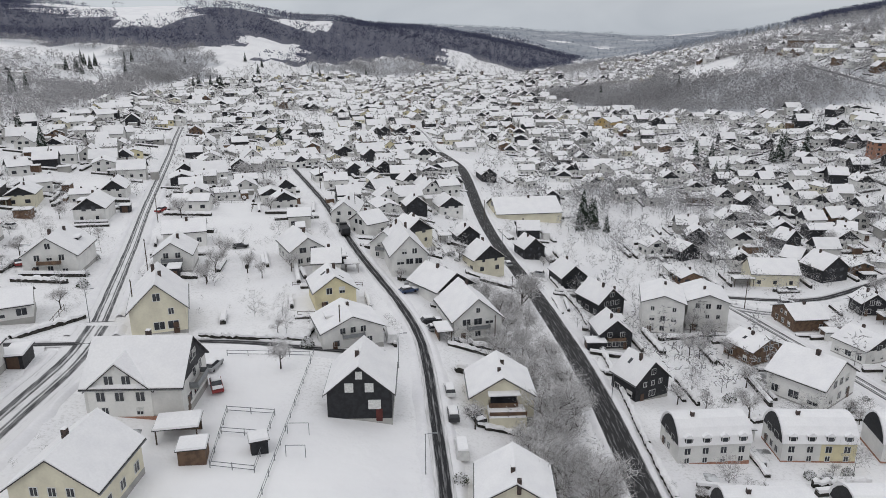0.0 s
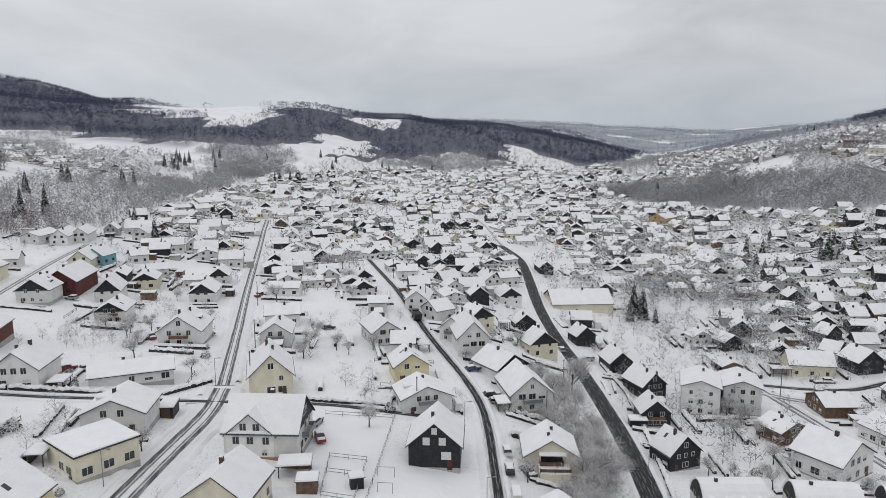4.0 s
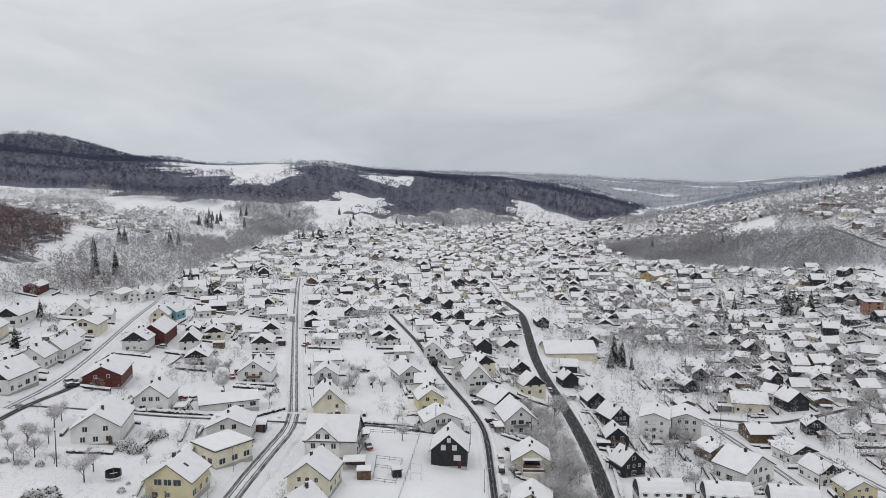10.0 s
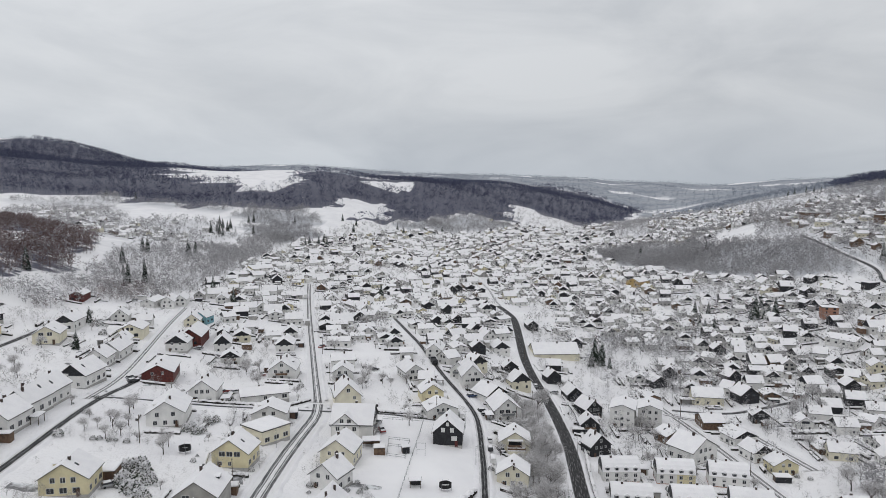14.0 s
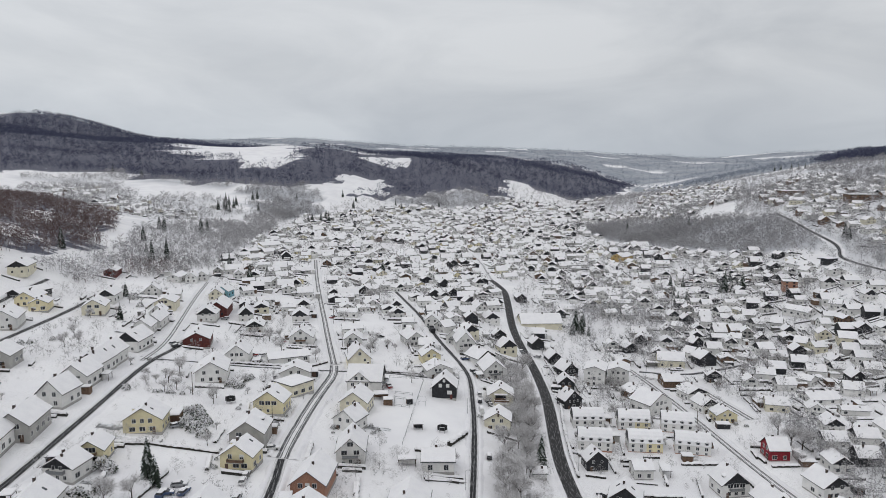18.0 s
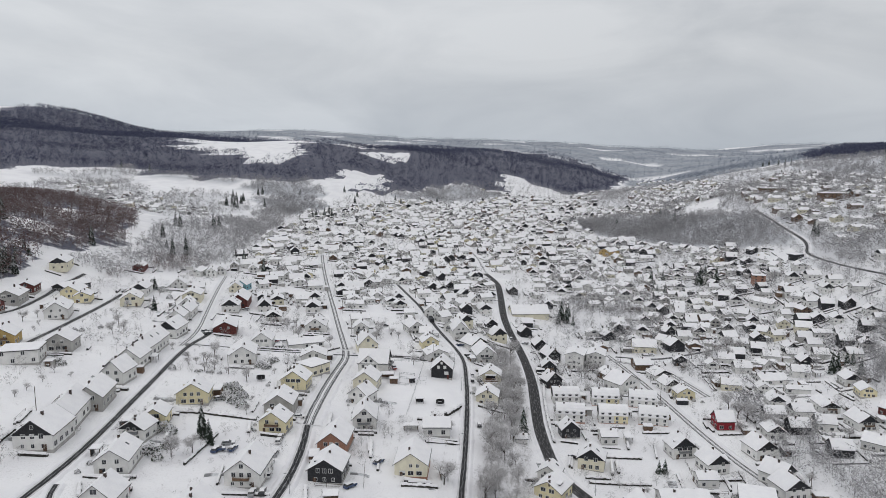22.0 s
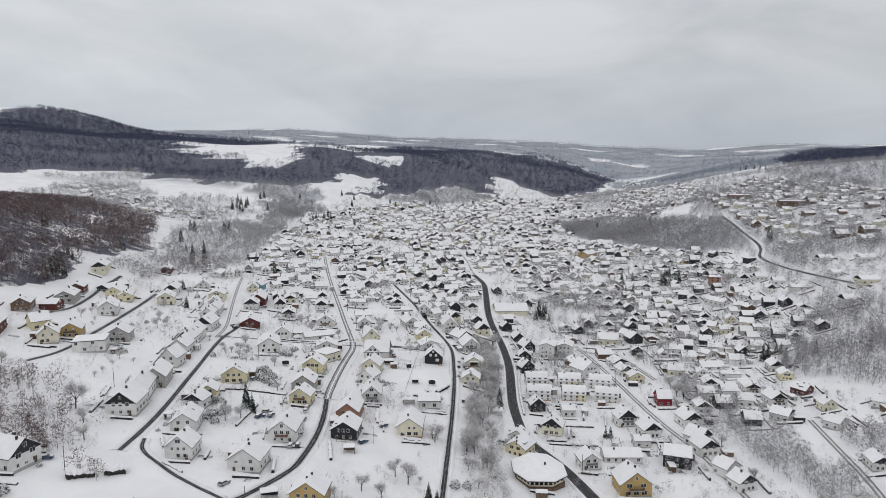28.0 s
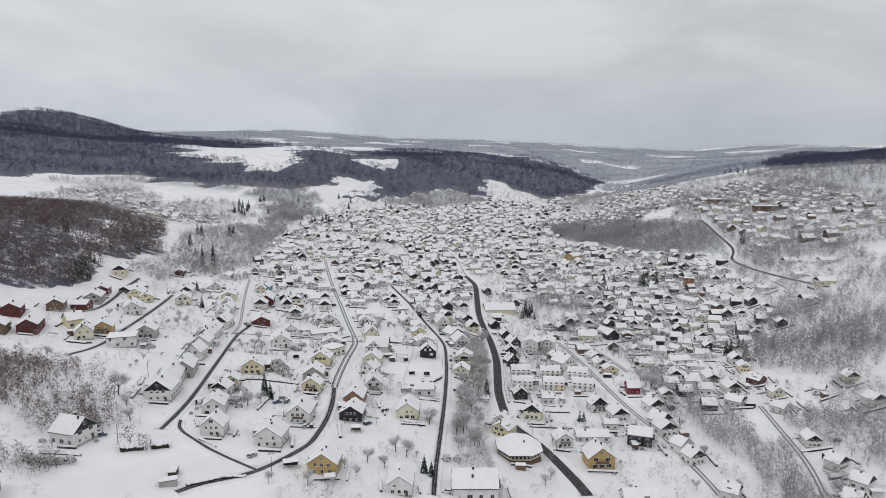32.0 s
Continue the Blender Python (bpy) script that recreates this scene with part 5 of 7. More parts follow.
house(-12.7, 116.9, 77, 8, 7.4, 8, "w")
house(-65.2, 264.0, 142, 9, 8.3, 7, "w", detail=0)
house(4.4, 187.3, 106, 11, 11.8, 8.5, "wk", detail=0)
house(9.5, 151.5, 106, 9, 7.6, 8, "k", detail=0)
house(13.6, 130.1, 113, 10, 8.5, 8.5, "ck", detail=0)
house(35.5, 213.3, 7, 19, 24.6, 6.5, "c", "hall", detail=0)
house(24.5, 272.5, 100, 9, 15.9, 8, "k", detail=0)
house(43.6, 267.3, 35, 9, 8.6, 6, "w", detail=0)
house(69.9, 305.8, 107, 9, 10.9, 7, "wk", detail=0)
house(75.4, 271.0, 118, 9, 7.6, 7, "wk", detail=0)
house(51.6, 331.2, -2, 9, 18, 5, "w", detail=0)
house(130.0, 464.7, 49, 12, 17.6, 7, "Y", detail=0)
house(74.6, 168.9, 106, 9, 7.6, 6.5, "w", detail=0)
house(83.7, 163.8, 113, 10, 8.5, 7, "kw", detail=0)
house(76.2, 138.5, 99, 8, 6.8, 4.5, "b", detail=0)
house(114.7, -29.8, 130, 10, 9.4, 8.5, "wk")
house(100.4, -50.7, -15, 13, 12.1, 5.5, "kf")
house(94.6, -21.0, 105, 9, 9.9, 8, "w")
house(88.8, -33.2, 4, 7, 7.6, 5, "w")
house(160.7, 66.9, -3, 7, 14, 4.5, "w")
house(162.5, 41.3, 92, 10, 15.3, 7, "w")
house(128.4, 83.4, -52, 7, 6, 4, "w")
house(23.8, -11.2, 5, 5, 4.8, 3.2, "w")
house(59.5, 1.6, 5, 8, 6.8, 5.5, "w")
house(57.6, 105.6, 76, 10.6, 14, 10.6, "w", "apt")
house(68.8, 106.6, 79, 10.4, 13, 10.2, "w", "apt")
house(-257.0, 6.0, 112, 10, 12, 7, "r", detail=0)
house(-233.0, -13.0, 112, 9, 17, 7, "r", detail=0)
house(-243.0, -26.0, 112, 9, 11, 7, "b", detail=0)


def garden_hall(x, y, z):
    """A low many-sided hall beside the main road: brown plinth wall, window band, wide eaves and a shallow snowy roof."""
    top = tagged(new("hall"), "low many-sided brown timber hall under a shallow snow-covered roof", "hall")
    top.matrix_basis = pose(x, y, z)
    HOUSES.append((x, y, 12.0))
    ring = [(-11.6, 5.0), (-11.0, -4.5), (-5.5, -12.5), (5.0, -12.0), (10.2, -6.5), (9.5, 3.0), (3.5, 12.0), (-4.0, 13.0)]
    k = len(ring)

    def slab(grow, z0, z1, grow1=None):
        grow1 = grow1 or grow
        return Shape().add([(a * grow, b * grow, z0) for a, b in ring] + [(a * grow1, b * grow1, z1) for a, b in ring], [tuple(range(k))[::-1], tuple(range(k, 2 * k))] + [(i, (i + 1) % k, k + (i + 1) % k, k + i) for i in range(k)])

    part("plinth", slab(0.90, -3.0, 1.2), WALLS["b"], top, "dark brown boarded base")
    part("wall", slab(0.84, 1.2, 3.9), WALLS["c"], top)
    for i in range(k):
        (ax, ay), (bx, by) = ring[i], ring[(i + 1) % k]
        n = max(2, int(math.hypot(bx - ax, by - ay) / 2.0))
        turn = math.degrees(math.atan2(by - ay, bx - ax))
        for q in range(n):
            u = (q + 0.5) / n
            part("window", PLAIN_WINDOW[(1.2, 1.35)], None, top, m=pose((ax + (bx - ax) * u) * 0.84, (ay + (by - ay) * u) * 0.84, 1.9, 0, 0, turn + 180))
    part("roof", slab(1.0, 3.9, 4.2), TILE, top)
    crest = [(-4.0, 6.0), (2.0, -2.0)]
    v = [(a * 0.985, b * 0.985, 4.2) for a, b in ring] + [(a * 0.97, b * 0.97, 4.5) for a, b in ring] + [(*crest[0], 6.6), (*crest[1], 6.6)]
    near = [2 * k + (0 if math.dist(p, crest[0]) < math.dist(p, crest[1]) else 1) for p in ring]
    f = [tuple(range(k))[::-1]] + [(i, (i + 1) % k, k + (i + 1) % k, k + i) for i in range(k)]
    for i in range(k):
        j = (i + 1) % k
        f.append((k + i, k + j, near[i]) if near[i] == near[j] else (k + i, k + j, near[j], near[i]))
    part("roof_snow", Shape().add(v, f), ROOF_SNOW, top, "thick layer of snow")
    part("chimney", Shape().box(1.2, 1.9, -2.6, -2.0, 5.6, 7.4), BRICK_CHIMNEY, top)


garden_hall(40.5, -76.0, -11.2)

# ---- the rest of the town, house by house ----
def clear_of_houses(x, y, gap):
    return all((x - a) ** 2 + (y - b) ** 2 > (gap + c) ** 2 for a, b, c in HOUSES)


def town_edges(y):
    return np.interp(y, [215, 300, 420, 520, 700, 850, 1000, 1150, 1320], [-196, -205, -225, -240, -255, -200, -130, -60, 60]), np.interp(y, [215, 300, 380, 520, 640, 760, 900, 1100, 1320], [250, 252, 240, 190, 200, 360, 330, 290, 235])


PLANS = ((9, 11, 8, "w"), (8.5, 10, 8, "wk"), (9, 12, 7.5, "c"), (10, 11, 8.5, "w"), (9, 10, 8, "k"), (8, 9, 7, "w"), (9, 11, 7.5, "wk"), (10, 14, 8.5, "w"), (8, 10, 8, "g"), (9, 10, 7.5, "b"), (11, 16, 8, "w"), (8, 9, 6.5, "y"), (12, 25, 7.5, "w"), (10, 20, 6.5, "g"))
SINGLE = 253
FAR_SLOTS = ["w", "c", "y", "k", "g", "b", "snow", "tile", "glass", "chimney"]
FAR_V, FAR_F, FAR_M = [], [], []


def far_piece(shape, slot, place):
    k = len(FAR_V)
    FAR_V.extend(tuple(place @ Vector(p)) for p in shape.v)
    FAR_F.extend(tuple(i + k for i in f) for f in shape.f)
    FAR_M.extend([FAR_SLOTS.index(slot)] * len(shape.f))


def far_house(x, y, turn, W, L, H, code, rnd):
    """One house of the distant part of the town, with its own roof, snow, gables, chimney and windows."""
    grow, pitch = rnd.uniform(0.68, 0.92), rnd.choice((0.36, 0.5, 0.6, 0.7, 0.82))
    HOUSES.append((x, y, max(W, L) / 2 * grow))
    place = pose(x, y, float(lie(x, y)), 0, 0, turn) @ Matrix.Diagonal((grow, grow, grow, 1))
    e = H - W / 2 * 0.84
    r = e + W / 2 * pitch
    far_piece(Shape().prism([(-W / 2, -1.5), (W / 2, -1.5), (W / 2, e), (0, r), (-W / 2, e)], -L / 2, L / 2), code[0], place)
    o = 0.5
    drop = o * (r - e) / (W / 2)
    for lift, thick, slot, g in ((0.02, 0.16, "tile", 0.45), (0.185, 0.26, "snow", 0.4)):
        lo, hi = lift, lift + thick
        far_piece(Shape().prism([(-W / 2 - o, e - drop + lo), (0, r + lo), (W / 2 + o, e - drop + lo), (W / 2 + o, e - drop + hi), (0, r + hi), (-W / 2 - o, e - drop + hi)], -L / 2 - g, L / 2 + g), slot, place)
    if "k" in code[1:]:
        for sx in (-1, 1):
            xa, xb = sorted((sx * (L / 2 - 0.05), sx * (L / 2 + 0.06)))
            far_piece(Shape().prism([(-W / 2 + 0.02, e - 0.4), (W / 2 - 0.02, e - 0.4), (W / 2 - 0.02, e), (0, r - 0.02), (-W / 2 + 0.02, e)], xa, xb), "k", place)
    cx = rnd.uniform(-0.25, 0.25) * L
    far_piece(Shape().box(cx - 0.35, cx + 0.35, 0.2, 0.8, r - 1.5, r + 1.0), "chimney", place)
    c, sn = math.cos(radians(turn)), math.sin(radians(turn))
    for sx in (-1, 1):
        if sx * sn < -0.15:
            xa, xb = sorted((sx * (L / 2 - 0.05), sx * (L / 2 + 0.08)))
            for yy, z0, w in ((-W * 0.24, 0.9, 1.3), (W * 0.24, 0.9, 1.3), (-W * 0.2, 3.6, 1.1), (W * 0.2, 3.6, 1.1), (0, 5.9, 0.9)):
                if z0 + 1.6 < r:
                    far_piece(Shape().box(xa, xb, yy - w / 2, yy + w / 2, z0, z0 + 1.25), "glass", place)
    for sy in (-1, 1):
        if sy * c < -0.15:
            ya, yb = sorted((sy * (W / 2 - 0.05), sy * (W / 2 + 0.06)))
            for k in range(3):
                for z0 in ((0.9, 3.3) if e > 4.7 else (0.9,)):
                    xx = -L / 2 + L * (k + 0.5) / 3
                    far_piece(Shape().box(xx - 0.6, xx + 0.6, ya, yb, z0, z0 + 1.2), "glass", place)
    if rnd.random() < 0.5:
        # a garage or shed beside it
        a, w = rnd.choice((-1, 1)), rnd.uniform(2.8, 3.6)
        x0 = a * (L / 2 + 3.2)
        far_piece(Shape().box(x0 - w / 2, x0 + w / 2, -3, 2.5, -1, 2.3), rnd.choice("wgbk"), place)
        far_piece(Shape().box(x0 - w / 2 - 0.2, x0 + w / 2 + 0.2, -3.2, 2.7, 2.3, 2.6, 0.08), "snow", place)


def town_house(x, y, turn, k, rnd, single=False):
    W, L, H, code = PLANS[k]
    if single or len(HOUSES) < SINGLE:
        house(x, y, turn, W, L, H, code, detail=0)
    else:
        far_house(x, y, turn, W, L, H, code, rnd)


def fill_town():
    rnd = random.Random(5)
    # gaps between the houses of the nearer slopes
    for ring, n, gap in (((128, -10, 160, -10, 150, 60, 182, 100, 240, 120, 250, 230, 130, 235, 92, 200, 84, 160, 128, 120), 900, 3.2), ((-215, 120, -75, 120, -95, 215, -190, 240), 420, 3.6), ((-150, 70, -100, 60, -90, 118, -150, 118), 90, 4.0), ((55, -5, 100, -40, 112, -100, 70, -95), 120, 4.2), ((196, 150, 262, 150, 300, 240, 262, 335, 200, 335), 240, 6.0), ((180, -10, 232, -30, 222, -110, 182, -110), 120, 5.0)):
        for _ in range(n):
            px, py = rnd.uniform(min(ring[::2]), max(ring[::2])), rnd.uniform(min(ring[1::2]), max(ring[1::2]))
            if len(HOUSES) < SINGLE + 54 and inside(np.array([px]), np.array([py]), *ring)[0] and clear_of_houses(px, py, gap + 4.2) and off_road(px, py) > 7.5:
                town_house(px, py, round((95 if rnd.random() < 0.5 else 5) + (-10 if px > 20 else 12) + rnd.uniform(-8, 8)), rnd.choice((1, 6, 4, 0, 8, 6, 2, 5, 4)), rnd, True)
    y = 150.0
    while y < 1330:
        lo, hi = town_edges(y)
        step = 14.0 if y < 650 else 16
        x = lo + rnd.uniform(0, 12)
        while x < hi:
            px, py = x + rnd.uniform(-4, 4), y + rnd.uniform(-4.5, 4.5)
            d, g, f = wooded(np.array([px]), np.array([py]))
            hole = noise.noise((px * 0.014, py * 0.014, 4.0)) > 0.36
            thin = py < 225 and (rnd.random() < 0.45 or (px > 40 and px < 125))
            if not hole and not thin and not (py > 1185 and 0 < px < 165) and d[0] == 0 and g[0] < 0.44 and off_road(px, py) > 7.0 and clear_of_houses(px, py, 3.6):
                lean = 14 if px < 20 else -8
                turn = (95 if rnd.random() < 0.52 else 5) + lean + rnd.choice((0, 0, 0, 20)) + rnd.uniform(-5, 5)
                town_house(px, py, round(turn), rnd.choice((0, 0, 1, 1, 2, 3, 4, 4, 4, 5, 6, 6, 7, 8, 9, 10, 11, 12 if y > 300 else 0, 13 if y > 300 else 6) if px < 30 else (1, 1, 6, 6, 6, 4, 4, 4, 1, 0, 0, 8, 9, 2, 10, 12 if y > 300 else 1)), rnd)
            x += step * rnd.uniform(0.9, 1.3)
        y += (15 if y < 650 else 17.5) * rnd.uniform(0.95, 1.1)
    # hamlet to the north-west, and the streets on the eastern slope
    for ring, n, turn0 in (((-700, 800, -640, 830, -520, 685, -440, 612, -390, 660, -330, 600, -330, 500, -370, 420, -430, 480, -560, 590), 260, 15), ((300, 300, 300, 480, 330, 700, 400, 830, 470, 900, 480, 600, 440, 330), 520, 0), ((205, 720, 330, 700, 420, 1000, 400, 1230, 260, 1090), 620, 10), ((330, 1380, 420, 1400, 480, 1750, 420, 1750), 40, 30)):
        for _ in range(n):
            px, py = rnd.uniform(min(ring[::2]), max(ring[::2])), rnd.uniform(min(ring[1::2]), max(ring[1::2]))
            if inside(np.array([px]), np.array([py]), *ring)[0] and clear_of_houses(px, py, 7.0) and off_road(px, py) > 7:
                far_house(px, py, turn0 + rnd.choice((0, 90, 0)) + rnd.uniform(-10, 10), *PLANS[rnd.choice((0, 2, 3, 5, 6, 9, 1))], rnd)
    me = raw_mesh("town_houses", FAR_V, FAR_F, [WALLS[k] for k in FAR_SLOTS[:6]] + [ROOF_SNOW, TILE, GLASS, BRICK_CHIMNEY])
    me.polygons.foreach_set("material_index", FAR_M)
    tagged(new("town_houses", me), "distant snow-roofed houses of the town", "houses", kind="stuff")


fill_town()


# ---- trees ----
def twig_cloud(rnd, tips, count, length, width, droop=0.15):
    """Fine twigs as slim triangles round the ends of the branches."""
    v = []
    for _ in range(count):
        b, d = tips[rnd.randrange(len(tips))]
        o = Vector((rnd.gauss(0, 1), rnd.gauss(0, 1), rnd.gauss(0.25, 0.8))).normalized()
        t = (d * rnd.uniform(0.2, 0.8) + o).normalized()
        a = b + Vector((rnd.gauss(0, 1), rnd.gauss(0, 1), rnd.gauss(0, 1))) * length * 0.35
        q = a + t * length * rnd.uniform(0.6, 1.4) - Vector((0, 0, droop * length))
        s = t.orthogonal().normalized()
        s.rotate(Matrix.Rotation(rnd.uniform(0, 6.3), 3, t))
        v += [a - s * width / 2, a + s * width / 2, q]
    return v


def bare_tree_meshes(seed, h, spread, twigs, width):
    """Trunk and limbs as tapered tubes, and a crown of frosted twigs."""
    rnd = random.Random(seed)
    wood, tips = Shape(), []

    def grow(a, d, length, rad, level):
        b = a + d * length
        wood.tube(a, b, rad, rad * 0.62, 5 if level == 0 else 3)
        if level >= 3:
            tips.append((b, d))
            return
        if level > 0:
            tips.append((a + d * length * 0.6, d))
        for _ in range((4, 4, 3)[level]):
            o = Vector((rnd.gauss(0, 1), rnd.gauss(0, 1), rnd.gauss(0.1, 0.4))).normalized()
            nd = (d * rnd.uniform(0.55, 0.9) + o * spread + Vector((0, 0, 0.22))).normalized()
            grow(a + d * length * rnd.uniform(0.55, 1.0), nd, length * rnd.uniform(0.55, 0.75), rad * 0.5, level + 1)

    grow(Vector((0, 0, -0.2)), Vector((rnd.uniform(-0.06, 0.06), rnd.uniform(-0.06, 0.06), 1)).normalized(), h * 0.36, h * 0.022, 0)
    v = twig_cloud(rnd, tips, twigs, h * 0.13, width)
    k = h / max(p.z for p in v)
    wood.v = [tuple(c * k for c in p) for p in wood.v]
    v = [p * k for p in v]
    return wood.mesh("trunk", BARK, True), fast_mesh("crown", v, np.arange(len(v)).reshape(-1, 3), FROST)


def spruce_meshes(seed, h, wide):
    """A trunk and tiers of drooping branches, each a bent blade with snow lying on the upper ones."""
    rnd = random.Random(seed)
    v, snow = [], []
    tiers = int(h * 2.2)
    for i in range(tiers):
        u = (i + rnd.uniform(-0.3, 0.3)) / tiers
        z, rad = h * (0.06 + 0.93 * u), wide * (1 - u) ** 0.85 + 0.1
        for k in range(9):
            an = k * 0.698 + rnd.uniform(0, 0.7) + i
            c, s = math.cos(an), math.sin(an)
            rr = rad * rnd.uniform(0.7, 1.1)
            tip = Vector((c * rr, s * rr, z - rr * 0.34 - rnd.uniform(0, 0.2)))
            side = Vector((-s, c, 0)) * rr * 0.26
            root, mid = Vector((0, 0, z + 0.1)), Vector((c * rr * 0.55, s * rr * 0.55, z - rr * 0.06))
            tgt = snow if rnd.random() < 0.33 else v
            lift = Vector((0, 0, 0.05)) if tgt is snow else Vector((0, 0, 0))
            tgt += [root + lift, mid - side + lift, mid + side + lift, mid - side + lift, tip + lift, mid + side + lift]
            hang = Vector((0, 0, -rr * 0.2))
            v += [mid - side, mid + side, mid + hang, mid, tip, mid + hang * 1.2]
    trunk = Shape().tube((0, 0, -0.2), (0, 0, h * 0.97), h * 0.018, 0.02, 5).mesh("trunk", BARK)
    both = v + snow
    crown = fast_mesh("crown", both, np.arange(len(both)).reshape(-1, 3), NEEDLES)
    crown.materials.append(NEEDLE_SNOW)
    crown.polygons.foreach_set("material_index", [0] * (len(v) // 3) + [1] * (len(snow) // 3))
    return trunk, crown


BARE = []
for seed, (h, spread, twigs, width) in enumerate(((7, 0.8, 1100, 0.055), (9, 0.7, 1500, 0.06), (12, 0.65, 1900, 0.07), (5, 0.95, 700, 0.045), (14, 0.6, 2000, 0.075), (3.4, 1.1, 480, 0.04))):
    BARE.append((h, bare_tree_meshes(seed + 3, h, spread, twigs, width)))
SPRUCE = [(h, spruce_meshes(k + 40, h, w)) for k, (h, w) in enumerate(((9, 2.2), (14, 3.0), (17, 2.6), (6, 1.7)))]
TREES = []


def evergreen_meshes(seed):
    """A low rounded evergreen shrub: dark leaf blades with snow lying on the upper side."""
    rnd = random.Random(seed)
    v, snow = [], []
    for _ in range(400):
        d = Vector((rnd.gauss(0, 1), rnd.gauss(0, 1), abs(rnd.gauss(0, 1)))).normalized()
        p = Vector((d.x * 0.75, d.y * 0.75, 0.1 + d.z * 0.95)) * rnd.uniform(0.72, 1.08)
        o = Vector((rnd.gauss(0, 1), rnd.gauss(0, 1), rnd.gauss(0, 1))).normalized()
        a, b = d.cross(o).normalized() * 0.085, (d + o * 0.6).normalized() * 0.17
        (snow if rnd.random() < 0.25 + 0.6 * d.z else v).extend([p - a, p + a, p + b])
    both = v + snow
    crown = fast_mesh("leaves", both, np.arange(len(both)).reshape(-1, 3), EVERGREEN)
    crown.materials.append(ROOF_SNOW)
    crown.polygons.foreach_set("material_index", [0] * (len(v) // 3) + [1] * (len(snow) // 3))
    return crown


EVERGREENS = [evergreen_meshes(k + 70) for k in range(3)]


def evergreen(x, y, k, size, turn):
    ob = tagged(new("evergreen_shrub", EVERGREENS[k]), "dark rounded evergreen shrub dusted with snow", "shrub", "evergreen garden shrubs")
    ob.matrix_basis = pose(x, y, float(lie(x, y)), 0, 0, turn) @ Matrix.Diagonal((size, size, size, 1))


def bare_tree(x, y, k, size=1.0, turn=0.0):
    h, (trunk, crown) = BARE[k]
    name, words = ("shrub", "frosted leafless garden shrub") if k == 5 else ("tree", ("tall" if h > 10 else "small") + " leafless tree with frosted twigs")
    ob = tagged(new(name), words, "shrub" if k == 5 else "tree", "bare trees of the town")
    ob.matrix_basis = pose(x, y, float(lie(x, y)), 0, 0, turn) @ Matrix.Diagonal((size, size, size * 1.0, 1))
    part("trunk", trunk, None, ob)
    part("crown", crown, None, ob)
    TREES.append((x, y))


def spruce(x, y, k, size=1.0, turn=0.0):
    ob = tagged(new("spruce"), "dark green spruce with snow on its branches", "conifer", "spruces of the town")
    ob.matrix_basis = pose(x, y, float(lie(x, y)), 0, 0, turn) @ Matrix.Diagonal((size, size, size, 1))
    for name, me in zip(("trunk", "crown"), SPRUCE[k][1]):
        part(name, me, None, ob)
    TREES.append((x, y))


def plant():
    rnd = random.Random(11)
    # the wooded bank between the lane and the main road
    first = len(TREES)
    for _ in range(900):
        y = rnd.uniform(-85, 105)
        x = np.interp(y, [-75, 0, 60, 100], [18, 21, 20, 16]) + rnd.uniform(-8.5, 5.5)
        if len(TREES) - first > 78 or off_road(x, y) < 6.0 or not clear_of_houses(x, y, 1.5) or any((x - a) ** 2 + (y - b) ** 2 < 3.5 for a, b in TREES):
            continue
        bare_tree(x, y, rnd.choice((0, 0, 1, 1, 2, 3)), rnd.uniform(0.75, 1.05), rnd.uniform(0, 360))
    # gardens
    tries = 0
    while len(TREES) < 350 and tries < 5000:
        tries += 1
        y = rnd.triangular(-150, 330, 60)
        x = rnd.uniform(-215, 215)
        if off_road(x, y) < 5 or not clear_of_houses(x, y, 1.2) or wooded(np.array([x]), np.array([y]))[1][0] > 0 or any((x - a) ** 2 + (y - b) ** 2 < 9 for a, b in TREES):
            continue
        if -4 > x > -47 and -14 < y < 52 or (-125 < x < -60 and -60 > y > -80):
            continue
        if noise.noise((x * 0.03, y * 0.03, 2.0)) < -0.12:
            continue
        if rnd.random() < 0.1 and y > 230:
            spruce(x, y, rnd.choice((0, 3, 3, 1)), rnd.uniform(0.7, 1.0), rnd.uniform(0, 360))
        else:
            bare_tree(x, y, rnd.choice((0, 3, 3, 5, 5, 5, 1)), rnd.uniform(0.7, 1.1), rnd.uniform(0, 360))


for sx, sy, k, size in ((-241.7, 247, 2, 1.0), (-236, 258, 2, 1.1), (-190, 262, 1, 1.0), (58, 205, 1, 1.1), (61, 199, 1, 0.95), (55, 196, 0, 1.0), (176, 292, 1, 1.2), (182, 300, 1, 1.1), (188, 290, 1, 1.1), (-178, 92, 0, 1.0), (-83, -62, 1, 0.85), (-79, -66, 0, 1.0), (25, -3, 1, 0.85), (-282, 205, 1, 1.1), (-330, 180, 1, 1.2), (-163, 230, 1, 1.0), (190, 95, 1, 0.9), (194, 98, 1, 0.8), (199, 84, 0, 1.1), (0, -118, 0, 0.9), (3, -120, 0, 0.8), (74.1, -26.1, 3, 0.9), (76.3, -25.9, 3, 1.0), (-269.8, 86.8, 1, 1.0), (-269.9, 96.9, 1, 1.1), (-266.0, 101.5, 1, 0.9), (-273.0, 104.0, 1, 1.1)):
    spruce(sx, sy, k, size)
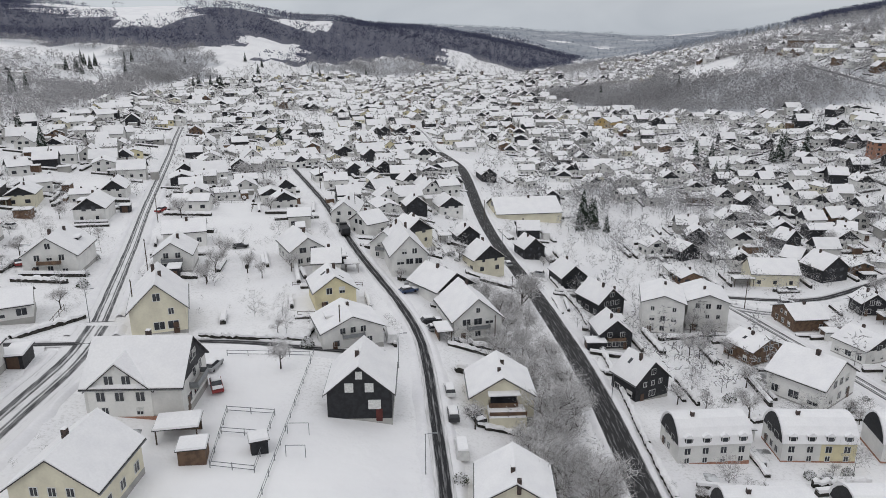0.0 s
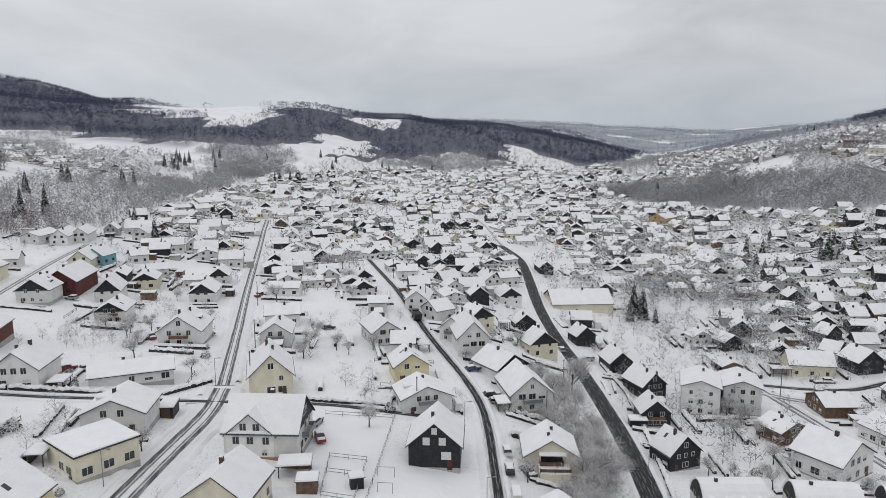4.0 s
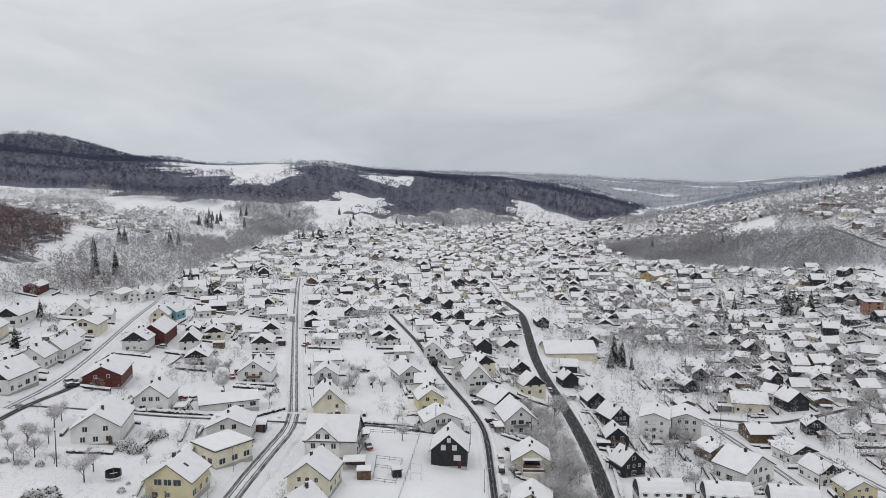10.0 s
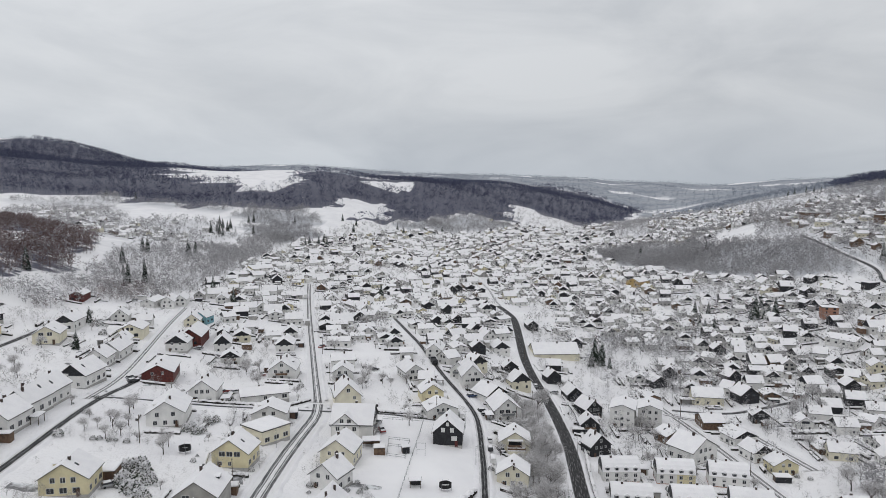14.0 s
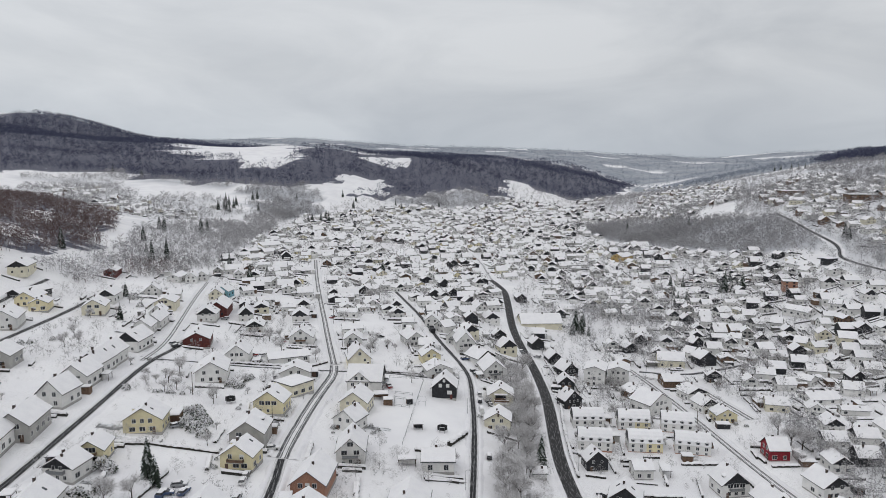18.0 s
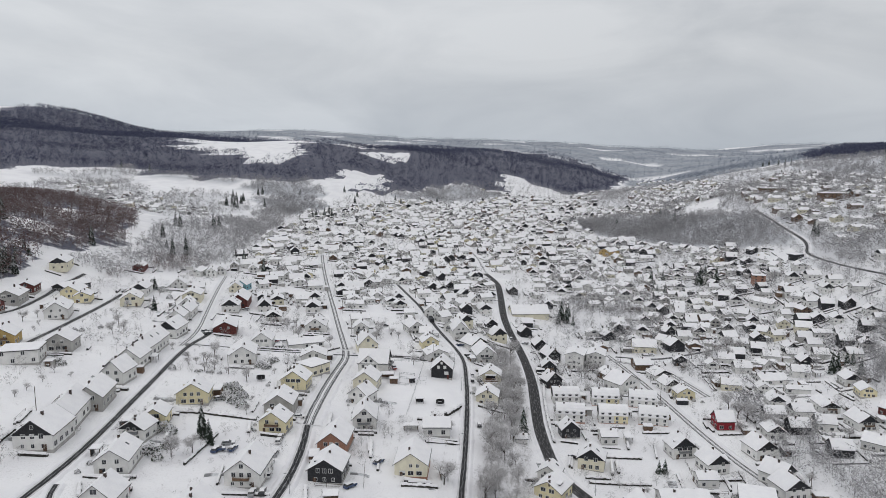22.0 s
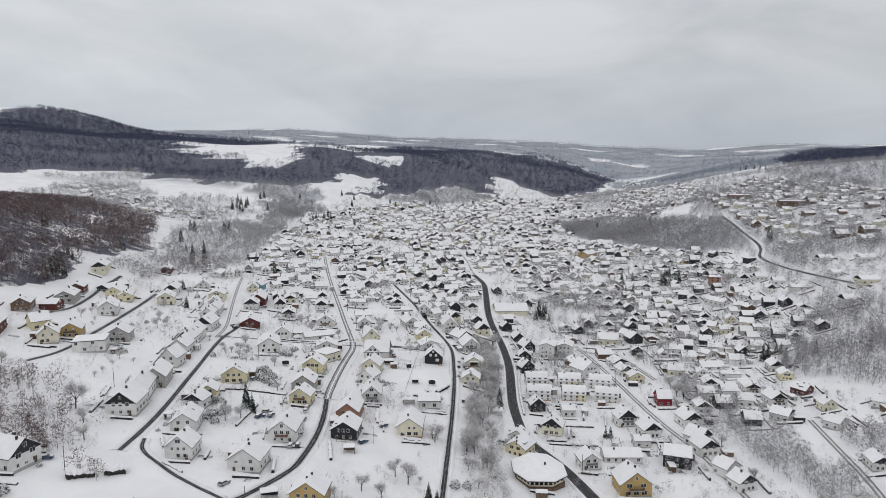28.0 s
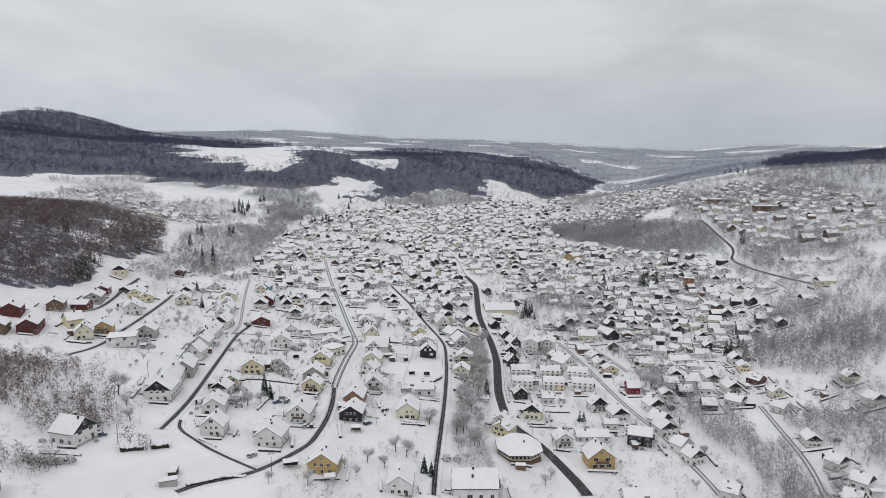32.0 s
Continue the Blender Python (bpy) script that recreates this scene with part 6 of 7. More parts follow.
for sx, sy in ((-292, 367), (-297, 368), (-277, 302), (-239, 238), (-258, 270), (-276, 407), (-280, 431), (-348, 621), (-338, 623), (-339, 650), (-332, 618), (-347, 637), (-237, 658), (-221, 681), (-227, 688), (-250, 891), (174, 296), (181, 291), (187, 299), (203, 101), (201, 103), (217, 85), (143, 319), (154, 324), (235, 623), (291, 360), (290, 351), (61, 208), (64, 217), (-156, 911), (-168, 926), (563, 1244), (577, 1249), (563, 1161), (559, 1119), (559, 1090), (-280, 109), (-277, 113), (-287, 140), (-280, 134), (-280, 122), (-88, 334), (-165, 272), (-202, 140), (-311, 664), (-221, 838), (-101, 992), (114, 721), (233, 694), (170, 666), (141, 297), (140, 282), (147, 285), (58, 209), (61, 200), (65, 195), (-361, 678), (-351, 664), (-345, 674), (-364, 788), (-365, 811), (-672, 943), (-606, 918), (-273, 404), (-313, 844), (-240, 650), (-228, 668), (-226, 881)):
    spruce(sx, sy, 0 if sy < 300 else 1, 0.8 + 0.3 * ((sx * 7 + sy * 3) % 10) / 10, sx * 13 % 360)
for sx, sy, k, size in ((-26, 46, 0, 0.9), (-86, -78, 1, 1.0), (-81, -74, 1, 0.9), (12, -25, 4, 0.9), (14, -62, 4, 0.8), (-13.4, -104.1, 1, 1.0), (-8.3, -107.6, 1, 1.1), (-23, -118.4, 0, 1.0), (-15.8, -120.9, 1, 0.8), (-30.6, -126.1, 3, 1.0), (-25.1, -131.4, 0, 0.8), (-40.8, -143.1, 0, 1.0), (-54.9, -145.3, 3, 1.1), (-2.1, -67.6, 2, 0.8), (17.3, -35.1, 4, 0.9), (12.8, -31.5, 2, 0.9), (49.5, -106.1, 3, 1.2), (52.4, -100, 0, 0.9), (-142.2, -87.6, 4, 1.0), (-124.6, -111.2, 0, 1.0), (-51.3, 87.5, 1, 0.8), (-52, 96.3, 0, 1.0), (-44.5, 96.6, 3, 1.1), (-40.3, 93, 3, 0.9), (6, 36.1, 3, 1.0), (60.1, 84.5, 3, 1.2), (66.7, 84.5, 0, 0.8), (47.4, 62.1, 3, 1.0), (52.8, 61.2, 5, 1.2), (64.5, 70, 3, 1.1), (67.9, 95.5, 0, 0.9), (-168.8, 33.4, 1, 0.9), (-167.1, 40.9, 1, 0.8), (-175.4, 50.6, 0, 1.0), (120.2, 41.4, 2, 0.8), (120.6, 30.2, 4, 0.7), (123.3, 26.6, 2, 0.9), (128.4, 13.1, 4, 0.8), (-155.8, -51.6, 5, 1.0), (-156, -45, 5, 1.1), (-157.1, -34.8, 5, 1.0), (-159.3, -24.3, 3, 0.8)):
    bare_tree(sx, sy, k, size, sx * 37 % 360)
# orchard trees and garden trees beside the streets
for sx, sy, k, size in ((-116.8, 1.1, 3, 0.9), (-108.1, -2.4, 3, 1.0), (-110.9, 6.1, 0, 0.9), (-105.2, 0.7, 3, 1.1), (-107.3, 8.6, 3, 1.0), (-114.8, 4.5, 3, 0.8), (-121.3, 11.2, 5, 1.0), (-112.8, 18.9, 0, 1.0), (-114.2, 24.0, 0, 0.9), (-114.1, 10.4, 3, 0.9), (-99.4, -0.9, 5, 1), (-88.4, -6.8, 0, 0.9), (-89.6, -1.5, 3, 1.0), (133.5, 122.2, 1, 1.0), (142.9, 133.5, 1, 0.9), (146.5, 126.4, 1, 1.0), (151.6, 145.1, 2, 0.8), (158.2, 141.6, 1, 1.0), (143.6, 102.6, 1, 0.9), (134.6, 105.4, 0, 1.0), (125.9, 125.4, 0, 1.0), (116.6, 104.6, 3, 1.0), (101.9, 195.9, 0, 1.0), (89.3, 162.0, 3, 1.1), (63.2, 99.2, 1, 0.8), (58.5, 86.4, 0, 0.9), (65.1, 93.1, 3, 1.0), (138.3, 173.2, 0, 1.0), (164.1, 164.4, 3, 1.0), (123.6, 81.2, 0, 0.9), (-89.8, 72.4, 1, 0.9), (-103.8, 96.5, 0, 1.0), (-51.7, 89.1, 1, 0.7), (-53.0, 106.1, 0, 1.0), (-60.6, 184.8, 2, 0.7), (-76.0, 215.3, 2, 0.8), (-71.8, 227.0, 1, 1.0), (-52.9, 158.0, 1, 0.8), (-62.1, 23.0, 3, 1.0)):
    bare_tree(sx, sy, k, size, sx * 37 % 360)
plant()


def shrubs_by_houses():
    """Evergreen shrubs in the front gardens, a few steps from the walls."""
    rnd, count = random.Random(31), 0
    homes = list(HOUSES)
    rnd.shuffle(homes)
    for hx, hy, hr in homes:
        if not (-160 < hy < 190 and abs(hx) < 200):
            continue
        for _ in range(7):
            a, off = rnd.uniform(0, 6.3), hr + rnd.uniform(1.2, 6.5)
            x, y = hx + off * math.cos(a), hy + off * math.sin(a)
            if count < 240 and off_road(x, y) > 4.2 and clear_of_houses(x, y, 0.8) and not (-24 < x < -4 and -14 < y < 36):
                evergreen(x, y, rnd.randrange(3), rnd.uniform(0.6, 1.3), rnd.uniform(0, 360))
                count += 1


shrubs_by_houses()
# snow-laden evergreen clumps round the lone western house and in the lower gardens
for sx, sy, size in ((-139.7, -154.1, 2.2), (-137, -155, 2.6), (-134.4, -153.4, 2.4), (-131.6, -154.2, 2.7), (-128.8, -152.7, 2.3), (-126, -151.2, 2.6), (-96.4, -60.8, 3.0), (-93.6, -62.4, 2.6), (-98.2, -63.2, 2.4), (8, -102, 2.6), (12.4, -99.2, 2.2), (-23.2, 55.1, 1.6), (58.6, 64, 1.6), (61.8, 66.2, 1.4), (3.2, 20.6, 1.3), (-92.5, -77.8, 3.0), (-90.3, -72.4, 2.6), (-89, -81, 2.2), (-88.5, -27.1, 3.4), (-85.0, -30.0, 3.0), (-80.5, -33.2, 2.8), (-87.3, -19.9, 3.0), (-83.5, -24.0, 2.6), (-164.5, -14.2, 2.4), (-161.5, -15.6, 2.0), (-186.3, 31.3, 1.8), (-183.8, 33.4, 1.6), (-179.2, 41.4, 1.7), (-197.7, 139, 2.6), (-194, 136, 2.2), (-183.8, 121.7, 2.4), (-212.3, 156.9, 2.0), (-110.8, -4.2, 1.1), (-109.2, -3.6, 1.1), (-106.3, -3.6, 1.0), (-104.7, -3.0, 0.9), (-101.4, -2.9, 1.2), (-120.7, -5.2, 2.0), (-90.2, 11.5, 2.2), (-89.9, 14.0, 2.0), (-86.7, 10.9, 2.0), (-85.7, 12.3, 1.8), (-87.2, 20.4, 2.2), (-86.1, 23.6, 1.8), (-90.6, -18.4, 3.0), (-89.7, -16.5, 2.8), (-92.6, -18.6, 2.6), (-129.7, 28.7, 1.2), (-123.9, 13.7, 1.5), (-82.0, 100.8, 1.4), (-74.9, 79.9, 1.6), (-78.2, 87.6, 1.3), (67.6, 99.7, 1.8), (67.2, 112.9, 1.8)):
    evergreen(sx, sy, int(sx + sy) % 3, size, sx * 17 % 360)


# ---- woods, as one mass each ----
def wood_template(rnd, h, twigs, width, spread, low=0.45, limbs=7, reach=0.16):
    """A leafless tree: a slim stem, limbs that rise from it, and a cloud of short twigs round the limbs' ends."""
    v = []
    for k in range(2):
        a, r0 = 1.6 * k + rnd.uniform(0, 6.3), h * 0.012
        v += [(math.cos(a) * r0, math.sin(a) * r0, -0.5), (-math.cos(a) * r0, -math.sin(a) * r0, -0.5), (0, 0, h * 0.85)]
    ends = []
    for k in range(limbs):
        a, u = 2.4 * k + rnd.uniform(-0.5, 0.5), (k + 0.6) / limbs
        z = h * (low + (1 - low) * (0.12 + 0.8 * u))
        wide = spread * h * math.sin(math.pi * (0.16 + 0.72 * u)) * rnd.uniform(0.55, 1.0)
        tip = Vector((math.cos(a) * wide, math.sin(a) * wide, z))
        root = Vector((0, 0, max(h * 0.12, z - wide * 0.9)))
        q = (tip - root).orthogonal().normalized() * h * 0.008
        v += [tuple(root - q), tuple(root + q), tuple(tip)]
        ends.append(tip)
    ends.append(Vector((0, 0, h * 0.92)))
    for _ in range(twigs):
        d = Vector((rnd.gauss(0, 1), rnd.gauss(0, 1), rnd.gauss(0.2, 0.8))).normalized()
        c = ends[rnd.randrange(len(ends))]
        root = c + Vector((rnd.gauss(0, 1), rnd.gauss(0, 1), rnd.gauss(0, 0.8))) * reach * h * 0.55
        root.z = max(root.z, 0.04 * h)
        tip = root + (d + Vector((c.x, c.y, 0.1 * h)) * (1.2 / h)).normalized() * reach * h * rnd.uniform(0.6, 1.3)
        q = (tip - root).orthogonal().normalized() * width / 2
        q.rotate(Matrix.Rotation(rnd.uniform(0, 6.3), 3, (tip - root).normalized()))
        v += [tuple(root - q), tuple(root + q), tuple(tip)]
    return np.array(v, np.float32)


def wood_mass(name, label, mat, pts, heights_m, templates, seed):
    rng = np.random.default_rng(seed)
    chunks = []
    z = lie(pts[:, 0], pts[:, 1])
    pick = rng.integers(0, len(templates), len(pts))
    for k, tpl in enumerate(templates):
        sel = np.where(pick == k)[0]
        if not len(sel):
            continue
        a = rng.uniform(0, 6.3, len(sel))
        s = heights_m[sel] / tpl[:, 2].max()
        c, n = np.cos(a), np.sin(a)
        X = (tpl[None, :, 0] * c[:, None] - tpl[None, :, 1] * n[:, None]) * s[:, None] + pts[sel, 0][:, None]
        Y = (tpl[None, :, 0] * n[:, None] + tpl[None, :, 1] * c[:, None]) * s[:, None] + pts[sel, 1][:, None]
        Z = tpl[None, :, 2] * s[:, None] + z[sel][:, None]
        chunks.append(np.stack([X, Y, Z], -1).reshape(-1, 3))
    v = np.concatenate(chunks)
    me = fast_mesh(name, v, np.arange(len(v)).reshape(-1, 3), mat)
    tagged(new(name, me), label, "woods" if name == "woods" else "bushes", kind="stuff")


def scatter(rng, n, x0, x1, y0, y1, which, power=1.0):
    """Random places inside a wood; nearer ground gets more of them."""
    x, y = rng.uniform(x0, x1, n), y0 + (y1 - y0) * rng.uniform(0, 1, n) ** power
    keep = wooded(x, y)[which] > rng.uniform(0, 1, n)
    if which == 1:
        keep &= np.array([0.74 + 0.9 * noise.noise((a * 0.022, b * 0.022, 5.0)) for a, b in zip(x, y)]) > rng.uniform(0, 1, n)
    p = np.stack([x[keep], y[keep]], 1)
    if which != 1:
        return p
    spots = np.array(HOUSES)
    spots = spots[(spots[:, 0] > x0 - 20) & (spots[:, 0] < x1 + 20)]
    free = np.ones(len(p), bool)
    for hx, hy, hr in spots:
        free &= (p[:, 0] - hx) ** 2 + (p[:, 1] - hy) ** 2 > (hr + 1.0) ** 2
    p = p[free]
    return p[np.array([off_road(a, b) > 4.0 for a, b in p])]


def build_woods():
    rng, rnd = np.random.default_rng(4), random.Random(9)
    tall = [wood_template(rnd, 13, 20, 0.75, 0.28, 0.26, 5, 0.16) for _ in range(6)]
    thick = [wood_template(rnd, 15, 10, 1.5, 0.26, 0.36, 2, 0.24) for _ in range(6)]
    frosty = [wood_template(rnd, 10, 22, 0.75, 0.34, 0.12, 5, 0.17) for _ in range(8)]
    bushy = [wood_template(rnd, 6, 20, 0.55, 0.42, 0.08, 5, 0.17) for _ in range(8)]
    soft = [wood_template(rnd, 5, 60, 0.165, 0.44, 0.12, 9, 0.15) for _ in range(10)]
    grove = [wood_template(rnd, 8, 46, 0.30, 0.36, 0.14, 8, 0.15) for _ in range(10)]
    fine = [wood_template(rnd, 2, 30, 0.11, 0.55, 0.0, 5, 0.22) for _ in range(6)]
    lush = [wood_template(rnd, 5, 230, 0.055, 0.42, 0.14, 14, 0.13) for _ in range(8)]
    dense = [wood_template(rnd, 2, 64, 0.05, 0.50, 0.0, 9, 0.2) for _ in range(6)]
    far = [wood_template(rnd, 14, 5, 2.8, 0.30, 0.2, 1, 0.3) for _ in range(4)]
    mixed = scatter(rng, 3000, -690, -240, 15, 530, 0)
    wood_mass("woods", "frosted trees scattered through the brown wood", GREY_TWIGS, mixed, rng.uniform(6, 11, len(mixed)), frosty, 11)
    near = scatter(rng, 12500, -690, -240, 15, 530, 0)
    wood_mass("woods", "reddish brown leafless wood on the near slope", BROWN_TWIGS, near, rng.uniform(7, 13, len(near)), tall, 1)
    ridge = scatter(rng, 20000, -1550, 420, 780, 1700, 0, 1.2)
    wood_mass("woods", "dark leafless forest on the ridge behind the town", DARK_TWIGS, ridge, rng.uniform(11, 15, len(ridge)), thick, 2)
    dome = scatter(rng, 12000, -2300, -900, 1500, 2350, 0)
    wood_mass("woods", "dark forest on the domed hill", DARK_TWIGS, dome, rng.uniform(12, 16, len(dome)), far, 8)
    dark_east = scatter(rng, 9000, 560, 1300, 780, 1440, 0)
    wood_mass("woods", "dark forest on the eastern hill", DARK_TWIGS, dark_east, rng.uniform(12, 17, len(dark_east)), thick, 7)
    spur = scatter(rng, 20000, 40, 345, -200, 270, 1)
    wood_mass("woods", "frosted leafless trees on the spur and garden plots", GREY_TWIGS, spur, rng.uniform(4.5, 10, len(spur)), grove, 15)
    east = scatter(rng, 26000, 50, 500, 250, 760, 1)
    wood_mass("woods", "frosted leafless wood on the eastern slope", GREY_TWIGS, east, rng.uniform(5, 10.5, len(east)), frosty, 3)
    upper = scatter(rng, 14000, 100, 900, 570, 1360, 1)
    wood_mass("woods", "frosted trees between the houses of the eastern slope", GREY_TWIGS, upper, rng.uniform(6, 12, len(upper)), bushy, 9)
    thicket = scatter(rng, 9000, -240, -100, -170, 230, 1)
    wood_mass("woods", "frosted thicket on the western slope", BROWN_TWIGS, thicket, rng.uniform(4, 8.5, len(thicket)), grove, 16)
    west = scatter(rng, 24000, -300, -140, 150, 680, 1)
    wood_mass("woods", "frosted trees and scrub on the western slope", GREY_TWIGS, west, rng.uniform(4, 9, len(west)), frosty, 4)
    foot = scatter(rng, 40000, -850, 40, 420, 1200, 1)
    wood_mass("woods", "frosted trees round the fields and the hamlet", GREY_TWIGS, foot, rng.uniform(4, 11, len(foot)), bushy, 10)
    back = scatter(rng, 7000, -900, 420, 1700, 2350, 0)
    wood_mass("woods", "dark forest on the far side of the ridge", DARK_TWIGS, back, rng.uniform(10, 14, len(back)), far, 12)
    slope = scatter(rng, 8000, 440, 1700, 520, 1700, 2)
    wood_mass("woods", "frosted forest on the upper eastern hill, tinted with painted haze", FAR_TWIGS, slope, rng.uniform(8, 14, len(slope)), thick, 13)
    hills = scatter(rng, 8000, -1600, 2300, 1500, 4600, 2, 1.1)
    wood_mass("woods", "frosted forest on the distant hills, tinted with painted haze", FAR_TWIGS, hills, rng.uniform(9, 15, len(hills)), far, 5)
    # undergrowth of the wooded bank beside the main road
    n = 900
    by = rng.uniform(-125, 108, n)
    bx = np.interp(by, [-125, -75, 0, 60, 100], [26, 18, 21, 20, 17]) + rng.uniform(-9, 7, n)
    keep = np.array([off_road(a, b) > 5.0 and clear_of_houses(a, b, 0.8) for a, b in zip(bx, by)])
    p = np.stack([bx, by], 1)[keep]
    wood_mass("scrub", "frosted undergrowth on the wooded bank", FROST, p, rng.uniform(1.2, 5.5, len(p)), soft, 14)
    # scrub and garden trees between the houses
    spots = np.array([HOUSES[i][:3] for i in range(len(HOUSES))])
    for n, y0, y1, shapes, lo_h, hi_h, label in ((8500, -175, 260, fine, 0.6, 2.4, "frosted garden bushes between the houses"), (7000, -175, 260, soft, 1.8, 6.5, "frosted fruit trees and shrubs in the near gardens"), (15500, 225, 1340, bushy, 1.5, 9.0, "frosted garden trees and bushes between the distant houses")):
        x, y = rng.uniform(-300, 420, n), rng.uniform(y0, y1, n)
        keep = []
        for a, b in zip(x, y):
            lo, hi = town_edges(b)
            if not lo - 45 < a < hi + 30 or (-44 < a < -2 and -16 < b < 50) or (-130 < a < -50 and -170 < b < -118):
                keep.append(False)
                continue
            clump = noise.noise((a * 0.025, b * 0.025, 2.0))
            keep.append(clump > (-0.3 if shapes is fine else (-0.02 if a < 35 else -0.25) if shapes is soft else -0.4 if a < 60 else -0.7) and bool(np.all(np.hypot(spots[:, 0] - a, spots[:, 1] - b) > spots[:, 2] + 0.4)) and (b > 900 or off_road(a, b) > 4.6))
        p = np.stack([x, y], 1)[np.array(keep)]
        tall_by = lo_h + (hi_h - lo_h) * rng.uniform(0, 1, len(p)) ** 1.6
        close = (p[:, 1] > -60) & (p[:, 1] < 135) & (np.abs(p[:, 0]) < 125) & (shapes is not bushy)
        if close.any():
            wood_mass("scrub", label, BUSH_TWIGS, p[close], tall_by[close], lush if shapes is soft else dense, 17)
        wood_mass("scrub", label, BUSH_TWIGS, p[~close], tall_by[~close], shapes, 6)


build_woods()


# ---- garden hedges, fences, sheds, cars, poles ----
def run_of(x0, y0, x1, y1):
    d = math.hypot(x1 - x0, y1 - y0)
    return d, math.degrees(math.atan2(y1 - y0, x1 - x0))


def hedge(x0, y0, x1, y1, h=1.2, w=0.9):
    """A clipped hedge between two places, following the ground, with a cushion of snow on it."""
    d, turn = run_of(x0, y0, x1, y1)
    rnd = random.Random(int(x0 * 7 + y0 * 3))
    top = tagged(new("hedge"), "dark leafless garden hedge capped with snow", "hedge", "garden hedges")
    z0 = float(lie(x0, y0))
    top.matrix_basis = pose(x0, y0, z0, 0, 0, turn)
    n = max(2, int(d / 0.6))
    body, cap = Shape(), Shape()
    rows = []
    for i in range(n + 1):
        u = i / n
        zz = float(lie(x0 + (x1 - x0) * u, y0 + (y1 - y0) * u)) - z0
        rows.append((d * u, zz, h * rnd.uniform(0.72, 1.12), w * rnd.uniform(0.7, 1.25)))
    for sh, outline in ((body, ((-0.46, None), (-0.55, 0.5), (-0.40, 0.98), (0.40, 0.98), (0.55, 0.5), (0.46, None))), (cap, ((-0.60, 0.62), (-0.56, 0.98), (-0.22, 1.16), (0.22, 1.16), (0.56, 0.98), (0.60, 0.62)))):
        v, f = [], []
        for x, zz, hh, ww in rows:
            v += [(x + rnd.uniform(-0.1, 0.1), ww * (a + rnd.uniform(-0.06, 0.06)), zz - 0.4 if u is None else zz + hh * (u + rnd.uniform(-0.06, 0.06))) for a, u in outline]
        for i in range(n):
            f += [(6 * i + j, 6 * i + 6 + j, 6 * i + 6 + (j + 1) % 6, 6 * i + (j + 1) % 6) for j in range(6)]
        f += [tuple(range(6)), tuple(range(6 * n + 5, 6 * n - 1, -1))]
        sh.add(v, [q[::-1] for q in f])
    part("hedge_body", body, HEDGE, top)
    part("snow_cap", cap, ROOF_SNOW, top)


def fence(x0, y0, x1, y1, h=1.1, mat=None):
    """Posts with two rails between two places."""
    d, turn = run_of(x0, y0, x1, y1)
    z0 = float(lie(x0, y0))
    top = tagged(new("fence"), "dark garden fence standing in the snow", "fence", "garden fences")
    top.matrix_basis = pose(x0, y0, z0, 0, 0, turn)
    n = max(1, round(d / 3.6))
    zs = [float(lie(x0 + (x1 - x0) * i / n, y0 + (y1 - y0) * i / n)) - z0 for i in range(n + 1)]
    post = Shape().box(-0.045, 0.045, -0.045, 0.045, -0.4, h + 0.1).mesh("post", mat or FENCE)
    for i in range(n + 1):
        part("post", post, None, top, m=pose(d * i / n, 0, zs[i]))
    for zr in (0.35, 0.95):
        s = Shape()
        v = [(d * i / n, yy, zs[i] + zr * h + up) for i in range(n + 1) for yy, up in ((-0.02, 0.0), (0.02, 0.0), (0.02, 0.09), (-0.02, 0.09))]
        s.add(v, [(4 * i + k, 4 * i + (k + 1) % 4, 4 * i + 4 + (k + 1) % 4, 4 * i + 4 + k) for i in range(n) for k in range(4)] + [(3, 2, 1, 0), (4 * n, 4 * n + 1, 4 * n + 2, 4 * n + 3)])
        part("rail", s, mat or FENCE, top)


def shed(x, y, turn, w, l, h, code="b", open_front=False):
    """A garage, carport or garden shed with a lean-to roof under snow."""
    z = float(lie(x, y))
    top = tagged(new("shed"), KIND[code] + (" open carport" if open_front else " garden shed or garage") + " under thick snow", "shed", "sheds and garages")
    top.matrix_basis = pose(x, y, z, 0, 0, turn)
    HOUSES.append((x, y, max(w, l) / 2 - 0.5))
    if open_front:
        post = Shape().box(-0.08, 0.08, -0.08, 0.08, -0.6, h).mesh("post", FENCE)
        for a in (-1, 1):
            for b in (-1, 1):
                part("post", post, None, top, m=pose(a * (l / 2 - 0.15), b * (w / 2 - 0.15), 0))
        part("back_wall", Shape().box(-l / 2 + 0.1, l / 2 - 0.1, w / 2 - 0.2, w / 2 - 0.1, -0.6, h), WALLS[code], top)
    else:
        part("wall", Shape().box(-l / 2, l / 2, -w / 2, w / 2, -1.0, h), WALLS[code], top)
        part("door", Shape().box(-l / 2 - 0.05, -l / 2 + 0.02, -w * 0.3, w * 0.3, 0.0, min(2.1, h - 0.15)), DOOR, top)
    part("roof", Shape().box(-l / 2 - 0.25, l / 2 + 0.25, -w / 2 - 0.25, w / 2 + 0.25, h, h + 0.12), TILE, top)
    part("roof_snow", Shape().box(-l / 2 - 0.22, l / 2 + 0.22, -w / 2 - 0.22, w / 2 + 0.22, h + 0.12, h + 0.38, 0.12), ROOF_SNOW, top, "thick layer of snow")


WHEEL = Shape()
WHEEL.tube((0, -0.1, 0), (0, 0.1, 0), 0.32, 0.32, 10)
WHEEL.f.append(tuple(range(9, -1, -1)))
WHEEL = WHEEL.mesh("wheel", RUBBER)


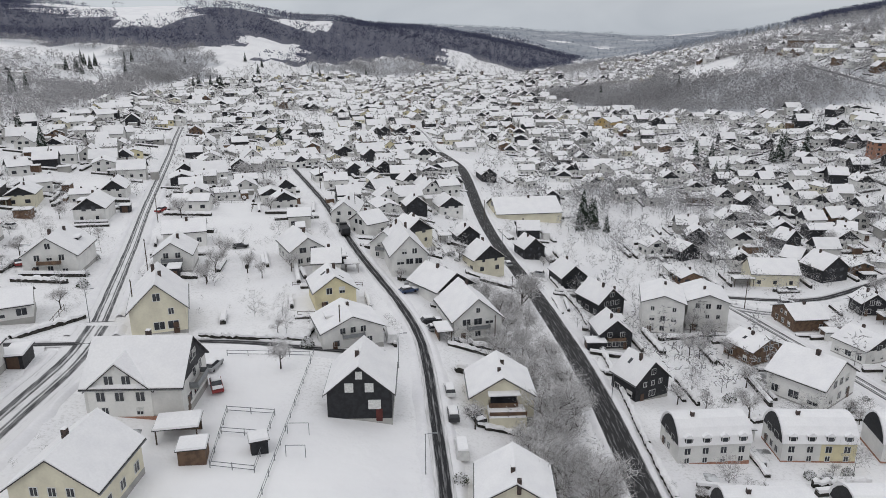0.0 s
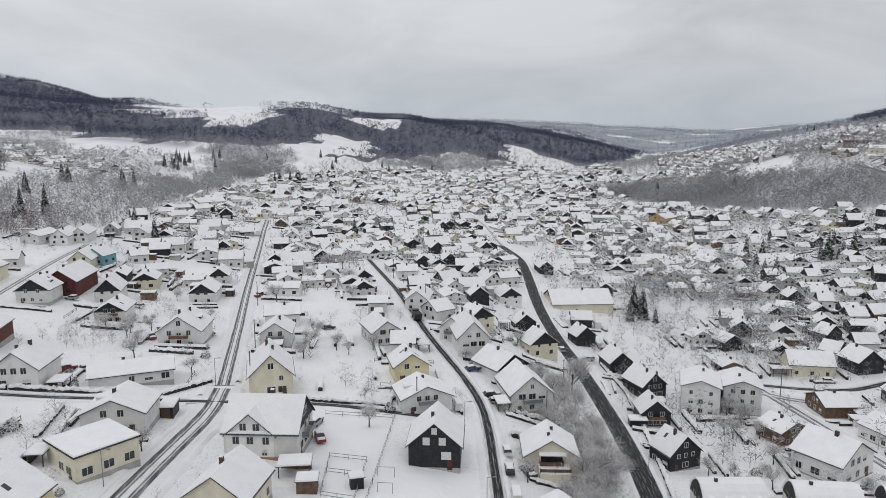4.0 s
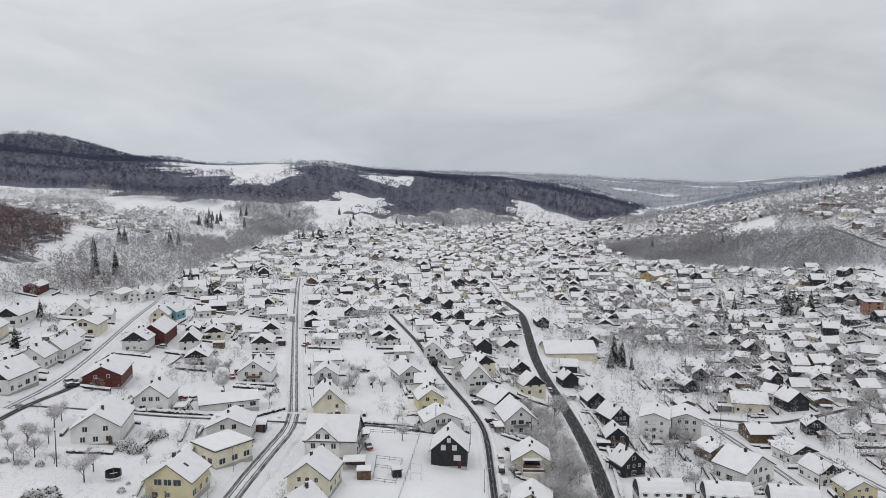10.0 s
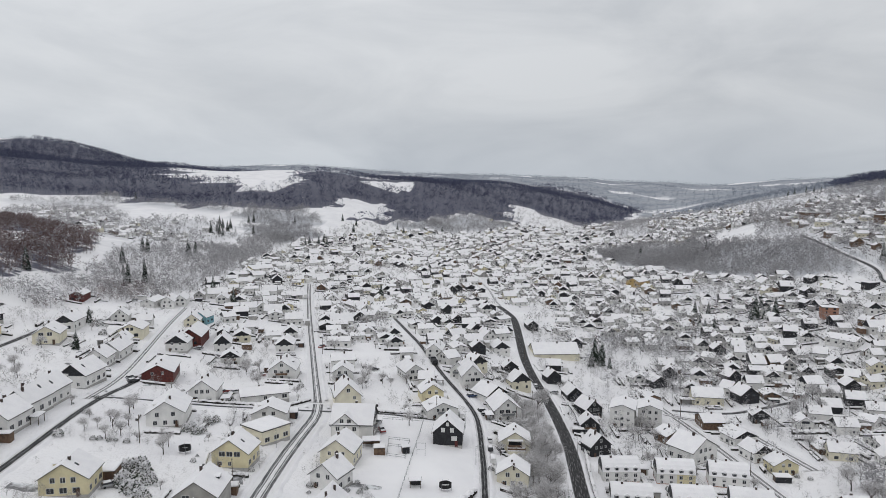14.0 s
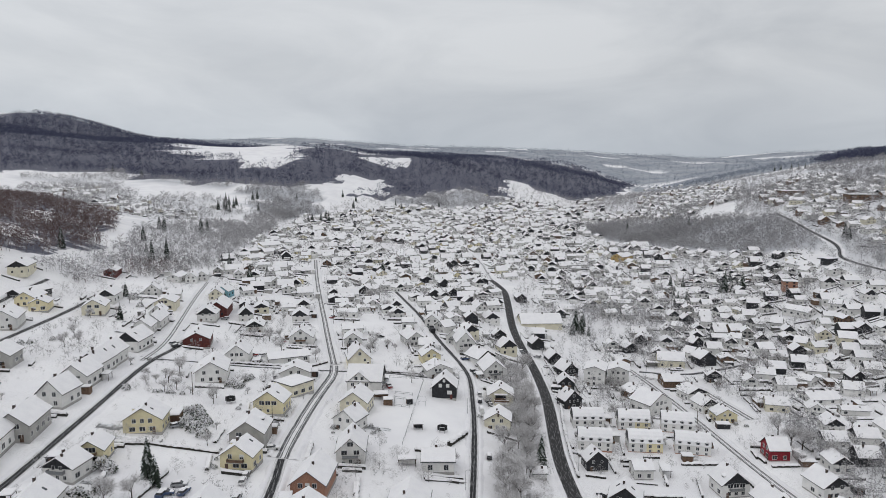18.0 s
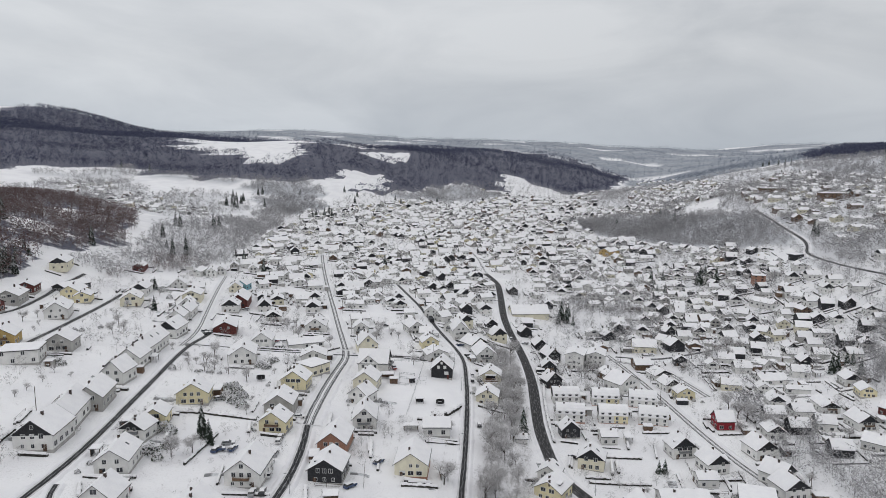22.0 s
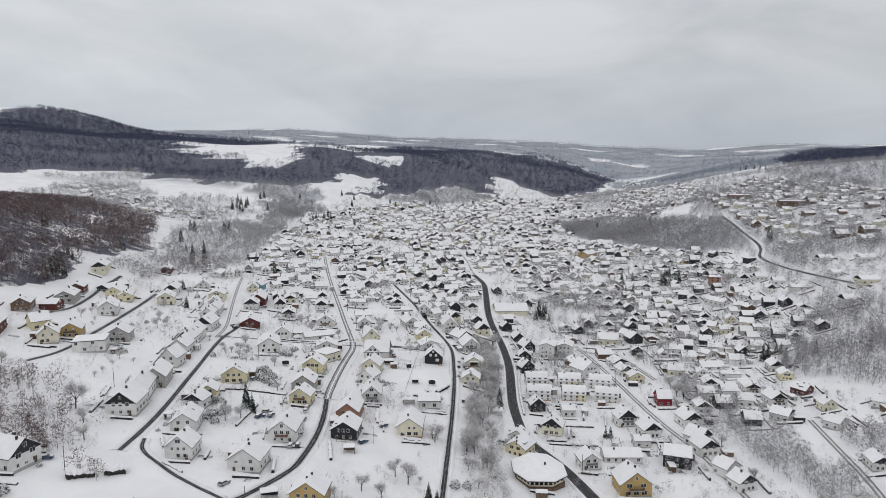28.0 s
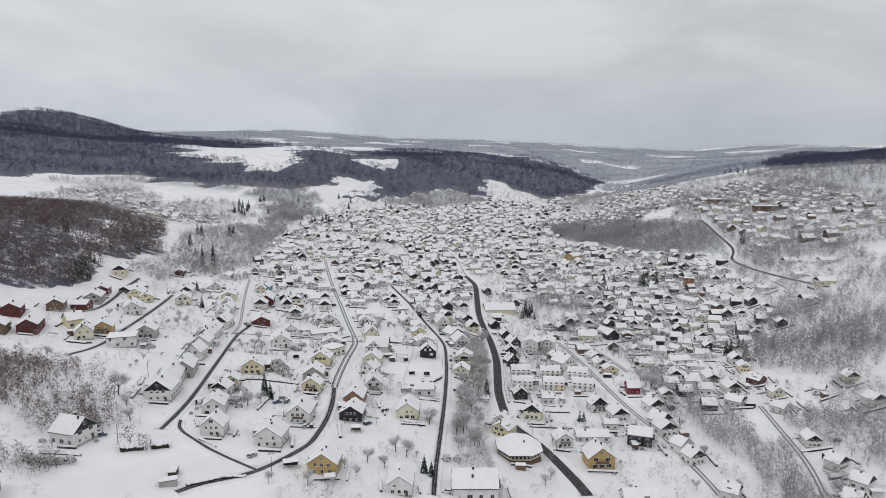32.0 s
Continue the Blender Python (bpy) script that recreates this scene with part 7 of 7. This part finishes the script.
def car(x, y, turn, paint=0, van=False):
    """A parked car: body, cabin, glass, wheels, and snow on the roof and bonnet."""
    z = float(lie(x, y)) + 0.16
    top = tagged(new("car"), ("white van" if van else ("black", "silver", "dark blue", "red", "white")[paint] + " car") + " parked under snow", "car", "parked cars")
    top.matrix_basis = pose(x, y, z, 0, 0, turn)
    p = CARS[paint]
    L, W = (5.2, 1.95) if van else (4.3, 1.75)
    prof = [(-L / 2, 0.3), (L / 2, 0.3), (L / 2, 0.72), (L * 0.26, 0.92), (-L / 2, 0.95)]
    b = Shape()
    k = len(prof)
    b.add([(a, -W / 2, c) for a, c in prof] + [(a, W / 2, c) for a, c in prof], [tuple(range(k)), tuple(range(2 * k - 1, k - 1, -1))] + [((i + 1) % k, i, k + i, k + (i + 1) % k) for i in range(k)])
    part("body", b, p, top)
    hh = 1.95 if van else 1.42
    c0, c1, c2, c3 = (-L * 0.49, L * 0.28, L * 0.2, -L * 0.48) if van else (-L * 0.46, L * 0.2, L * 0.05, -L * 0.36)
    cab = Shape().add([(c0, -W / 2 + 0.05, 0.92), (c1, -W / 2 + 0.05, 0.92), (c1, W / 2 - 0.05, 0.92), (c0, W / 2 - 0.05, 0.92), (c3, -W / 2 + 0.2, hh), (c2, -W / 2 + 0.2, hh), (c2, W / 2 - 0.2, hh), (c3, W / 2 - 0.2, hh)],
                      [(0, 3, 2, 1), (4, 5, 6, 7), (0, 1, 5, 4), (1, 2, 6, 5), (2, 3, 7, 6), (3, 0, 4, 7)])
    part("cabin_glass", cab, p if van else GLASS, top)
    part("roof_snow", Shape().box(c3 - 0.05, c2 + 0.05, -W / 2 + 0.17, W / 2 - 0.17, hh, hh + 0.16, 0.08), ROOF_SNOW, top)
    part("bonnet_snow", Shape().box(c1 + 0.1, L / 2 - 0.08, -W / 2 + 0.1, W / 2 - 0.1, 0.86, 0.98, 0.06), ROOF_SNOW, top)
    for a in (-L * 0.31, L * 0.31):
        for s in (-1, 1):
            part("wheel", WHEEL, None, top, m=pose(a, s * (W / 2 - 0.1), 0.32))


def pole(x, y, h=8.5):
    """A wooden line pole with insulators."""
    top = tagged(new("utility_pole"), "weathered wooden utility pole with two insulators", "pole", "utility poles")
    top.matrix_basis = pose(x, y, float(lie(x, y)))
    part("post", Shape().tube((0, 0, -0.5), (0, 0, h), 0.14, 0.09, 7), FENCE, top)
    ins = Shape().tube((0, 0, 0), (0, 0, 0.22), 0.05, 0.035, 6).mesh("insulator", STEEL)
    for a in (-0.16, 0.16):
        part("insulator", ins, None, top, m=pose(a, 0, h - 0.4))


def street_lamp(x, y, turn, h=6.5):
    top = tagged(new("street_lamp"), "slim grey steel street lamp", "lamp", "street lamps")
    top.matrix_basis = pose(x, y, float(lie(x, y)), 0, 0, turn)
    part("post", Shape().tube((0, 0, -0.4), (0, 0, h), 0.08, 0.05, 7), STEEL, top)
    part("arm", Shape().tube((0, 0, h - 0.05), (1.2, 0, h + 0.15), 0.04, 0.035, 5), STEEL, top)
    part("lamp_head", Shape().box(0.9, 1.6, -0.12, 0.12, h + 0.08, h + 0.2, 0.04), STEEL, top)


def trampoline(x, y):
    top = tagged(new("trampoline"), "round garden trampoline with dark safety net", "trampoline")
    top.matrix_basis = pose(x, y, float(lie(x, y)))
    part("bed", Shape().tube((0, 0, 0.6), (0, 0, 0.85), 1.7, 1.7, 18), ROOF_SNOW, top, "snow-covered jumping bed")
    leg = Shape().tube((0, 0, -0.2), (0, 0, 2.3), 0.04, 0.04, 5).mesh("net_pole", STEEL)
    for k in range(6):
        part("net_pole", leg, None, top, m=pose(1.72 * math.cos(k * 1.047), 1.72 * math.sin(k * 1.047), 0))
    net = Shape()
    nn = 18
    net.add([(1.72 * math.cos(6.2832 * k / nn), 1.72 * math.sin(6.2832 * k / nn), z) for z in (0.86, 1.95) for k in range(nn)], [(k, (k + 1) % nn, nn + (k + 1) % nn, nn + k) for k in range(nn)])
    part("net", net, RUBBER, top)


# cars and vans along the streets
for cx, cy, turn, paint, van in ((2.2, 45.6, 95, 4, False), (2.6, 37.6, 93, 0, False), (3.6, 27.9, 93, 4, True), (-8.6, 62.1, 100, 4, True), (-1.1, 74.6, 20, 0, False), (0.3, 71.1, 15, 1, False), (-6.3, 90.5, 30, 2, False), (-36.8, 44.8, 80, 1, False), (-59.3, -53.6, 95, 0, False), (-57, -66.5, 92, 1, False), (-56.2, -73.4, 92, 4, False), (-55.4, -85.1, 95, 0, False), (-55, -92.8, 96, 1, False), (7.4, -11.9, 92, 0, False), (-75, -70.2, 85, 2, False), (-70.5, -67.7, 85, 2, False), (-67.2, -127, 60, 1, False), (-90.9, -29.1, 40, 1, False), (97, 119, 5, 1, False), (104, 129.5, 0, 4, False), (-98, 58, 50, 3, False), (-94, 60, 50, 4, False), (-134, 58, 60, 1, False), (-131, 54, 60, 0, False), (-52, 118, 20, 0, False), (-33, 160, 110, 1, False), (40, 142, 100, 0, False), (22, 142, 100, 1, False), (-58.9, -57.3, 100, 4, False), (-59.3, -46.7, 100, 1, False), (-54.2, -81.1, 100, 4, False), (-52.5, -91.6, 100, 0, False), (-74.4, -69.5, 15, 2, False), (-73.2, -64.5, 15, 1, False), (-58.4, -33.9, 15, 4, False)):
    car(cx, cy, turn, paint, van)
trampoline(-83.7, -3.4)
trampoline(-9.2, -0.8)
for px, py in ((-56.5, 62), (-17.2, 55.4), (11.8, 69), (19.1, 104.3), (-25, 151), (-45, 208), (-82, 140), (-66, 92), (-104, 30), (-98, -2), (-142, -60), (92, 52), (84, 116), (122, -40), (58, -68), (-63, -20), (18, 190), (-118, -133), (-55, -141)):
    pole(px, py)
for lx, ly, turn in ((-6.6, 50.7, 0), (33.8, 60, 180), (38, 0, 180), (-64, 60, 0), (-61.5, 10, 0), (22, 160, 180), (-1.5, 20, 0), (1, -40, 0), (-45, -90, 180), (48, -48, 200)):
    street_lamp(lx, ly, turn)
# the carport, the hutch and the fenced plot beside the playing lawn
shed(-35.1, 24.2, 10, 4, 5.5, 2.4, "b", True)
shed(-31.6, 19.4, 10, 3, 3.4, 2.2, "b")
shed(-23.8, 22.0, 20, 2.2, 2.2, 2.0, "k")
for seg in ((-30.7, 31.3, -23.7, 31.0), (-23.7, 31.0, -23.2, 17.0), (-23.2, 17.0, -29.0, 17.6), (-29.0, 17.6, -30.7, 31.3), (-29.9, 25.6, -23.4, 25.2), (-21.5, 52, -21.0, -16.0), (-36, 50, -22, 51)):
    fence(*seg, h=1.0, mat=STEEL)
for seg in ((-43, 57, -24, 57.5), (-24, 57.5, -23, 70), (-72, 49, -100, 42), (-72, 49, -66, 62), (-112, 38, -100, 41), (-97, -108, -101, -101), (-83, -124, -92, -119), (36.4, 30, 36.4, 45), (36.4, 45, 37.4, 66), (37.4, 66, 38.2, 86), (38.2, 86, 38.3, 112), (38.3, 112, 34.5, 136), (36.6, 14, 36.4, 30), (37.4, -5, 36.6, 14), (-81.3, -155.1, -70.6, -145.6), (-70.6, -145.6, -64, -143.5)):
    hedge(*seg)


for run in ((-102.8, -42.6, -88, -43.4), (-88, -43.4, -71.7, -42.5), (56.8, -14.8, 70.3, -14.5), (47.3, -38.1, 58, -37.6), (58, -37.6, 69.2, -36.9), (-80.1, -82.1, -79.5, -58.4)):
    hedge(*run, h=1.1, w=0.7)
for run in ((-115.1, -137.1, -107.7, -133.2), (-105.5, -131.8, -100.0, -128.5)):
    hedge(*run, h=2.6, w=3.4)
hedge(-6.1, -11.9, -0.9, 1.0, h=1.8, w=1.4)
shed(-17.6, -1.6, 10, 2.4, 3.2, 2.1, "k", True)
shed(-50.8, -130.6, 20, 3.2, 5.5, 2.4, "k", True)
shed(-33.0, -89.9, 10, 3.4, 4.2, 2.4, "b", True)
shed(-87.4, -156.0, 25, 3.0, 6.0, 2.2, "g")


def furnish_gardens():
    """Hedges, fences, sheds and cars in the gardens of the nearer houses."""
    rnd = random.Random(21)
    homes = [h for h in HOUSES if -160 < h[1] < 210 and -215 < h[0] < 215]
    count = 0
    for hx, hy, hr in homes:
        base = 0 if hx > 35 else 12
        for _ in range(2):
            a = radians(base + rnd.choice((0, 90, 180, 270)) + rnd.uniform(-6, 6))
            off, half = hr + rnd.uniform(3.5, 7), rnd.uniform(4, 8)
            mx, my = hx + off * math.cos(a), hy + off * math.sin(a)
            dx, dy = -math.sin(a) * half, math.cos(a) * half
            ends = [(mx + dx * u, my + dy * u) for u in (-1, -0.5, 0, 0.5, 1)]
            if any(off_road(*e) < 3.6 or not clear_of_houses(*e, 1.2) for e in ends) or (-48 < mx < -2 and -18 < my < 54):
                continue
            if rnd.random() < 0.8:
                hedge(*ends[0], *ends[-1], h=rnd.uniform(0.7, 1.6), w=rnd.uniform(0.6, 1.1))
            else:
                fence(*ends[0], *ends[-1], h=rnd.uniform(0.8, 1.3))
        if rnd.random() < 0.75:
            a = rnd.uniform(0, 6.3)
            off = hr + rnd.uniform(2.6, 6)
            sx, sy = hx + off * math.cos(a), hy + off * math.sin(a)
            if off_road(sx, sy) > 5 and clear_of_houses(sx, sy, 2.4) and not (-48 < sx < -2 and -18 < sy < 54):
                shed(sx, sy, base + rnd.choice((0, 90)), rnd.uniform(2.4, 3.4), rnd.uniform(3, 6), rnd.uniform(2.0, 2.6), rnd.choice("bkgwb"), rnd.random() < 0.3)
        if rnd.random() < 0.3 and count < 18:
            a = rnd.uniform(0, 6.3)
            off = hr + rnd.uniform(2.5, 5)
            sx, sy = hx + off * math.cos(a), hy + off * math.sin(a)
            if off_road(sx, sy) > 4.2 and clear_of_houses(sx, sy, 2.2):
                car(sx, sy, rnd.uniform(0, 360), rnd.randrange(5))
                count += 1


furnish_gardens()


def cleared_paths():
    """Shovelled drives and trodden paths beside the houses, following the ground."""
    rnd = random.Random(77)
    v, f = [], []
    for hx, hy, hr in list(HOUSES):
        if not (-170 < hy < 420 and abs(hx) < 235) or hr < 3.5 or rnd.random() < 0.3:
            continue
        a = radians((0 if hx > 35 else 12) + rnd.choice((0, 90, 180, 270)) + rnd.uniform(-8, 8))
        wide, long = rnd.uniform(1.4, 3.6), rnd.uniform(4, 9)
        ox, oy = hx + math.cos(a) * (hr + 0.5) - math.sin(a) * rnd.uniform(-3, 3), hy + math.sin(a) * (hr + 0.5) + math.cos(a) * rnd.uniform(-3, 3)
        rows = max(2, int(long / 1.5))
        if any(off_road(ox + math.cos(a) * long * u, oy + math.sin(a) * long * u) < 3.2 or not clear_of_houses(ox + math.cos(a) * long * u, oy + math.sin(a) * long * u, -0.5) for u in (0, 0.5, 1)) or (-26 < ox < -4 and -14 < oy < 38):
            continue
        k, bend = len(v), rnd.uniform(-1.5, 1.5)
        for i in range(rows + 1):
            u = i / rows
            for s in (-0.5, -0.17, 0.17, 0.5):
                w = wide * s * (1 + 0.2 * rnd.uniform(-1, 1)) + bend * u * u
                x, y = ox + math.cos(a) * long * u - math.sin(a) * w, oy + math.sin(a) * long * u + math.cos(a) * w
                v.append((x, y, float(lie(x, y)) + (0.03 if abs(s) > 0.4 else 0.09)))
        f += [(k + i * 4 + j, k + i * 4 + 4 + j, k + i * 4 + 5 + j, k + i * 4 + 1 + j) for i in range(rows) for j in range(3)]
    me = raw_mesh("pavement", v, f, PATH, True)
    tagged(new("pavement", me), "shovelled drives and trodden paths between the gardens", "path", kind="structure")


cleared_paths()


def distant_hedges():
    """Low hedges and garden walls between the further houses, joined into one piece."""
    rnd = random.Random(78)
    body, cap = Shape(), Shape()
    for hx, hy, hr in list(HOUSES):
        if not (-175 < hy < 1000) or hr < 2.6 or (-48 < hx < 0 and -20 < hy < 50):
            continue
        for _ in range(3 if hy < 260 else 2):
            a = radians((0 if hx > 35 else 14) + rnd.choice((0, 90, 180, 270)) + rnd.uniform(-8, 8))
            off, half, w, h = hr + rnd.uniform(1.5, 5), rnd.uniform(2.5, 7), rnd.uniform(0.3, 0.6), rnd.uniform(0.6, 1.3)
            mx, my = hx + off * math.cos(a), hy + off * math.sin(a)
            dx, dy = -math.sin(a), math.cos(a)
            if off_road(mx, my) < half * 0.6 + 3 or not clear_of_houses(mx, my, 0.5):
                continue
            pts = []
            for s in (-half, half):
                x, y = mx + dx * s, my + dy * s
                z = float(lie(x, y))
                pts.append((x, y, z))
            for sh, lo, hi, ww in ((body, -0.3, h, w), (cap, h * 0.72, h + 0.16, w * 1.12)):
                ring = [(x + math.cos(a) * o, y + math.sin(a) * o, z + up) for x, y, z in pts for o, up in ((-ww, lo), (ww, lo), (ww * 0.66, hi), (-ww * 0.66, hi))]
                sh.add(ring, [(k, (k + 1) % 4, 4 + (k + 1) % 4, 4 + k) for k in range(4)] + [(3, 2, 1, 0), (4, 5, 6, 7)])
    me = raw_mesh("hedges", body.v + cap.v, body.f + [tuple(i + len(body.v) for i in q) for q in cap.f], [HEDGE, ROOF_SNOW])
    me.polygons.foreach_set("material_index", [0] * len(body.f) + [1] * len(cap.f))
    tagged(new("hedges", me), "dark snow-capped hedges and garden walls between the houses", "hedges", kind="stuff")


distant_hedges()


def truck(x, y, turn):
    """A snow-clearing lorry on the street."""
    top = tagged(new("truck"), "dark lorry standing on the slushy street", "truck")
    top.matrix_basis = pose(x, y, float(lie(x, y)) + 0.18, 0, 0, turn)
    part("chassis", Shape().box(-3.4, 3.3, -1.0, 1.0, 0.55, 0.95), RUBBER, top)
    cab = part("cab", Shape().add([(1.4, -1.15, 0.8), (3.4, -1.15, 0.8), (3.4, 1.15, 0.8), (1.4, 1.15, 0.8), (1.4, -1.1, 2.8), (3.05, -1.1, 2.8), (3.05, 1.1, 2.8), (1.4, 1.1, 2.8)], [(0, 3, 2, 1), (4, 5, 6, 7), (0, 1, 5, 4), (1, 2, 6, 5), (2, 3, 7, 6), (3, 0, 4, 7)]), CARS[0], top)
    part("windscreen", Shape().box(3.16, 3.3, -0.95, 0.95, 1.6, 2.4), GLASS, cab)
    part("load_bed", Shape().box(-3.5, 1.2, -1.2, 1.2, 0.95, 2.4), WALLS["k"], top)
    big = Shape().tube((0, -0.16, 0), (0, 0.16, 0), 0.5, 0.5, 12).mesh("wheel", RUBBER)
    for a in (-2.3, -1.1, 2.3):
        for s in (-1, 1):
            part("wheel", big, None, top, m=pose(a, s * 1.02, 0.5))


truck(-26.3, 133.6, 107)


def football_goal(x, y, turn, w):
    """A small garden goal: two posts and a crossbar of thin tube."""
    top = tagged(new("football_goal"), "small white tubular football goal on the snowy lawn", "goal", "garden goals")
    top.matrix_basis = pose(x, y, float(lie(x, y)), 0, 0, turn)
    post = Shape().tube((0, 0, -0.2), (0, 0, 1.8), 0.05, 0.05, 6).mesh("post", STEEL)
    for a in (-w / 2, w / 2):
        part("post", post, None, top, m=pose(a, 0, 0))
    part("crossbar", Shape().tube((-w / 2, 0, 1.8), (w / 2, 0, 1.8), 0.05, 0.05, 6), STEEL, top)


football_goal(-19.4, 26.3, 0, 3.0)
football_goal(-18.7, 20.8, 0, 2.6)
